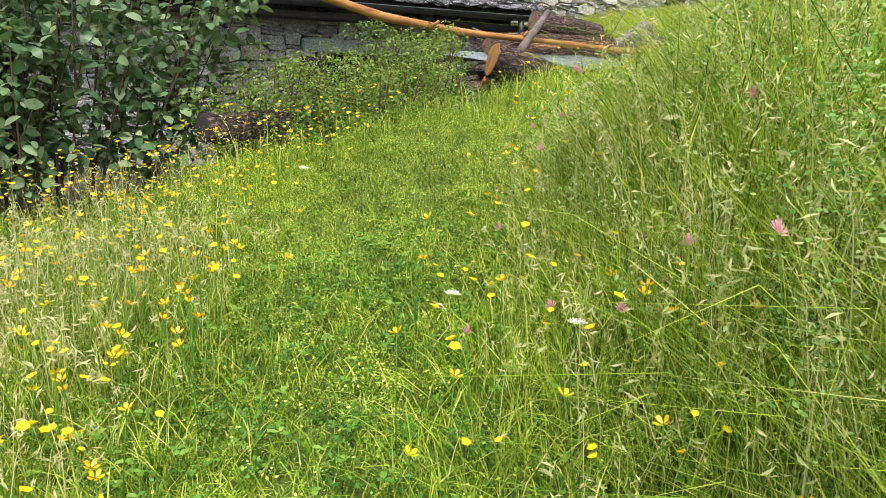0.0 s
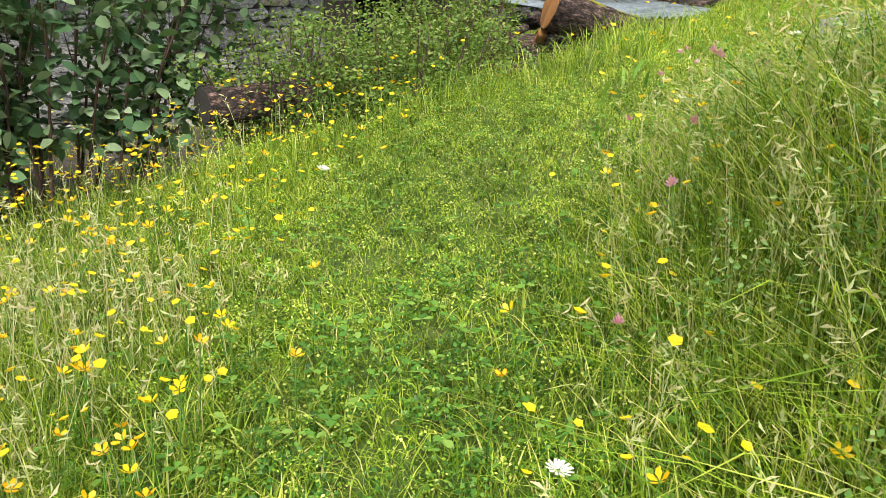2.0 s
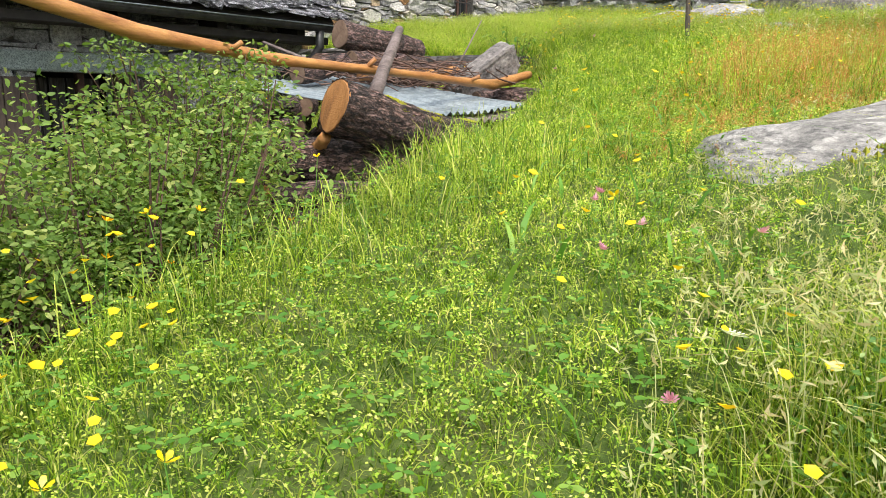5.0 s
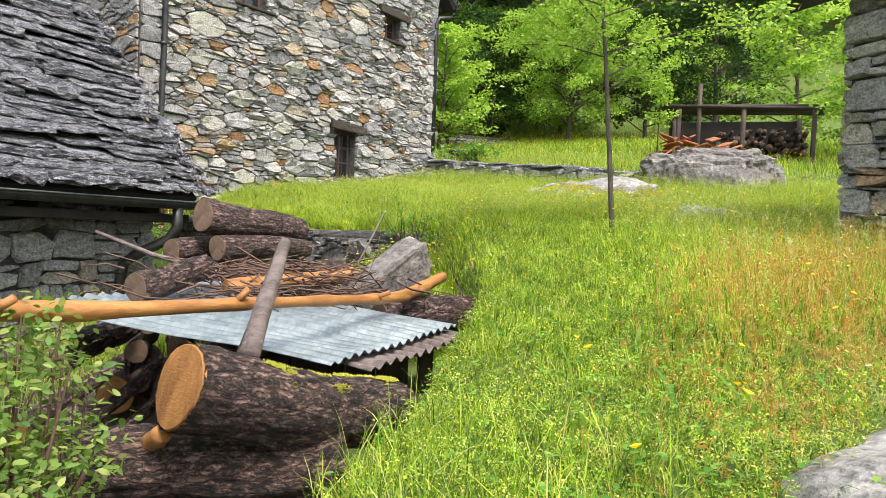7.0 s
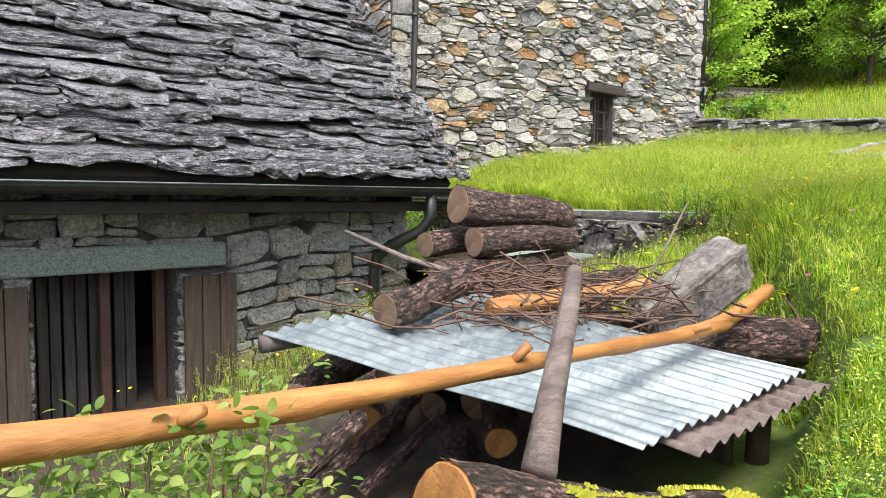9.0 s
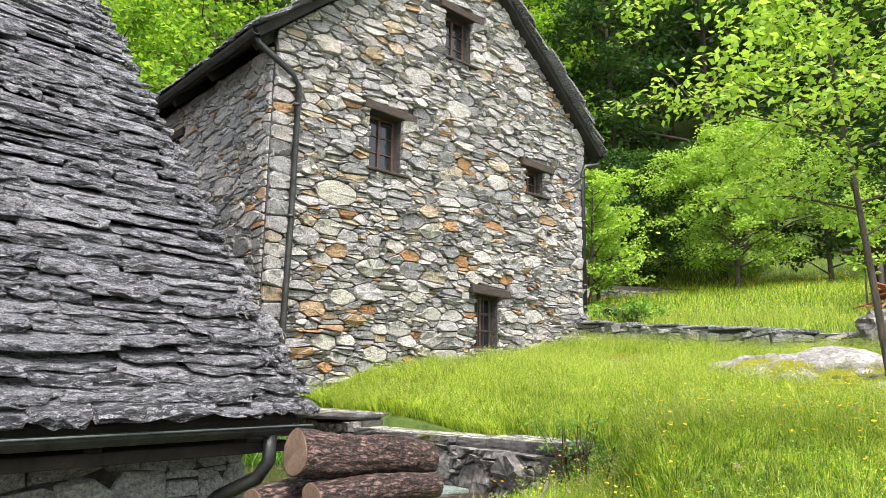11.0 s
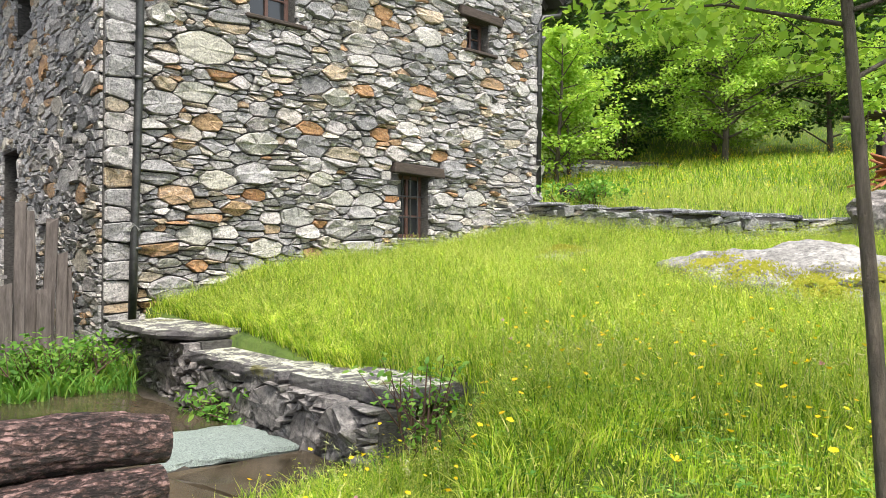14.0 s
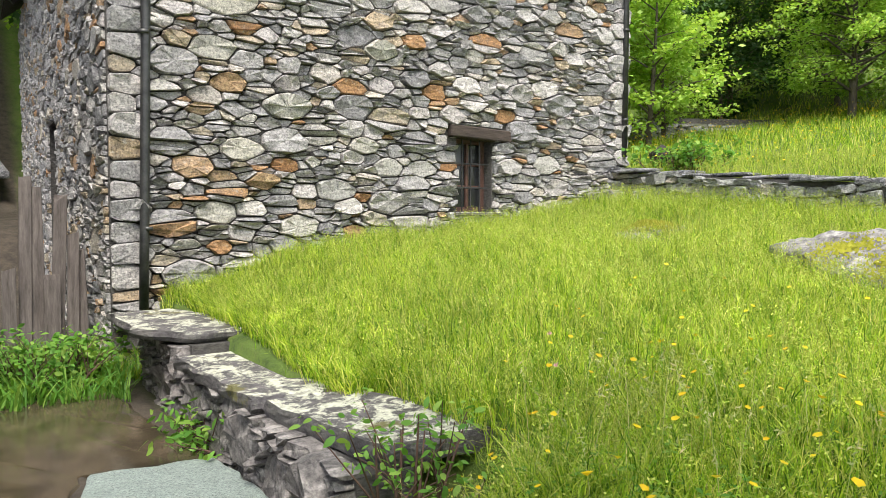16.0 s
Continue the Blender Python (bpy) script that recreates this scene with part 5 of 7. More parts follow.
build_retaining()
irregular_slab("flagstone", [(-1.2, -4.15), (-0.97, -3.33), (-0.25, -3.42), (-0.21, -4.26)], 1.12, 1.18, M_PALE, "pale grey-green flagstone step in the yard", "flagstone", "flagstones")
irregular_slab("flagstone", [(-1.2, -4.24), (-0.24, -4.34), (-0.2, -4.95), (-0.98, -5.02)], 1.06, 1.16, M_WET, "wet dark flagstone beside the pale step", "flagstone", "flagstones")
irregular_slab("flagstone", [(-2.3, -5.2), (-2.3, -1.2), (-0.5, -1.2), (-0.3, -3.38), (-1.0, -3.3), (-1.24, -4.2), (-1.0, -5.0)], 1.06, 1.165, M_WET, "wet dark brown flagstone in the yard", "flagstone", "flagstones")
irregular_slab("flagstone", [(-1.0, -6.3), (-1.2, -5.45), (-0.5, -5.4), (-0.1, -5.6), (-0.2, -6.0)], 1.17, 1.215, M_SLAB, "dark flagstone at the grass edge", "flagstone", "flagstones")
irregular_slab("flagstone", [(-2.0, -6.35), (-2.1, -5.7), (-1.3, -5.5), (-1.15, -6.2)], 1.10, 1.17, M_SLAB, "grey flagstone beside the log stack", "flagstone", "flagstones")
irregular_slab("flagstone", [(-5.9, -9.0), (-5.6, -8.5), (-4.6, -8.55), (-4.5, -8.85), (-5.2, -9.1)], 0.34, 0.42, M_SLAB, "flat grey stone under the log pile", "flagstone", "flagstones")


def build_terrace():
    rng = random.Random(41)
    for name, a, b, lab in (("terrace_wall", (7.0, -0.05), (6.45, -4.3), "low dry stone terrace wall with flat cap stones"), ("terrace_wall", (6.45, -4.3), (7.4, -6.0), "low dry stone terrace wall end in the grass")):
        a, b = Vector((*a, 0)), Vector((*b, 0))
        L = (b - a).length
        ang = math.degrees(math.atan2(b.y - a.y, b.x - a.x))
        za, zb = 3.42, 3.08
        if a.x < 6.6:
            za, zb = 3.08, 2.95
        sh = Matrix.Translation(a) @ pose(0, 0, 0, 0, 0, ang)
        w = thing(name, sh, lab, "wall", "terrace walls", "structure")
        part("core", from_bm("core", pierced([(0, za - 1.0), (L, zb - 1.0), (L, zb - 0.05), (0, za - 0.05)], [], 0.35), M_MORTAR), w)
        st = rubble(0, L, zb - 0.8, za - 0.06, [], rng, 0.05, 0.16, 0.004, lambda u: za - 0.05 + (zb - za) * u / L)
        lay_stones(w, st, lambda u, v: True, rng, M_GREY, M_GREY_I, limit=120, depth=(0.03, 0.08))
        u = 0.0
        while u < L:
            wd = rng.uniform(0.18, 0.75)
            z = rng.uniform(-0.025, 0.025) + za + (zb - za) * u / L
            box_part("cap_stone", (u, min(u + wd - 0.005, L + 0.1), -0.08 + rng.uniform(-0.07, 0.07), 0.38, z - 0.07, z - 0.02 + rng.uniform(-0.02, 0.03)), M_SLATE, w, "", pose(0, 0, 0, rng.uniform(-1.5, 1.5), rng.uniform(-0.5, 0.5), 0), 0.016)
            u += wd
    far = thing("far_wall", pose(13.0, 4.0, 0, 0, 0, -38), "old mossy dry stone wall at the wood's edge", "wall", "terrace walls", "structure")
    part("core", from_bm("core", pierced([(-6, 3.5), (9, 3.3), (9, 4.9), (-6, 5.3)], [], 0.4), M_MORTAR), far)
    st = rubble(-6, 9, 3.6, 5.2, [], rng, 0.08, 0.2, 0.004, lambda u: 5.2 - 0.027 * (u + 6))
    lay_stones(far, st, lambda u, v: False, rng, M_GREY, M_GREY_I, depth=(0.03, 0.08))


build_terrace()


def build_planks():
    p = thing("plank_stack", pose(-0.8, 0.62, 1.14), "old grey boards leaning against the house corner", "planks")
    rng = random.Random(3)
    for i, (x, h, w, y) in enumerate(((-0.38, 0.95, 0.13, -0.1), (-0.24, 1.9, 0.12, 0.0), (-0.10, 1.78, 0.14, 0.03), (0.05, 1.7, 0.13, 0.0), (0.2, 1.3, 0.12, -0.04), (0.32, 1.1, 0.10, 0.02), (0.0, 0.85, 0.16, -0.09))):
        bm = bmesh.new()
        box(bm, x - w / 2, x + w / 2, y - 0.016, y + 0.016, 0, h, bevel=0.006)
        for v in bm.verts:
            if v.co.z > h * 0.9:
                v.co.z += rng.uniform(-0.07, 0.09)
        part("board", from_bm("board", bm, M_PLANK), p, "", pose(0, 0, 0, -4 + rng.uniform(-2, 2), rng.uniform(-2, 3), rng.uniform(-4, 4)))


build_planks()


# ---- meadow plants ----
LANE = np.array([(-8.06, -14.4), (-7.83, -13.8), (-7.8, -12.8), (-7.2, -11.6), (-6.4, -10.6), (-6.07, -9.98), (-5.4, -9.42), (-4.6, -9.07), (-3.6, -8.86), (-2.8, -8.7), (-1.54, -7.87), (-0.6, -7.2)])


def lane_distance(x, y):
    best = np.full(x.shape, 1e9)
    for a, b in zip(LANE, LANE[1:]):
        d = b - a
        t = np.clip(((x - a[0]) * d[0] + (y - a[1]) * d[1]) / (d @ d), 0, 1)
        best = np.minimum(best, np.hypot(x - a[0] - t * d[0], y - a[1] - t * d[1]))
    return best


BOULDERS = [(-3.45, -11.12, 1.12, 0.72, -20), (4.2, -5.75, 1.1, 0.62, 60), (7.6, -6.55, 0.9, 1.0, 20), (5.0, -2.55, 0.4, 0.22, 15), (1.9, -8.2, 0.42, 0.22, -10)]


def rs_free(x, y):
    return np.modf(np.abs(np.sin(x * 91.7 + y * 47.3)) * 437.5)[0]


def growable(x, y, margin=0.0):
    ok = ~((x > HX0 - 0.12) & (x < HX1 + 0.1) & (y > -0.1) & (y < 11.6))
    sx, sy = x + 2.25, y + 4.46
    u, v = sx * 0.9903 + sy * 0.1392, -sx * 0.1392 + sy * 0.9903
    ok &= ~((u > -10) & (u < 0.1) & (v > 0.35) & (v < 9.5))
    for bx, by, ra, rb, ang in BOULDERS:
        c, s = math.cos(radians(ang)), math.sin(radians(ang))
        ok &= ((((x - bx) * c + (y - by) * s) / (ra + margin)) ** 2 + ((-(x - bx) * s + (y - by) * c) / (rb + margin)) ** 2) > 1
    ok &= ~((x > -2.4) & (x < -0.3) & (y > -5.5) & (y < -0.9) )
    ok &= ~((x > -0.5) & (x < 0.25 + 0.25 * (y < -4.0)) & (y > -5.15) & (y < -0.6))
    ok &= ~((x > -5.3) & (x < -2.6) & (y > -8.3) & (y < -5.6))
    ok &= ~((x > -9) & (x < -5.1) & (y > -8.1) & (rs_free(x, y) > 0.25))
    ok &= ~((x > -5.25) & (x < -4.2) & (y > -8.75) & (y < -7.6))
    q = (x - 0.6) * -0.5 + (y + 9.7) * -0.87, (x - 0.6) * 0.87 + (y + 9.7) * -0.5
    ok &= ~((q[0] > -0.05) & (q[1] > -0.1) & (q[0] < 5) & (q[1] < 5))
    return ok


def scatter(rs, n, x0, x1, y0, y1, dens=None, margin=0.0):
    x, y = rs.uniform(x0, x1, n), rs.uniform(y0, y1, n)
    ok = growable(x, y, margin)
    if dens is not None:
        ok &= rs.uniform(0, 1, n) < dens(x, y)
    return x[ok], y[ok]


def tri_mesh(name, verts, tris, mat):
    me = bpy.data.meshes.new(name)
    me.vertices.add(len(verts))
    me.vertices.foreach_set("co", np.ascontiguousarray(verts, dtype=np.float32).ravel())
    me.loops.add(tris.size)
    me.loops.foreach_set("vertex_index", tris.ravel().astype(np.int32))
    me.polygons.add(len(tris))
    me.polygons.foreach_set("loop_start", np.arange(0, tris.size, 3, dtype=np.int32))
    me.update(calc_edges=True)
    me.materials.append(mat)
    return me


def blades(rs, x, y, h, w, bend):
    """Bent tapering blades, each of three triangles; arrays of verts and tris."""
    n = len(x)
    z = meadow(x, y) - 0.015
    a = rs.uniform(0, 2 * np.pi, n)
    lean = bend * rs.uniform(0.2, 1.0, n) * h
    dx, dy = np.cos(a), np.sin(a)
    f = a + np.pi / 2 + rs.uniform(-0.6, 0.6, n)
    wx, wy = np.cos(f) * w / 2, np.sin(f) * w / 2
    v = np.zeros((n, 7, 3))
    for k, (t, s) in enumerate(((0.0, 0.8), (0.4, 1.0), (0.75, 0.7))):
        px, py, pz = x + dx * lean * t ** 2, y + dy * lean * t ** 2, z + h * (t - 0.22 * t ** 2 * (lean / np.maximum(h, 1e-6)))
        v[:, 2 * k, 0], v[:, 2 * k, 1], v[:, 2 * k, 2] = px - wx * s, py - wy * s, pz
        v[:, 2 * k + 1, 0], v[:, 2 * k + 1, 1], v[:, 2 * k + 1, 2] = px + wx * s, py + wy * s, pz
    v[:, 6, 0], v[:, 6, 1], v[:, 6, 2] = x + dx * lean, y + dy * lean, z + h * (1 - 0.22 * lean / np.maximum(h, 1e-6)) - 0.08 * lean
    base = (np.arange(n) * 7)[:, None, None]
    t = np.array([(0, 1, 2), (1, 3, 2), (2, 3, 4), (3, 5, 4), (4, 5, 6)])[None]
    return v.reshape(-1, 3), (base + t).reshape(-1, 3)


def tufts(rs, n, per, x0, x1, y0, y1, dens=None, radius=0.035):
    """Blades in tufts: places, the way each leans from its tuft's middle, and a height factor for the tuft."""
    cx, cy = scatter(rs, n, x0, x1, y0, y1, dens)
    k = np.repeat(np.arange(len(cx)), per)
    a = rs.uniform(0, 2 * np.pi, len(k))
    r = radius * np.abs(rs.normal(0, 1, len(k)))
    return cx[k] + np.cos(a) * r, cy[k] + np.sin(a) * r, a, (rs.uniform(0.4, 1.0, len(cx)) ** 1.3)[k]


def fine_blades(rs, x, y, h, w, bend, a=None):
    """Slender blades of three triangles each."""
    n = len(x)
    z = meadow(x, y) - 0.015
    a = rs.uniform(0, 2 * np.pi, n) if a is None else a
    lean = bend * rs.uniform(0.15, 1.0, n) * h
    f = rs.uniform(0, np.pi, n)
    wx, wy = np.cos(f) * w / 2, np.sin(f) * w / 2
    v = np.zeros((n, 5, 3))
    for k, (t, s) in enumerate(((0.0, 0.9), (0.55, 0.8))):
        px, py, pz = x + np.cos(a) * lean * t ** 2, y + np.sin(a) * lean * t ** 2, z + h * t
        v[:, 2 * k] = np.stack([px - wx * s, py - wy * s, pz], 1)
        v[:, 2 * k + 1] = np.stack([px + wx * s, py + wy * s, pz], 1)
    v[:, 4] = np.stack([x + np.cos(a) * lean, y + np.sin(a) * lean, z + h - 0.3 * lean], 1)
    t = ((np.arange(n) * 5)[:, None, None] + np.array([(0, 1, 2), (1, 3, 2), (2, 3, 4)])[None]).reshape(-1, 3)
    return v.reshape(-1, 3), t


def leaf_cloud(rs, centres, spread_r, count, size, flatten=0.75, droop=0.25, long=1.6, oval=False):
    """Pointed leaves scattered round the twig ends; each leaf folds along its middle."""
    n = count
    c = np.asarray(centres)[rs.randint(0, len(centres), n)]
    off = rs.normal(0, 1, (n, 3))
    off *= (rs.uniform(0, 1, (n, 1)) ** 0.45) / np.maximum(np.linalg.norm(off, axis=1, keepdims=True), 1e-6)
    sr = np.asarray(spread_r)
    p = c + off * sr * np.array([1, 1, flatten])
    d = rs.normal(0, 1, (n, 3)) + off * 1.2
    d[:, 2] = d[:, 2] * 0.5 - droop
    d /= np.linalg.norm(d, axis=1, keepdims=True)
    up = rs.normal(0, 0.55, (n, 3)) + np.array([0, 0, 1.0])
    s = np.cross(d, up)
    s /= np.maximum(np.linalg.norm(s, axis=1, keepdims=True), 1e-6)
    nrm = np.cross(s, d)
    L = (size * rs.uniform(0.6, 1.25, n))[:, None]
    if oval:
        rows = [p]
        for f, g in ((0.22, 0.24), (0.55, 0.30), (0.82, 0.18), (1.0, 0.0), (0.82, -0.18), (0.55, -0.30), (0.22, -0.24)):
            rows.append(p + d * L * long * 0.62 * f + s * L * g + nrm * L * (0.25 * abs(g) - 0.14 * f * f))
        t = ((np.arange(n) * 8)[:, None, None] + np.array([(0, 1, 7), (1, 2, 7), (2, 6, 7), (2, 3, 6), (3, 5, 6), (3, 4, 5)])[None]).reshape(-1, 3)
        return np.stack(rows, 1).reshape(-1, 3), t
    v = np.stack([p, p + d * L * 0.5 * long * 0.6 + s * L * 0.32 + nrm * L * 0.06, p + d * L * long * 0.62, p + d * L * 0.5 * long * 0.6 - s * L * 0.32 + nrm * L * 0.06], 1)
    t = ((np.arange(n) * 4)[:, None, None] + np.array([(0, 1, 2), (0, 2, 3)])[None]).reshape(-1, 3)
    return v.reshape(-1, 3), t


def lushness(x, y):
    """Height of the sward: short on the trodden lane and towards the logs, tall in the bank on the uphill side."""
    d = lane_distance(x, y)
    early = step01((-y - 10.9) / 1.0)
    left = y > np.interp(x, LANE[3:, 0], LANE[3:, 1])
    lower = 0.05 + np.where(left, 0.06, 0.17) * step01((d - np.where(left, 0.3, 0.85)) / 0.8)
    first = 0.13 + 0.10 * step01((d - 0.15) / 0.4)
    right = step01((x + 7.2 - 0.25 * (y + 13)) / 0.8)
    first = first + 0.42 * right * step01((d - 0.35) / 0.5) * (1 + 0.3 * np.sin(4.1 * x + 1) * np.sin(3.3 * y))
    h = lower * (1 - early) + first * early
    h = h * (1 + 0.35 * np.sin(1.7 * x + 0.5) * np.sin(1.3 * y + 1.1))
    rock = np.hypot((x + 3.8) / 1.6, (y + 11.0) / 1.2)
    h = h * (0.22 + 0.78 * step01((rock - 1.0) / 0.6))
    h = h + 0.34 * np.exp(-((x + 5.9) ** 2 + (y + 12.7) ** 2) / 0.7)
    return np.clip(h, 0.04, 1.0)


def kept_low(x, y):
    """1 in the open sward, small on the trodden lane and round the boulder beside it."""
    rock = np.hypot((x + 3.9) / 1.5, (y + 10.9) / 1.05)
    return (0.5 + 0.5 * step01((lane_distance(x, y) - 0.4) / 0.7)) * (0.25 + 0.75 * step01((rock - 1.0) / 0.5))


def build_grass():
    rs = np.random.RandomState(4)
    out = []
    near = lambda x, y: step01((2.9 - lane_distance(x, y)) / 1.6)
    x, y = scatter(rs, 330000, -10.5, 1.5, -16, -4.5, near)
    h = np.minimum(lushness(x, y), np.where(x > -2.2, 0.15, 9)) * rs.uniform(0.45, 1.15, len(x))
    h = h * np.where(y > -11.2, kept_low(x, y), 1.0)
    far = x + rs.normal(0, 0.5, len(x)) > -2.4
    out.append(("ripe_grass", blades(rs, x[far], y[far], h[far], rs.uniform(0.003, 0.007, far.sum()), 1.9), "fine yellow-green grass at the lane's upper end"))
    x, y, h = x[~far], y[~far], h[~far]
    out.append(("meadow_grass", blades(rs, x, y, h, rs.uniform(0.0018, 0.0052, len(x)), 1.35), "long green and yellowish meadow grass beside the lane"))
    x, y = scatter(rs, 620000, -10.0, 1.5, -15, -5.5, lambda x, y: near(x, y) * (0.25 + 0.75 * step01((1.5 - lane_distance(x, y)) / 0.6)))
    out.append(("short_grass", fine_blades(rs, x, y, rs.uniform(0.025, 0.09, len(x)), rs.uniform(0.0025, 0.0065, len(x)), 1.5), "short dense grass and moss on the trodden lane"))
    mid = lambda x, y: step01((lane_distance(x, y) - 1.6) / 1.2) * (1 - 0.5 * step01((lane_distance(x, y) - 5) / 3))
    x, y = scatter(rs, 240000, -12, 9, -17, 0.5, mid)
    h = np.clip(lushness(x, y), 0.12, np.where((x > -1.2) & (y > -8), 0.17, 0.9)) * rs.uniform(0.5, 1.3, len(x)) * kept_low(x, y)
    out.append(("upper_meadow_grass", fine_blades(rs, x, y, h, rs.uniform(0.003, 0.008, len(x)), 1.0), "thick green meadow grass on the slope before the house"))
    x, y = scatter(rs, 90000, 6.5, 24, -12, 10, lambda x, y: 1 - 0.6 * step01((x - 14) / 8))
    out.append(("terrace_grass", fine_blades(rs, x, y, rs.uniform(0.1, 0.34, len(x)), rs.uniform(0.006, 0.016, len(x)), 0.9), "bright yellow-green hay meadow on the upper terrace"))
    x, y = scatter(rs, 34000, 0.24, 3.2, -6.8, -0.1)
    x = np.concatenate([x, rs.uniform(0.30, 0.75, 24000), rs.uniform(-2.2, 0.3, 16000)])
    y = np.concatenate([y, rs.uniform(-4.2, -0.4, 24000), rs.uniform(-7.0, -5.05, 16000)])
    out.append(("wall_top_grass", fine_blades(rs, x, y, rs.uniform(0.08, 0.26, len(x)), rs.uniform(0.004, 0.009, len(x)), 1.25), "soft bright grass behind the retaining wall"))
    x, y, a, k = tufts(rs, 26000, 8, -3.6, 6.6, -10.8, -0.2)
    out.append(("tufted_grass", fine_blades(rs, x, y, (0.07 + 0.24 * k) * rs.uniform(0.6, 1.1, len(x)) * kept_low(x, y), rs.uniform(0.003, 0.007, len(x)), 0.8, a), "tufts of bright yellow-green grass on the slope"))
    x, y, a, k = tufts(rs, 11000, 8, -9.8, -3.4, -15.0, -8.6, lambda x, y: step01((lane_distance(x, y) - 0.1) / 0.4) * step01((2.6 - lane_distance(x, y)) / 1.0))
    out.append(("lane_tufts", fine_blades(rs, x, y, (np.minimum(lushness(x, y) * 1.1, 0.5) * (0.4 + 0.8 * k) + 0.05) * kept_low(x, y), rs.uniform(0.002, 0.005, len(x)), 0.8, a), "tufts of long meadow grass beside the lane"))
    for name, (v, t), lab in out:
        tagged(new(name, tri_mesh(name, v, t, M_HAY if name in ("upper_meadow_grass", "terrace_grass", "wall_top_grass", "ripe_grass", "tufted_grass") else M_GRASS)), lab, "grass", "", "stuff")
    # flowering grass stalks with feathery heads
    for name, mat, n, box4, dens, hh, lab in (
            ("seed_grass", M_SEED, 42000, (-10, 1, -15.5, -5.5), lambda x, y: step01((lane_distance(x, y) - 0.35 - 0.6 * step01((y + 11.2) / 0.8)) / 0.5) * step01((3.2 - lane_distance(x, y)) / 1.5) * np.clip(0.10 + 0.9 * step01((-y - 10.2) / 1.2), 0, 1), (0.35, 0.75), "tall flowering grass stalks with pale feathery heads"),
            ("upper_seed_grass", M_SEED_GREEN, 44000, (-4.5, 8.5, -11.5, -0.3), lambda x, y: step01((lane_distance(x, y) - 0.5) / 0.8), (0.16, 0.36), "fine flowering grass heads over the slope before the house"),
            ("sorrel", M_SORREL, 7000, (-4.6, 0.5, -11.2, -8.9), lambda x, y: np.exp(-(((x + 2.4) / 1.3) ** 2 + ((y + 10.0) / 0.6) ** 2)) * step01((lane_distance(x, y) - 0.4) / 0.4), (0.25, 0.46), "rusty red flowering sorrel stalks in the grass")):
        x, y = scatter(rs, n, *box4, dens)
        m = len(x)
        h = rs.uniform(*hh, m) * kept_low(x, y)
        if name == "seed_grass":
            h = h * (0.55 + 1.0 * lushness(x, y))
        v, t = blades(rs, x, y, h, np.full(m, 0.0028), 0.45)
        tips = v.reshape(-1, 7, 3)[:, 6]
        pre = v.reshape(-1, 7, 3)[:, 4:6].mean(1)
        k = 9
        s = np.linspace(0.1, 1.0, k)[None]
        c = pre[:, None] + (tips - pre)[:, None] * s[..., None] + rs.normal(0, 0.008, (m, k, 3))
        r = rs.uniform(0.004, 0.010, (m, k, 1)) * (1.35 if name == "seed_grass" else 1.0)
        d1, d2 = rs.normal(0, 1, (m, k, 3)), rs.normal(0, 1, (m, k, 3))
        d1 /= np.linalg.norm(d1, axis=2, keepdims=True)
        d2 /= np.linalg.norm(d2, axis=2, keepdims=True)
        q = np.stack([c - d1 * r * 1.6, c + d2 * r * 0.6, c + d1 * r * 1.6], 2).reshape(-1, 3)
        tt = np.arange(len(q)).reshape(-1, 3) + len(v)
        tagged(new(name, tri_mesh(name, np.vstack([v, q]), np.vstack([t, tt]), mat)), lab, "grass", "", "stuff")
    # herb and clover leaves low in the sward
    x, y = scatter(rs, 17000, -9.5, 0.5, -15, -5, lambda x, y: step01((1.7 - lane_distance(x, y)) / 0.9) * (0.35 + 0.65 * (np.sin(3.1 * x) * np.sin(2.7 * y + 1) > -0.1)))
    m = len(x)
    z = meadow(x, y) + rs.uniform(0.02, 0.16, m)
    a0 = rs.uniform(0, 2 * np.pi, m)
    vs, ts, o = [], [], 0
    for k in range(3):
        a = a0 + k * 2.094
        r = rs.uniform(0.007, 0.019, m)
        ux, uy = np.cos(a), np.sin(a)
        tilt = rs.uniform(-0.35, 0.5, m)
        for pts in (((0.0, 0.0), (0.75, -0.62), (1.6, -0.45), (1.75, 0.0), (1.6, 0.45), (0.75, 0.62)),):
            p = np.stack([np.stack([x + (ux * f - uy * g) * r, y + (uy * f + ux * g) * r, z + tilt * f * r * 0.6 + abs(g) * r * 0.25], 1) for f, g in pts], 1)
            vs.append(p.reshape(-1, 3))
            b = (np.arange(m) * 6)[:, None, None] + o
            ts.append((b + np.array([(0, 1, 3), (1, 2, 3), (0, 3, 5), (3, 4, 5)])[None]).reshape(-1, 3))
            o += m * 6
    tagged(new("clover_leaves", tri_mesh("clover_leaves", np.vstack(vs), np.vstack(ts), M_HERB)), "low green clover and herb leaves in the sward", "herbs", "", "stuff")
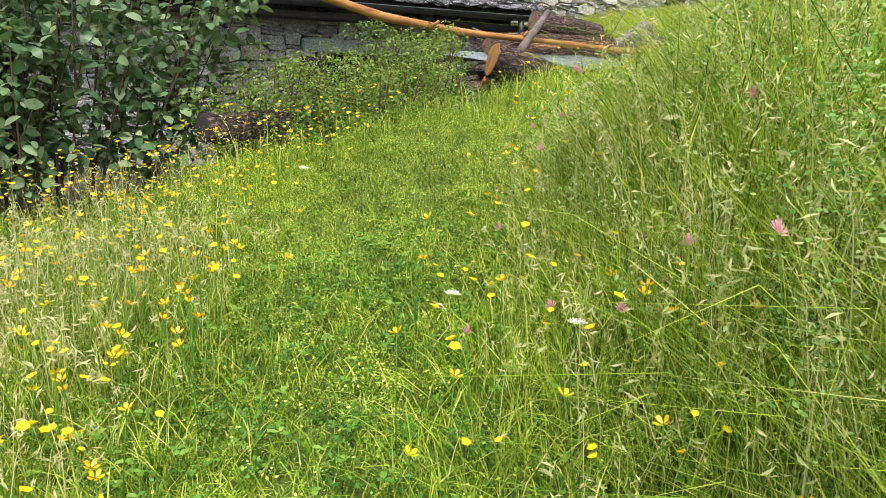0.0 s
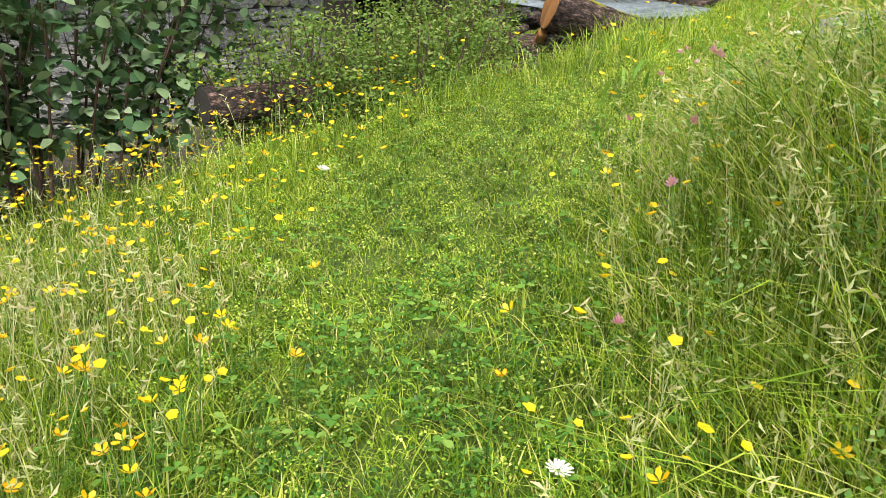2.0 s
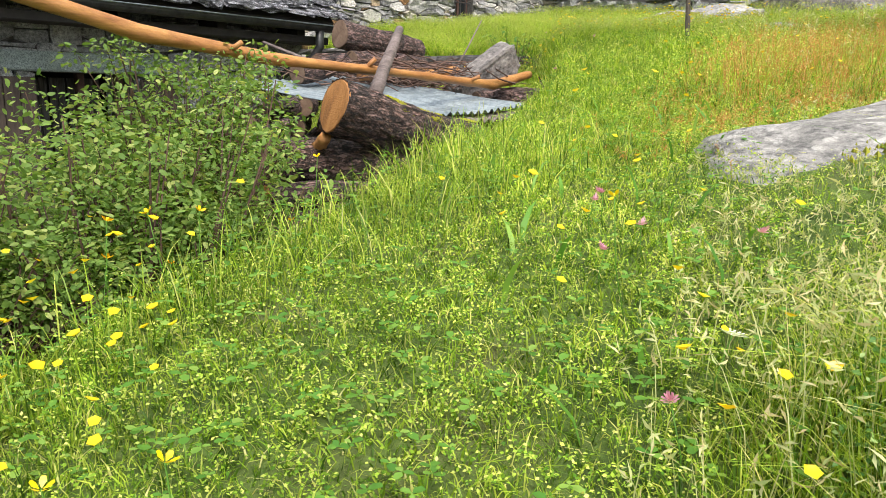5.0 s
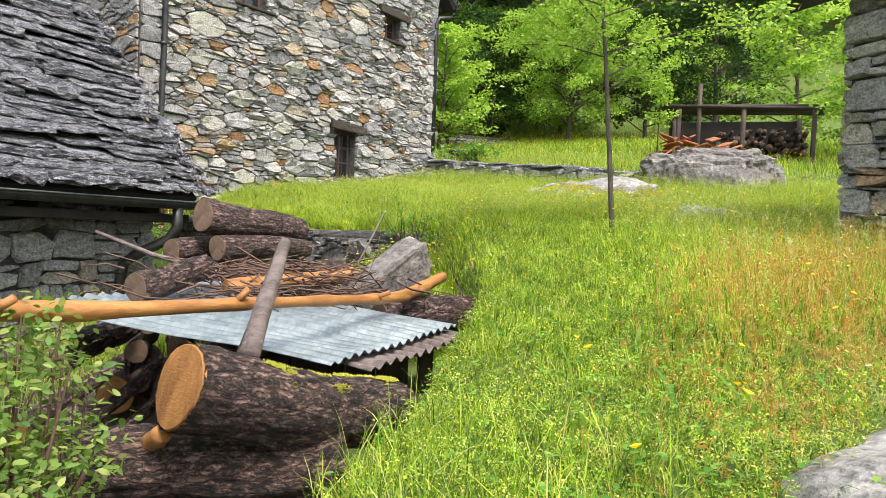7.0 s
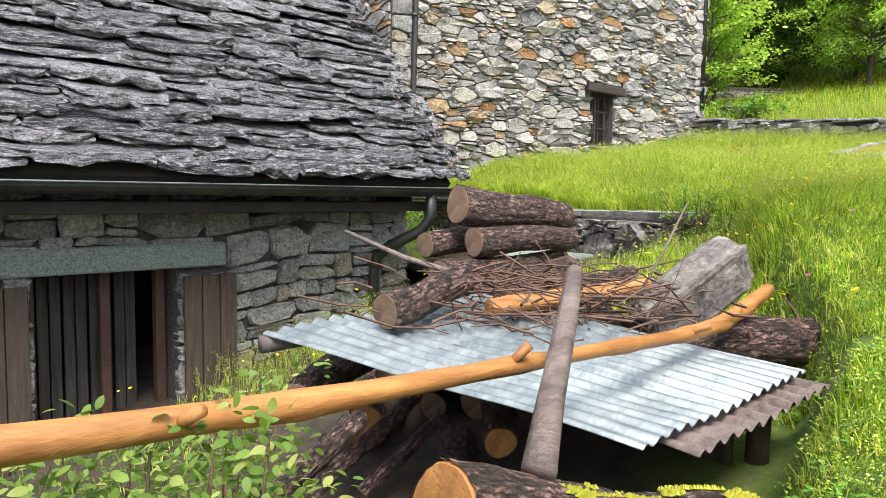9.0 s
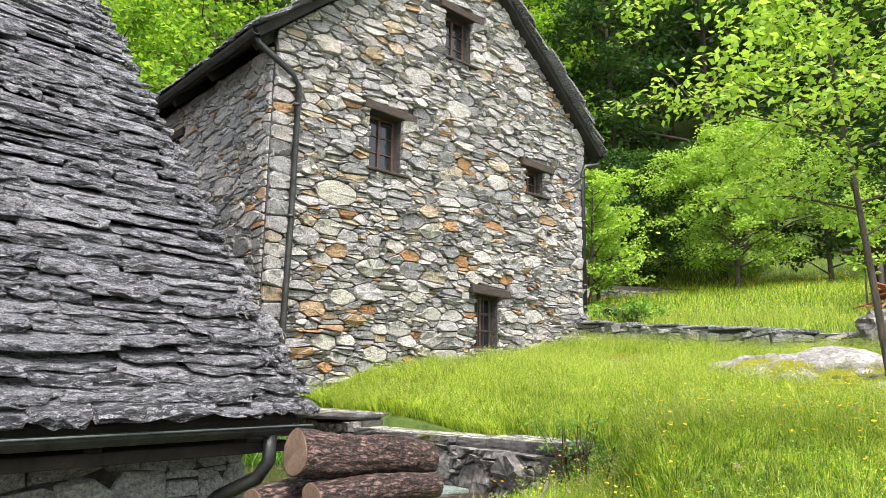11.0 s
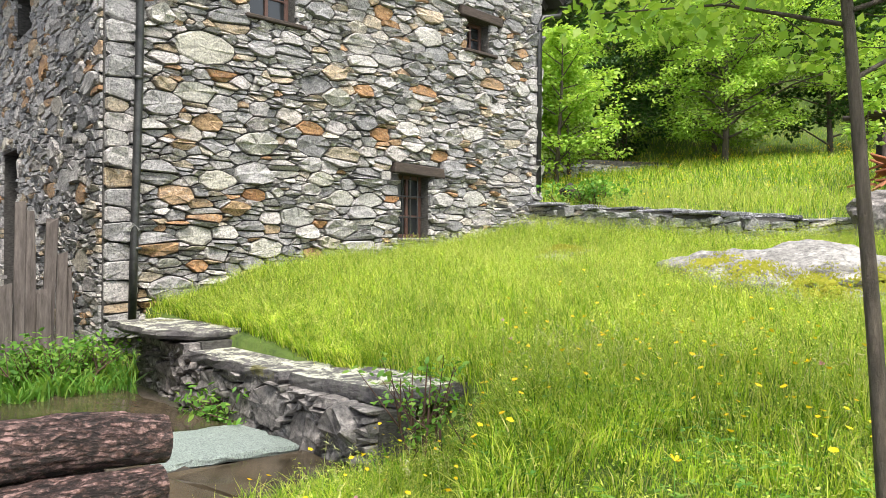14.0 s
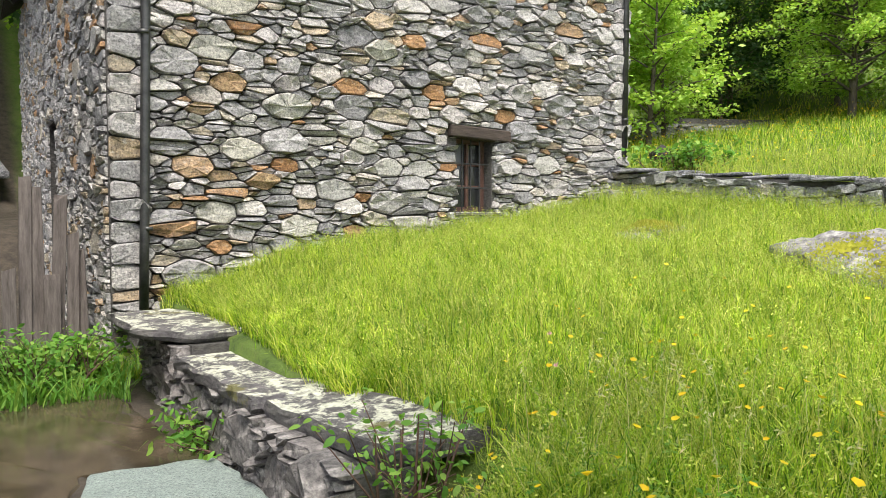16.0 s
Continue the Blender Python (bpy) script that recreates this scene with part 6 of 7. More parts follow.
    # fine flowering herbs that fill the sward
    for name, n, x0, x1, y0, y1, lo, hi, leaves, size, mat, lab in (
            ("slope_herbs", 26000, -3.6, 6.8, -10.8, -0.2, 0.04, 0.28, 120000, 0.015, M_FINE, "fine yellow-green herbs and bedstraw through the slope"),
            ("lane_herbs", 13000, -9.6, -3.2, -15.0, -8.6, 0.03, 0.24, 90000, 0.011, M_FINE, "fine leafy herbs through the grass by the lane"),
            ("low_herbs", 6000, -7.8, -2.0, -11.6, -7.6, 0.01, 0.10, 90000, 0.011, M_FINE, "low mossy herb leaves in the trodden sward"),
            ("clover_patch", 3000, -9.2, -6.2, -15.0, -11.4, 0.02, 0.15, 46000, 0.017, M_CLOVER_SHADOW, "dark green clover and herb leaves low in the meadow, deepened as shadow")):
        x, y = scatter(rs, n, x0, x1, y0, y1, None if name == "slope_herbs" else lambda x, y: step01((2.2 - lane_distance(x, y)) / 1.0))
        stalks = np.stack([x, y, meadow(x, y) + rs.uniform(lo, hi, len(x)) * kept_low(x, y)], 1)
        v, t = leaf_cloud(rs, stalks, 0.035, leaves, size, 0.8, 0.0)
        tagged(new(name, tri_mesh(name, v, t, mat)), lab, "herbs", "", "stuff")
    # dock and plantain leaves
    x, y = scatter(rs, 2000, -9, -3, -15, -8.5, lambda x, y: step01((2.0 - lane_distance(x, y)) / 1.0) * step01((lane_distance(x, y) - 0.25) / 0.3) * 0.35)
    v, t = blades(rs, x, y, rs.uniform(0.08, 0.22, len(x)), rs.uniform(0.012, 0.024, len(x)), 1.1)
    tagged(new("broad_leaves", tri_mesh("broad_leaves", v, t, M_HERB)), "broad upright herb leaves among the grass", "herbs", "", "stuff")
    # broad pale bent blades in the tall bank
    x, y = scatter(rs, 2600, -7.6, -4.6, -14.6, -11.5, lambda x, y: step01((lane_distance(x, y) - 0.7) / 0.4) * step01((x + 7.2 - 0.25 * (y + 13)) / 0.8))
    v, t = blades(rs, x, y, rs.uniform(0.3, 0.75, len(x)), rs.uniform(0.003, 0.008, len(x)), 1.2)
    tagged(new("bank_blades", tri_mesh("bank_blades", v, t, M_GRASS)), "tall arching grass blades in the bank above the lane", "grass", "", "stuff")
    # leafy herbs standing in the bank
    x, y = scatter(rs, 4600, -7.4, -4.4, -14.8, -11.5, lambda x, y: step01((lane_distance(x, y) - 0.5) / 0.4) * step01((x + 7.1 - 0.25 * (y + 13)) / 0.6) * (0.3 + 0.7 * (np.sin(2.9 * x + 2) * np.sin(2.3 * y) > 0)))
    stalks = np.stack([x, y, meadow(x, y) + lushness(x, y) * rs.uniform(0.15, 1.0, len(x))], 1)
    v, t = leaf_cloud(rs, stalks, 0.09, 80000, 0.016, 1.3)
    tagged(new("bank_herbs", tri_mesh("bank_herbs", v, t, M_BANK)), "leafy green herbs among the tall grass of the bank", "herbs", "", "stuff")
    # weeds in the yard
    x, y = scatter(rs, 5000, -2.3, 0.0, -5.3, 1.2)
    x2, y2 = rs.uniform(-1.6, -0.4, 2600), rs.uniform(-1.5, 0.9, 2600)
    x, y = np.concatenate([x, x2]), np.concatenate([y, y2])
    v, t = blades(rs, x, y, rs.uniform(0.08, 0.42, len(x)), rs.uniform(0.008, 0.03, len(x)), 0.9)
    tagged(new("yard_weeds", tri_mesh("yard_weeds", v, t, M_HERB)), "leafy green weeds growing along the house foot", "weeds", "", "stuff")
    # weeds and dry grass on the bank by the logs
    x, y = scatter(rs, 9000, -9.5, -4.2, -10.0, -8.2)
    v, t = blades(rs, x, y, rs.uniform(0.06, 0.3, len(x)), rs.uniform(0.002, 0.005, len(x)), 0.9)
    tagged(new("bank_grass", tri_mesh("bank_grass", v, t, M_GRASS)), "rough grass on the bank below the log pile", "grass", "", "stuff")


build_grass()


def flower_mesh(petals, r, cup, mat, layers=1):
    bm = bmesh.new()
    for q in range(layers):
        for k in range(petals):
            a = 2 * math.pi * k / petals + q * 0.4
            rr, cc = r * (1 - 0.28 * q), cup * (1 + 0.8 * q)
            pts = []
            for f, g, hgt in ((0.12, 0.0, 0.0), (0.65, -0.42, 0.55), (1.0, -0.26, 1.0), (1.0, 0.26, 1.0), (0.65, 0.42, 0.55)):
                w = 2.4 / petals * 1.6
                pts.append(bm.verts.new((rr * (f * math.cos(a) - g * w * math.sin(a)), rr * (f * math.sin(a) + g * w * math.cos(a)), cc * hgt)))
            bm.faces.new(pts)
    return from_bm("petals", bm, mat)


def stem_mesh(h, r=0.0018):
    return tube("stem", [(0, 0, -0.03), (0.012, 0.004, h * 0.5), (0.0, 0, h)], r, M_HERB, 5)


def build_flowers():
    rng = random.Random(15)
    rs = np.random.RandomState(16)
    kinds = {}
    for key, nm, lab, mesh, h in (("b", "buttercup", "yellow buttercup on a thin green stem in the meadow", flower_mesh(5, 0.018, 0.012, M_YELLOW), 0.33),
                                  ("c", "clover_flower", "round pink clover flower in the meadow", flower_mesh(9, 0.017, 0.008, M_PINK, 4), 0.30),
                                  ("d", "white_flower", "white ragged flower head in the tall grass", flower_mesh(12, 0.026, 0.006, M_WHITE, 2), 0.50)):
        ob = thing(nm, pose(0, 0, -50), lab, "flower", nm.replace("_", " ") + "s")
        part("stem", stem_mesh(h), ob)
        part("petals", mesh, ob, "", pose(0, 0, h, 18, 10, 0))
        kinds[key] = ob, h
    spots = []
    left = lambda x, y: step01((1.9 - lane_distance(x, y)) / 0.8) * step01((lane_distance(x, y) - 0.12) / 0.2) * (0.12 + 0.88 * step01((-x - 0.25 * (y + 13) - 6.9) / 0.7))
    x, y = scatter(rs, 1500, -9.6, -5.4, -14.6, -9.3, left)
    spots += [("b", a, b) for a, b in list(zip(x, y))[:290]]
    x, y = scatter(rs, 170, -7.4, -5.2, -14.0, -10.4, lambda x, y: step01((lane_distance(x, y) - 0.3) / 0.2))
    spots += [("c" if i % 3 else "d", a, b) for i, (a, b) in enumerate(list(zip(x, y))[:60])]
    x, y = scatter(rs, 60, -2.0, 1.5, -8.5, -4.6)
    spots += [("c" if i % 2 else "b", a, b) for i, (a, b) in enumerate(list(zip(x, y))[:14])]
    first = {"b": True, "c": True, "d": True}
    for key, px, py in spots:
        ob, h = kinds[key]
        s = rng.uniform(0.75, 1.15) if key == "b" else (float(lushness(np.array([px]), np.array([py]))[0]) * 0.85 + 0.1) / h
        m = pose(px, py, gz(px, py), rng.uniform(-9, 9), rng.uniform(-9, 9), rng.uniform(0, 360)) @ Matrix.Scale(s, 4, (0, 0, 1))
        one = ob
        if first[key]:
            ob.matrix_basis, first[key] = m, False
        else:
            one = copy_thing(ob, m)
            one.matrix_basis = m
        for ch in one.children:
            if ch.name.startswith("petals"):
                ch.matrix_basis = Matrix.Translation((0, 0, h)) @ Matrix.Scale(1 / s, 4, (0, 0, 1)) @ pose(0, 0, 0, 18, 10, 0)
    # uncounted yellow flowers further off
    x, y = scatter(rs, 11000, -9.8, 2.5, -14, -4.5, lambda x, y: np.clip(0.9 * step01((-x - 6.3) / 1.2) + 0.5 * np.exp(-((x + 0.8) ** 2 + (y + 7.0) ** 2) / 2.6) + 0.04 + 0.6 * np.exp(-((x + 6.7) ** 2 + (y + 10.8) ** 2) / 0.9), 0, 1) * step01((lane_distance(x, y) - 0.2) / 0.4))
    x2, y2 = scatter(rs, 2000, 6.8, 20, -10, 5)
    x, y = np.concatenate([x, x2]), np.concatenate([y, y2])
    n = len(x)
    z = meadow(x, y) + np.where(x > 3, rs.uniform(0.25, 0.42, n), rs.uniform(0.2, 0.45, n))
    r = np.where(x > 3, 0.016, 0.013) * rs.uniform(0.7, 1.2, n)
    a = rs.uniform(0, 2 * np.pi, n)
    ring = np.stack([np.stack([x + r * np.cos(a + k * 2 * np.pi / 5), y + r * np.sin(a + k * 2 * np.pi / 5), z + r * (0.5 + 0.4 * np.sin(a * 3 + k))], 1) for k in range(5)] + [np.stack([x, y, z], 1)], 1)
    t = ((np.arange(n) * 6)[:, None, None] + np.array([(5, k, (k + 1) % 5) for k in range(5)])[None]).reshape(-1, 3)
    tagged(new("yellow_flowers", tri_mesh("yellow_flowers", ring.reshape(-1, 3), t, M_YELLOW_I)), "many small yellow flowers scattered through the meadow", "flowers", "", "stuff")


build_flowers()


# ---- trees and shrubs ----
def join_tubes(name, lines, mat, segs=7):
    vs, fs = [], []
    for pts, radii in lines:
        pts = [Vector(p) for p in pts]
        o = len(vs)
        for i, p in enumerate(pts):
            d = (pts[min(i + 1, len(pts) - 1)] - pts[max(i - 1, 0)]).normalized()
            a = d.cross(Vector((0.3, 0.9, 0.2))).normalized()
            b = a.cross(d)
            for k in range(segs):
                q = p + (a * math.cos(2 * math.pi * k / segs) + b * math.sin(2 * math.pi * k / segs)) * radii[i]
                vs.append(tuple(q))
        for i in range(len(pts) - 1):
            for k in range(segs):
                fs.append((o + i * segs + k, o + i * segs + (k + 1) % segs, o + (i + 1) * segs + (k + 1) % segs, o + (i + 1) * segs + k))
    return mesh_of(name, vs, fs, mat, True)


def tree_meshes(seed, H, R, first, limbs, leaves, leaf, clump, mat, trunk_r, lean=(0, 0), up=0.55, long=1.6, flatten=0.4, twigs=5):
    """Trunk with limbs and twigs, and leaves in flat sprays along the twigs with gaps between them."""
    rng = random.Random(seed)
    rs = np.random.RandomState(seed)
    trunk = [Vector((lean[0] * t * H + 0.018 * H * math.sin(3 * t + seed), lean[1] * t * H + 0.018 * H * math.cos(2.3 * t + seed), H * 0.93 * t)) for t in (0, 0.15, 0.3, 0.45, 0.6, 0.75, 0.9, 1.0)]
    trunk = [p - trunk[0] for p in trunk]
    lines = [([trunk[0] - Vector((0, 0, 0.3)), *trunk], [trunk_r * 1.3, trunk_r * 1.15, trunk_r, trunk_r * 0.85, trunk_r * 0.7, trunk_r * 0.55, trunk_r * 0.4, trunk_r * 0.25, trunk_r * 0.1])]
    ends = []
    for i in range(limbs):
        t = first + (0.97 - first) * (i + rng.random()) / limbs
        k = min(int(t * 7), 6)
        p = trunk[k].lerp(trunk[k + 1], t * 7 - k)
        a = i * 2.4 + rng.uniform(-0.5, 0.5)
        reach = R * (1.0 - 0.6 * abs(t - (first + 0.2)) / (1 - first)) * rng.uniform(0.55, 1.15)
        tip = p + Vector((math.cos(a) * reach, math.sin(a) * reach, reach * up * rng.uniform(0.3, 1.2)))
        mid = p.lerp(tip, 0.5) + Vector((rng.uniform(-0.1, 0.1) * reach, rng.uniform(-0.1, 0.1) * reach, 0.08 * reach))
        r = max(trunk_r * (0.45 - 0.25 * t), 0.004)
        lines.append(([p, mid, tip], [r, r * 0.6, r * 0.2]))
        ends += [tuple(mid.lerp(tip, q)) for q in (0.6, 1.0)]
        for _ in range(twigs):
            s = mid.lerp(tip, rng.random()) if rng.random() < 0.75 else p.lerp(mid, rng.uniform(0.5, 1))
            t2 = s + Vector((rng.uniform(-1, 1), rng.uniform(-1, 1), rng.uniform(-0.35, 0.5))) * reach * 0.42
            lines.append(([s, t2], [r * 0.35, r * 0.12]))
            ends += [tuple(t2), tuple(s.lerp(t2, 0.6))]
    ends.append(tuple(trunk[-1]))
    v, t = leaf_cloud(rs, ends, clump, leaves, leaf, flatten, long=long)
    return join_tubes("trunk", lines, M_TRUNK, 5), tri_mesh("crown", v, t, mat)


def tree(name, at, meshes, label, group, turn=0.0, scale=1.0):
    ob = thing(name, pose(*at, 0, 0, turn) @ Matrix.Scale(scale, 4), label, "tree", group)
    part("trunk", meshes[0], ob)
    part("crown", meshes[1], ob)
    return ob


tree("young_tree", (-0.36, -8.0, gz(-0.36, -8.0) - 0.02), tree_meshes(3, 4.8, 1.5, 0.31, 30, 15000, 0.052, 0.16, M_LEAF, 0.024, (0.02, 0.05), 0.34, 1.7, 0.6, 6), "slender young fruit tree with light green leaves", "fruit trees")
tree("fruit_tree", (15.7, 0.6, gz(15.7, 0.6)), tree_meshes(8, 5.0, 3.1, 0.10, 46, 46000, 0.095, 0.30, M_LEAF, 0.09, (0, 0), 0.3, 1.6, 0.6, 7), "bushy light green fruit tree on the upper meadow", "fruit trees")
tree("fruit_tree", (18.5, -3.5, gz(18.5, -3.5)), tree_meshes(9, 5.2, 2.4, 0.12, 26, 12000, 0.12, 0.36, M_LEAF_SHADOW, 0.1), "bushy green tree at the wood's edge", "fruit trees")
tree("sapling", (9.2, -4.9, gz(9.2, -4.9)), tree_meshes(12, 1.9, 0.4, 0.35, 9, 500, 0.11, 0.16, M_LEAF, 0.02), "small bright green sapling by the boulder", "saplings")
tree("sapling", (10.6, -8.6, gz(10.6, -8.6)), tree_meshes(13, 3.8, 0.9, 0.25, 14, 1800, 0.12, 0.3, M_LEAF, 0.035), "tall thin sapling beside the wood shelter", "saplings")
for sx, sy, sc, sd in ((11.0, 2.6, 1.3, 21), (12.4, 3.3, 1.1, 32), (10.2, 4.8, 1.2, 24), (13.2, -8.8, 1.2, 25), (15.5, -6.5, 1.4, 26), (13.6, 4.6, 1.2, 27), (15.0, 3.6, 1.3, 28), (16.6, 4.4, 1.5, 29), (18.2, 2.2, 1.6, 30), (17.6, -1.4, 1.5, 31)):
    # shrubs 28 to 31 take the shadow-darkened leaves as a backdrop
    ms = tree_meshes(sd, 3.2, 1.3, 0.08, 22, 6500, 0.10, 0.26, M_LEAF_SHADOW if 27 < sd < 32 else M_LEAF, 0.05)
    tree("edge_shrub", (sx, sy, gz(sx, sy)), ms, "dense yellow-green shrub at the edge of the wood", "edge shrubs", sd * 40, sc)

# variants 1 and 4 have woodland shadow painted into their leaves
FOREST = [tree_meshes(40 + i, 11.0 + i % 3, 3.9, 0.22, 26, 7500, 0.24, 0.62, (M_LEAF_FAR, M_LEAF_SHADOW, M_LEAF_FAR, M_LEAF_FAR, M_LEAF_SHADOW)[i], 0.17) for i in range(5)]


def build_forest():
    rng = random.Random(88)
    placed = []
    tries = 0
    while len(placed) < 170 and tries < 9000:
        tries += 1
        a, r = rng.triangular(-32, 118, 42), 20 + 52 * rng.random() ** 1.15
        x, y = -3 + r * math.cos(radians(a)), -8 + r * math.sin(radians(a))
        if 0.86 * x + 0.5 * y < 19.0 and -0.25 * x + 0.97 * y < 14.5:
            continue
        if math.hypot(x - 15.7, y - 0.6) < 4.5 or any(math.hypot(x - p, y - q) < 2.7 for p, q in placed):
            continue
        placed.append((x, y))
        # bearings up to 55 draw mostly on the shadow-darkened variants
        k = rng.choice((0, 2, 3, 0, 2, 3, 1) if a > 55 else (1, 4, 1, 0, 4, 2))
        tree("forest_tree", (x, y, gz(x, y) - 0.2), FOREST[k], "tall broadleaved forest tree on the steep wooded slope", "forest trees", rng.uniform(0, 360), rng.uniform(0.75, 1.25))

    # undergrowth that closes the wood's edge, mostly in the shadow-darkened leaves
    for i in range(70):
        a = rng.uniform(-30, 112)
        r = rng.uniform(19, 30)
        x, y = -3 + r * math.cos(radians(a)), -8 + r * math.sin(radians(a))
        if (0.86 * x + 0.5 * y < 18.0 and -0.25 * x + 0.97 * y < 13.0) or math.hypot(x - 15.7, y - 0.6) < 3.0:
            continue
        tree("undergrowth_tree", (x, y, gz(x, y) - 0.9), FOREST[rng.choice((1, 4, 1, 4, 0))], "low undergrowth tree at the wood's edge, green mostly darkened as shadow", "undergrowth", rng.uniform(0, 360), rng.uniform(0.3, 0.45))


build_forest()


def bush(name, centre, spread_r, stems, leaves, leaf, clump, mat, height, label, seed, long=1.6):
    rng, rs = random.Random(seed), np.random.RandomState(seed)
    lines, ends = [], []
    for i in range(stems):
        a, q = rng.uniform(0, 6.28), rng.random() ** 0.5
        b = Vector((math.cos(a) * q * spread_r[0] * 0.5, math.sin(a) * q * spread_r[1] * 0.5, -0.1))
        h = height * rng.uniform(0.6, 1.0)
        tip = Vector((b.x * 2.0 + rng.uniform(-0.12, 0.12), b.y * 2.0 + rng.uniform(-0.12, 0.12), h))
        mid = b.lerp(tip, 0.5) + Vector((rng.uniform(-0.08, 0.08), rng.uniform(-0.08, 0.08), 0.05))
        lines.append(([b, mid, tip], [0.012, 0.008, 0.003]))
        ends += [tuple(b.lerp(mid, 0.7)), tuple(mid), tuple(mid.lerp(tip, 0.5)), tuple(tip)]
        for _ in range(2):
            t2 = mid.lerp(tip, rng.random()) + Vector((rng.uniform(-0.25, 0.25), rng.uniform(-0.25, 0.25), rng.uniform(0, 0.2)))
            lines.append(([mid, t2], [0.005, 0.002]))
            ends.append(tuple(t2))
    ob = thing(name, pose(centre[0], centre[1], gz(*centre)), label, "bush", "bushes")
    tagged(part("branchwork", join_tubes("branchwork", lines, M_TWIG, 6), ob), kind="stuff")
    v, t = leaf_cloud(rs, ends, clump, leaves, leaf, long=long, oval=True)
    tagged(part("foliage", tri_mesh("foliage", v, t, mat), ob), kind="stuff")


bush("broadleaf_bush", (-8.75, -8.75), (1.45, 0.6), 46, 6500, 0.105, 0.2, M_BUSH, 2.1, "dark bush with large glossy oval leaves", 5, 1.5)
bush("broadleaf_bush", (-9.9, -8.8), (0.9, 0.6), 24, 3200, 0.10, 0.2, M_BUSH, 2.1, "dark bush with large leaves against the stone wall", 6, 1.5)
bush("elder_shrub", (-6.35, -8.75), (0.8, 0.5), 66, 21000, 0.027, 0.15, M_SHRUB, 1.25, "tall leafy shrub with yellow-green leaves and thin stems", 7, 1.9)
bush("elder_shrub", (-5.62, -8.12), (0.5, 0.4), 46, 9000, 0.030, 0.11, M_SHRUB, 1.3, "leafy shrub with light sprigs before the log pile", 8, 1.9)
bush("elder_shrub", (-7.1, -8.95), (0.6, 0.4), 36, 11000, 0.026, 0.14, M_SHRUB, 1.15, "leafy shrub with thin stems on the bank", 9, 1.9)
bush("elder_shrub", (-5.85, -8.75), (0.4, 0.35), 30, 4000, 0.036, 0.13, M_SHRUB, 0.75, "low leafy shrub on the bank below the logs", 19, 1.9)
bush("elder_shrub", (-5.45, -7.35), (0.5, 0.4), 34, 5000, 0.036, 0.12, M_SHRUB, 0.8, "low leafy shrub by the wood store", 20, 1.9)
bush("bramble", (-5.15, -13.1), (0.8, 0.5), 20, 500, 0.05, 0.16, M_HERB, 1.3, "bare thorny branches over the tall grass", 10, 1.6)
bush("yard_fern", (-0.22, -3.0), (0.08, 0.5), 12, 420, 0.05, 0.09, M_HERB, 0.22, "small green ferns at the foot of the retaining wall", 11, 2.4)
bush("yard_nettle", (-1.0, -0.95), (0.6, 0.4), 26, 1300, 0.06, 0.12, M_HERB, 0.5, "leafy green weeds at the house foot", 12, 1.7)
bush("tall_weed", (0.05, -5.4), (0.22, 0.22), 9, 420, 0.04, 0.08, M_HERB, 0.75, "tall thin weed in front of the cap slab", 14, 2.0)
bush("terrace_herb", (7.3, -1.1), (0.5, 0.9), 24, 1000, 0.09, 0.13, M_HERB, 0.4, "bright green leafy herbs on the terrace wall", 15, 1.5)


# ---- far shelter, neighbouring houses ----
def build_shelter():
    base = pose(10.0, -4.75, gz(10.5, -6.0), 0, 0, -68)
    s = thing("wood_shelter", base, "weathered open wood shelter with a pole roof on the slope", "shelter")
    for x, y in ((0.3, 0.1), (1.7, 0.0), (3.2, 0.1), (0.3, 1.6), (3.2, 1.6)):
        part("post", tube("post", [(x, y, -0.5), (x + 0.04, y, 1.25)], 0.055, M_DARKWOOD, 8), s)
    rng = random.Random(2)
    for i in range(11):
        y = -0.25 + i * 0.2
        part("roof_pole", tube("roof_pole", [(-0.25 + rng.uniform(-0.15, 0.15), y, 1.27 + 0.02 * i), (3.7 + rng.uniform(-0.2, 0.2), y, 1.22 + 0.02 * i + rng.uniform(-0.07, 0.07))], rng.uniform(0.03, 0.055), M_BEAM, 8), s)
    part("mast", tube("mast", [(0.75, 0.0, -0.5), (0.78, 0.0, 1.8)], 0.05, M_DARKWOOD, 8), s)
    # near-black panel added to paint the darkness behind the log stack
    box_part("back", (0.2, 3.3, 1.7, 1.76, -0.4, 1.2), M_SOFFIT, s)
    for r in range(6):
        for c in range(14):
            x, z = 1.3 + c * 0.14 + rng.uniform(-0.06, 0.06), 0.0 + r * 0.15 + rng.uniform(-0.05, 0.05)
            part("split_log", tube("split_log", [(x, 0.5 + rng.uniform(-0.3, 0.1), z), (x + rng.uniform(-0.12, 0.12), 1.2, z + rng.uniform(-0.08, 0.08))], rng.uniform(0.03, 0.09), (M_BARK_RED, M_BARK, M_CUT_DULL)[(r * 5 + c) % 3], 7), s)
    pile = thing("tile_heap", pose(9.1, -5.1, gz(9.1, -5.1) + 0.15, 0, 0, -60), "heap of rusty red clay tiles behind the boulder", "tiles")
    for i in range(26):
        bm = bmesh.new()
        box(bm, -0.2, 0.2, -0.1, 0.1, -0.015, 0.015, bevel=0.005)
        part("tile", from_bm("tile", bm, M_RUST), pile, "", pose(rng.uniform(-0.2, 1.5), rng.uniform(-0.3, 0.3), rng.uniform(0, 0.4), rng.uniform(-35, 35), rng.uniform(-35, 35), rng.uniform(0, 180)))


build_shelter()


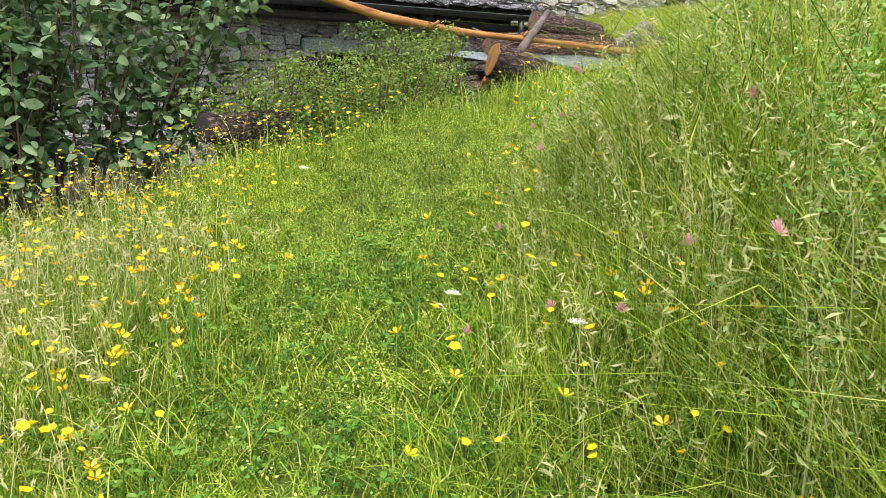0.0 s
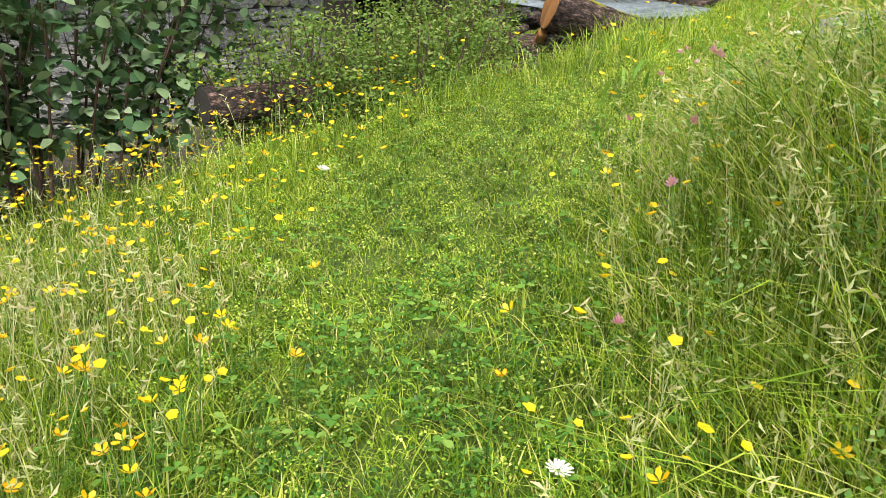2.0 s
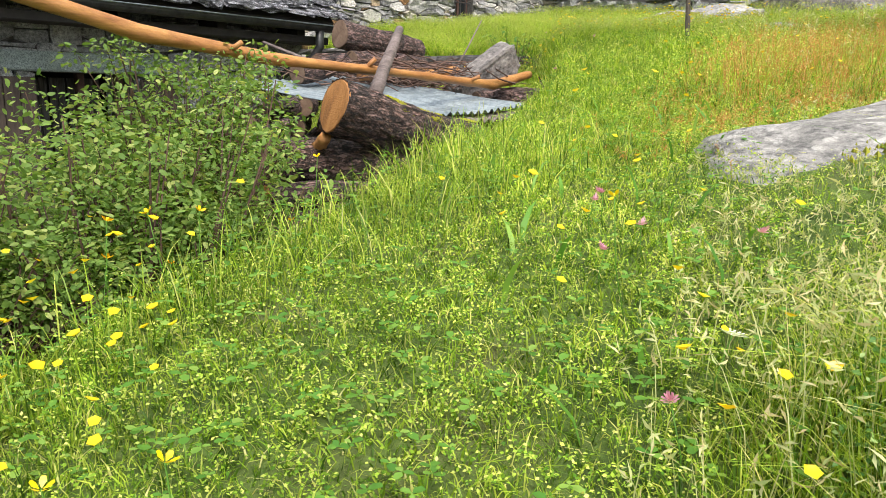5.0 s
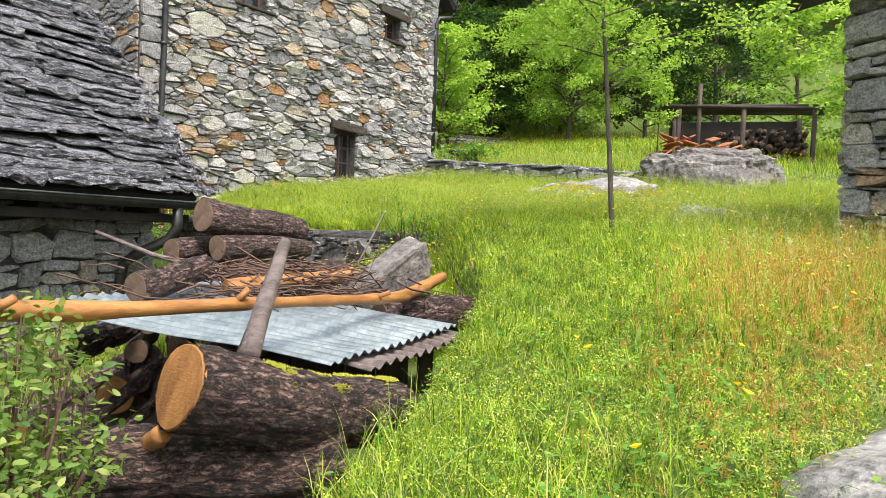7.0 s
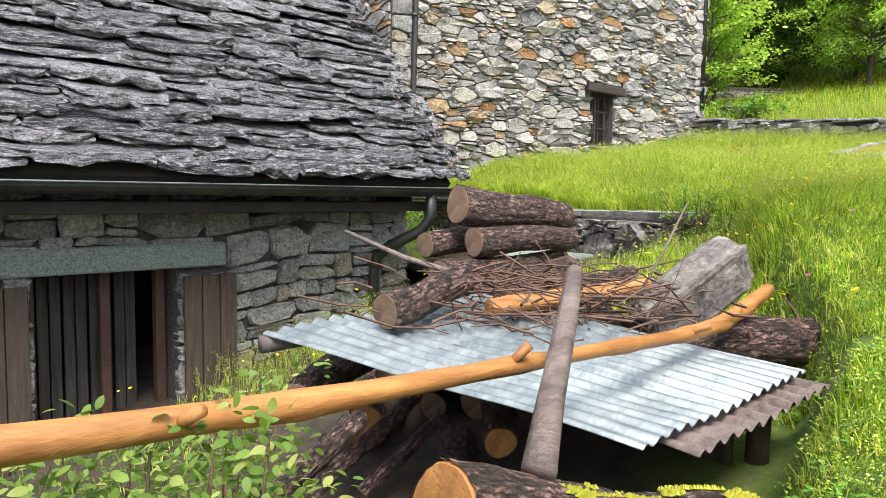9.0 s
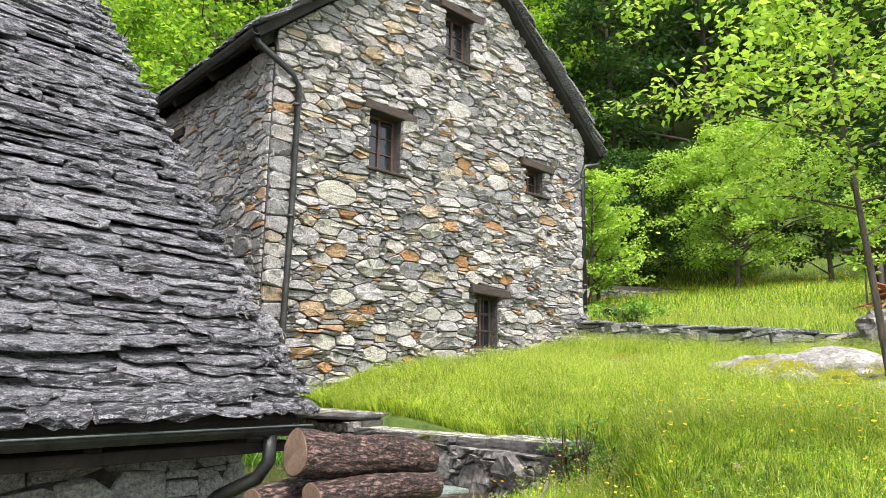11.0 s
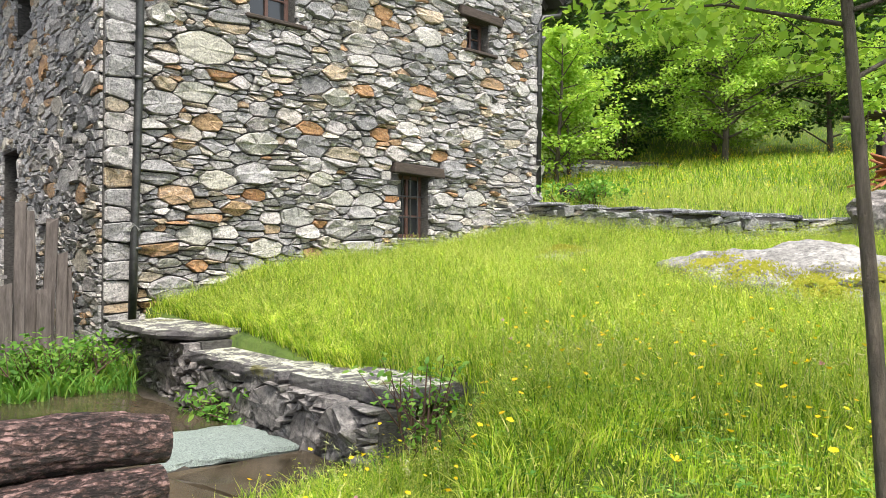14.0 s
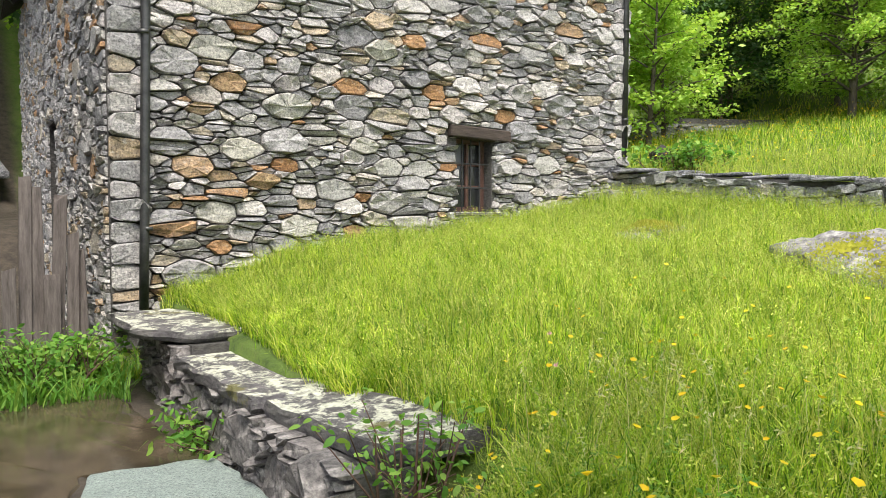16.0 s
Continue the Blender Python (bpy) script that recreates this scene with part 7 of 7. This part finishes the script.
def build_neighbour():
    rng = random.Random(51)
    for nm, org, ang in (("wall_neighbour", (0.6, -9.7), -120), ("wall_neighbour_end", (0.6 + 0.87 * 4.5, -9.7 - 0.5 * 4.5), 150)):
        m = pose(org[0], org[1], 0, 0, 0, ang)
        w = thing(nm, m, "grey dry stone wall of the neighbouring house", "wall", "", "structure")
        a, b = (0.0, 4.5)
        part("core", from_bm("core", pierced(rect(a + 0.03, b - 0.03, 0.6, 3.75), [], 0.45), M_MORTAR), w)
        st = rubble(a, b, 1.0, 3.75, [], rng, 0.06, 0.28)
        lay_stones(w, st, lambda u, v: u < 2.0 and nm == "wall_neighbour", rng, M_STONE, M_STONE_I, limit=120)
    r = thing("roof_neighbour", pose(0.6, -9.7, 0, 0, 0, -120), "slab roof edge of the neighbouring house", "roof", "", "structure")
    ang = 32
    mm = pose(-0.35, -0.4, 3.72, ang, 0, 0)
    bm = bmesh.new()
    box(bm, 0.0, 5.2, 0.05, 3.2, -0.06, 0.04)
    part("boarding", from_bm("boarding", bm, M_SOFFIT), r, "", mm)
    lay_slabs(r, mm, 0.0, 5.2, 3.2, 0.24, lambda u, y: u < 2, rng, 60, (0.3, 0.7), (0.04, 0.07))
    o = thing("outbuilding", pose(-3.4, 15.5, 2.2, 0, 0, 5), "low outbuilding with a dark slab roof beyond the house", "building")
    box_part("wall", (-3, 2.6, 0, 3, -1.5, 1.6), M_GREY, o)
    box_part("roof", (-3.3, 2.9, -0.4, 3.4, 1.604, 1.8), M_SLATE, o, "", pose(0, 0, 0, 14, 0, 0), 0.03)


build_neighbour()


# ---- small things by the house ----
def build_small():
    bm = bmesh.new()
    prof = [(0.0, 0.0), (0.14, 0.0), (0.17, 0.22), (0.18, 0.22), (0.15, -0.01), (0.0, -0.012)]
    segs = 20
    rings = [[bm.verts.new((r * math.cos(2 * math.pi * k / segs), r * math.sin(2 * math.pi * k / segs), z)) for k in range(segs)] for r, z in prof[1:5]]
    for r0, r1 in zip(rings, rings[1:]):
        for k in range(segs):
            bm.faces.new((r0[k], r0[(k + 1) % segs], r1[(k + 1) % segs], r1[k]))
    bm.faces.new(rings[0])
    bm.faces.new(rings[-1][::-1])
    tub = thing("tub", pose(7.5, -0.45, gz(7.6, -0.45) + 0.16, 62, 0, 60), "black plastic tub tipped on its side by the wall", "tub")
    part("bowl", from_bm("bowl", bm, M_SOFFIT, True), tub)
    for i, (x, y, s) in enumerate(((6.55, -0.45, 0.2), (6.8, -0.75, 0.17), (6.35, -0.3, 0.14))):
        rock("wall_stone", (x, y, gz(x, y) + 0.06), (s, s * 0.7, s * 0.6), (0, 0, 40 * i), M_BOULDER, "loose grey stone lying at the house foot", 20 + i, 0.2, 3, 0.0, 0.5)


build_small()
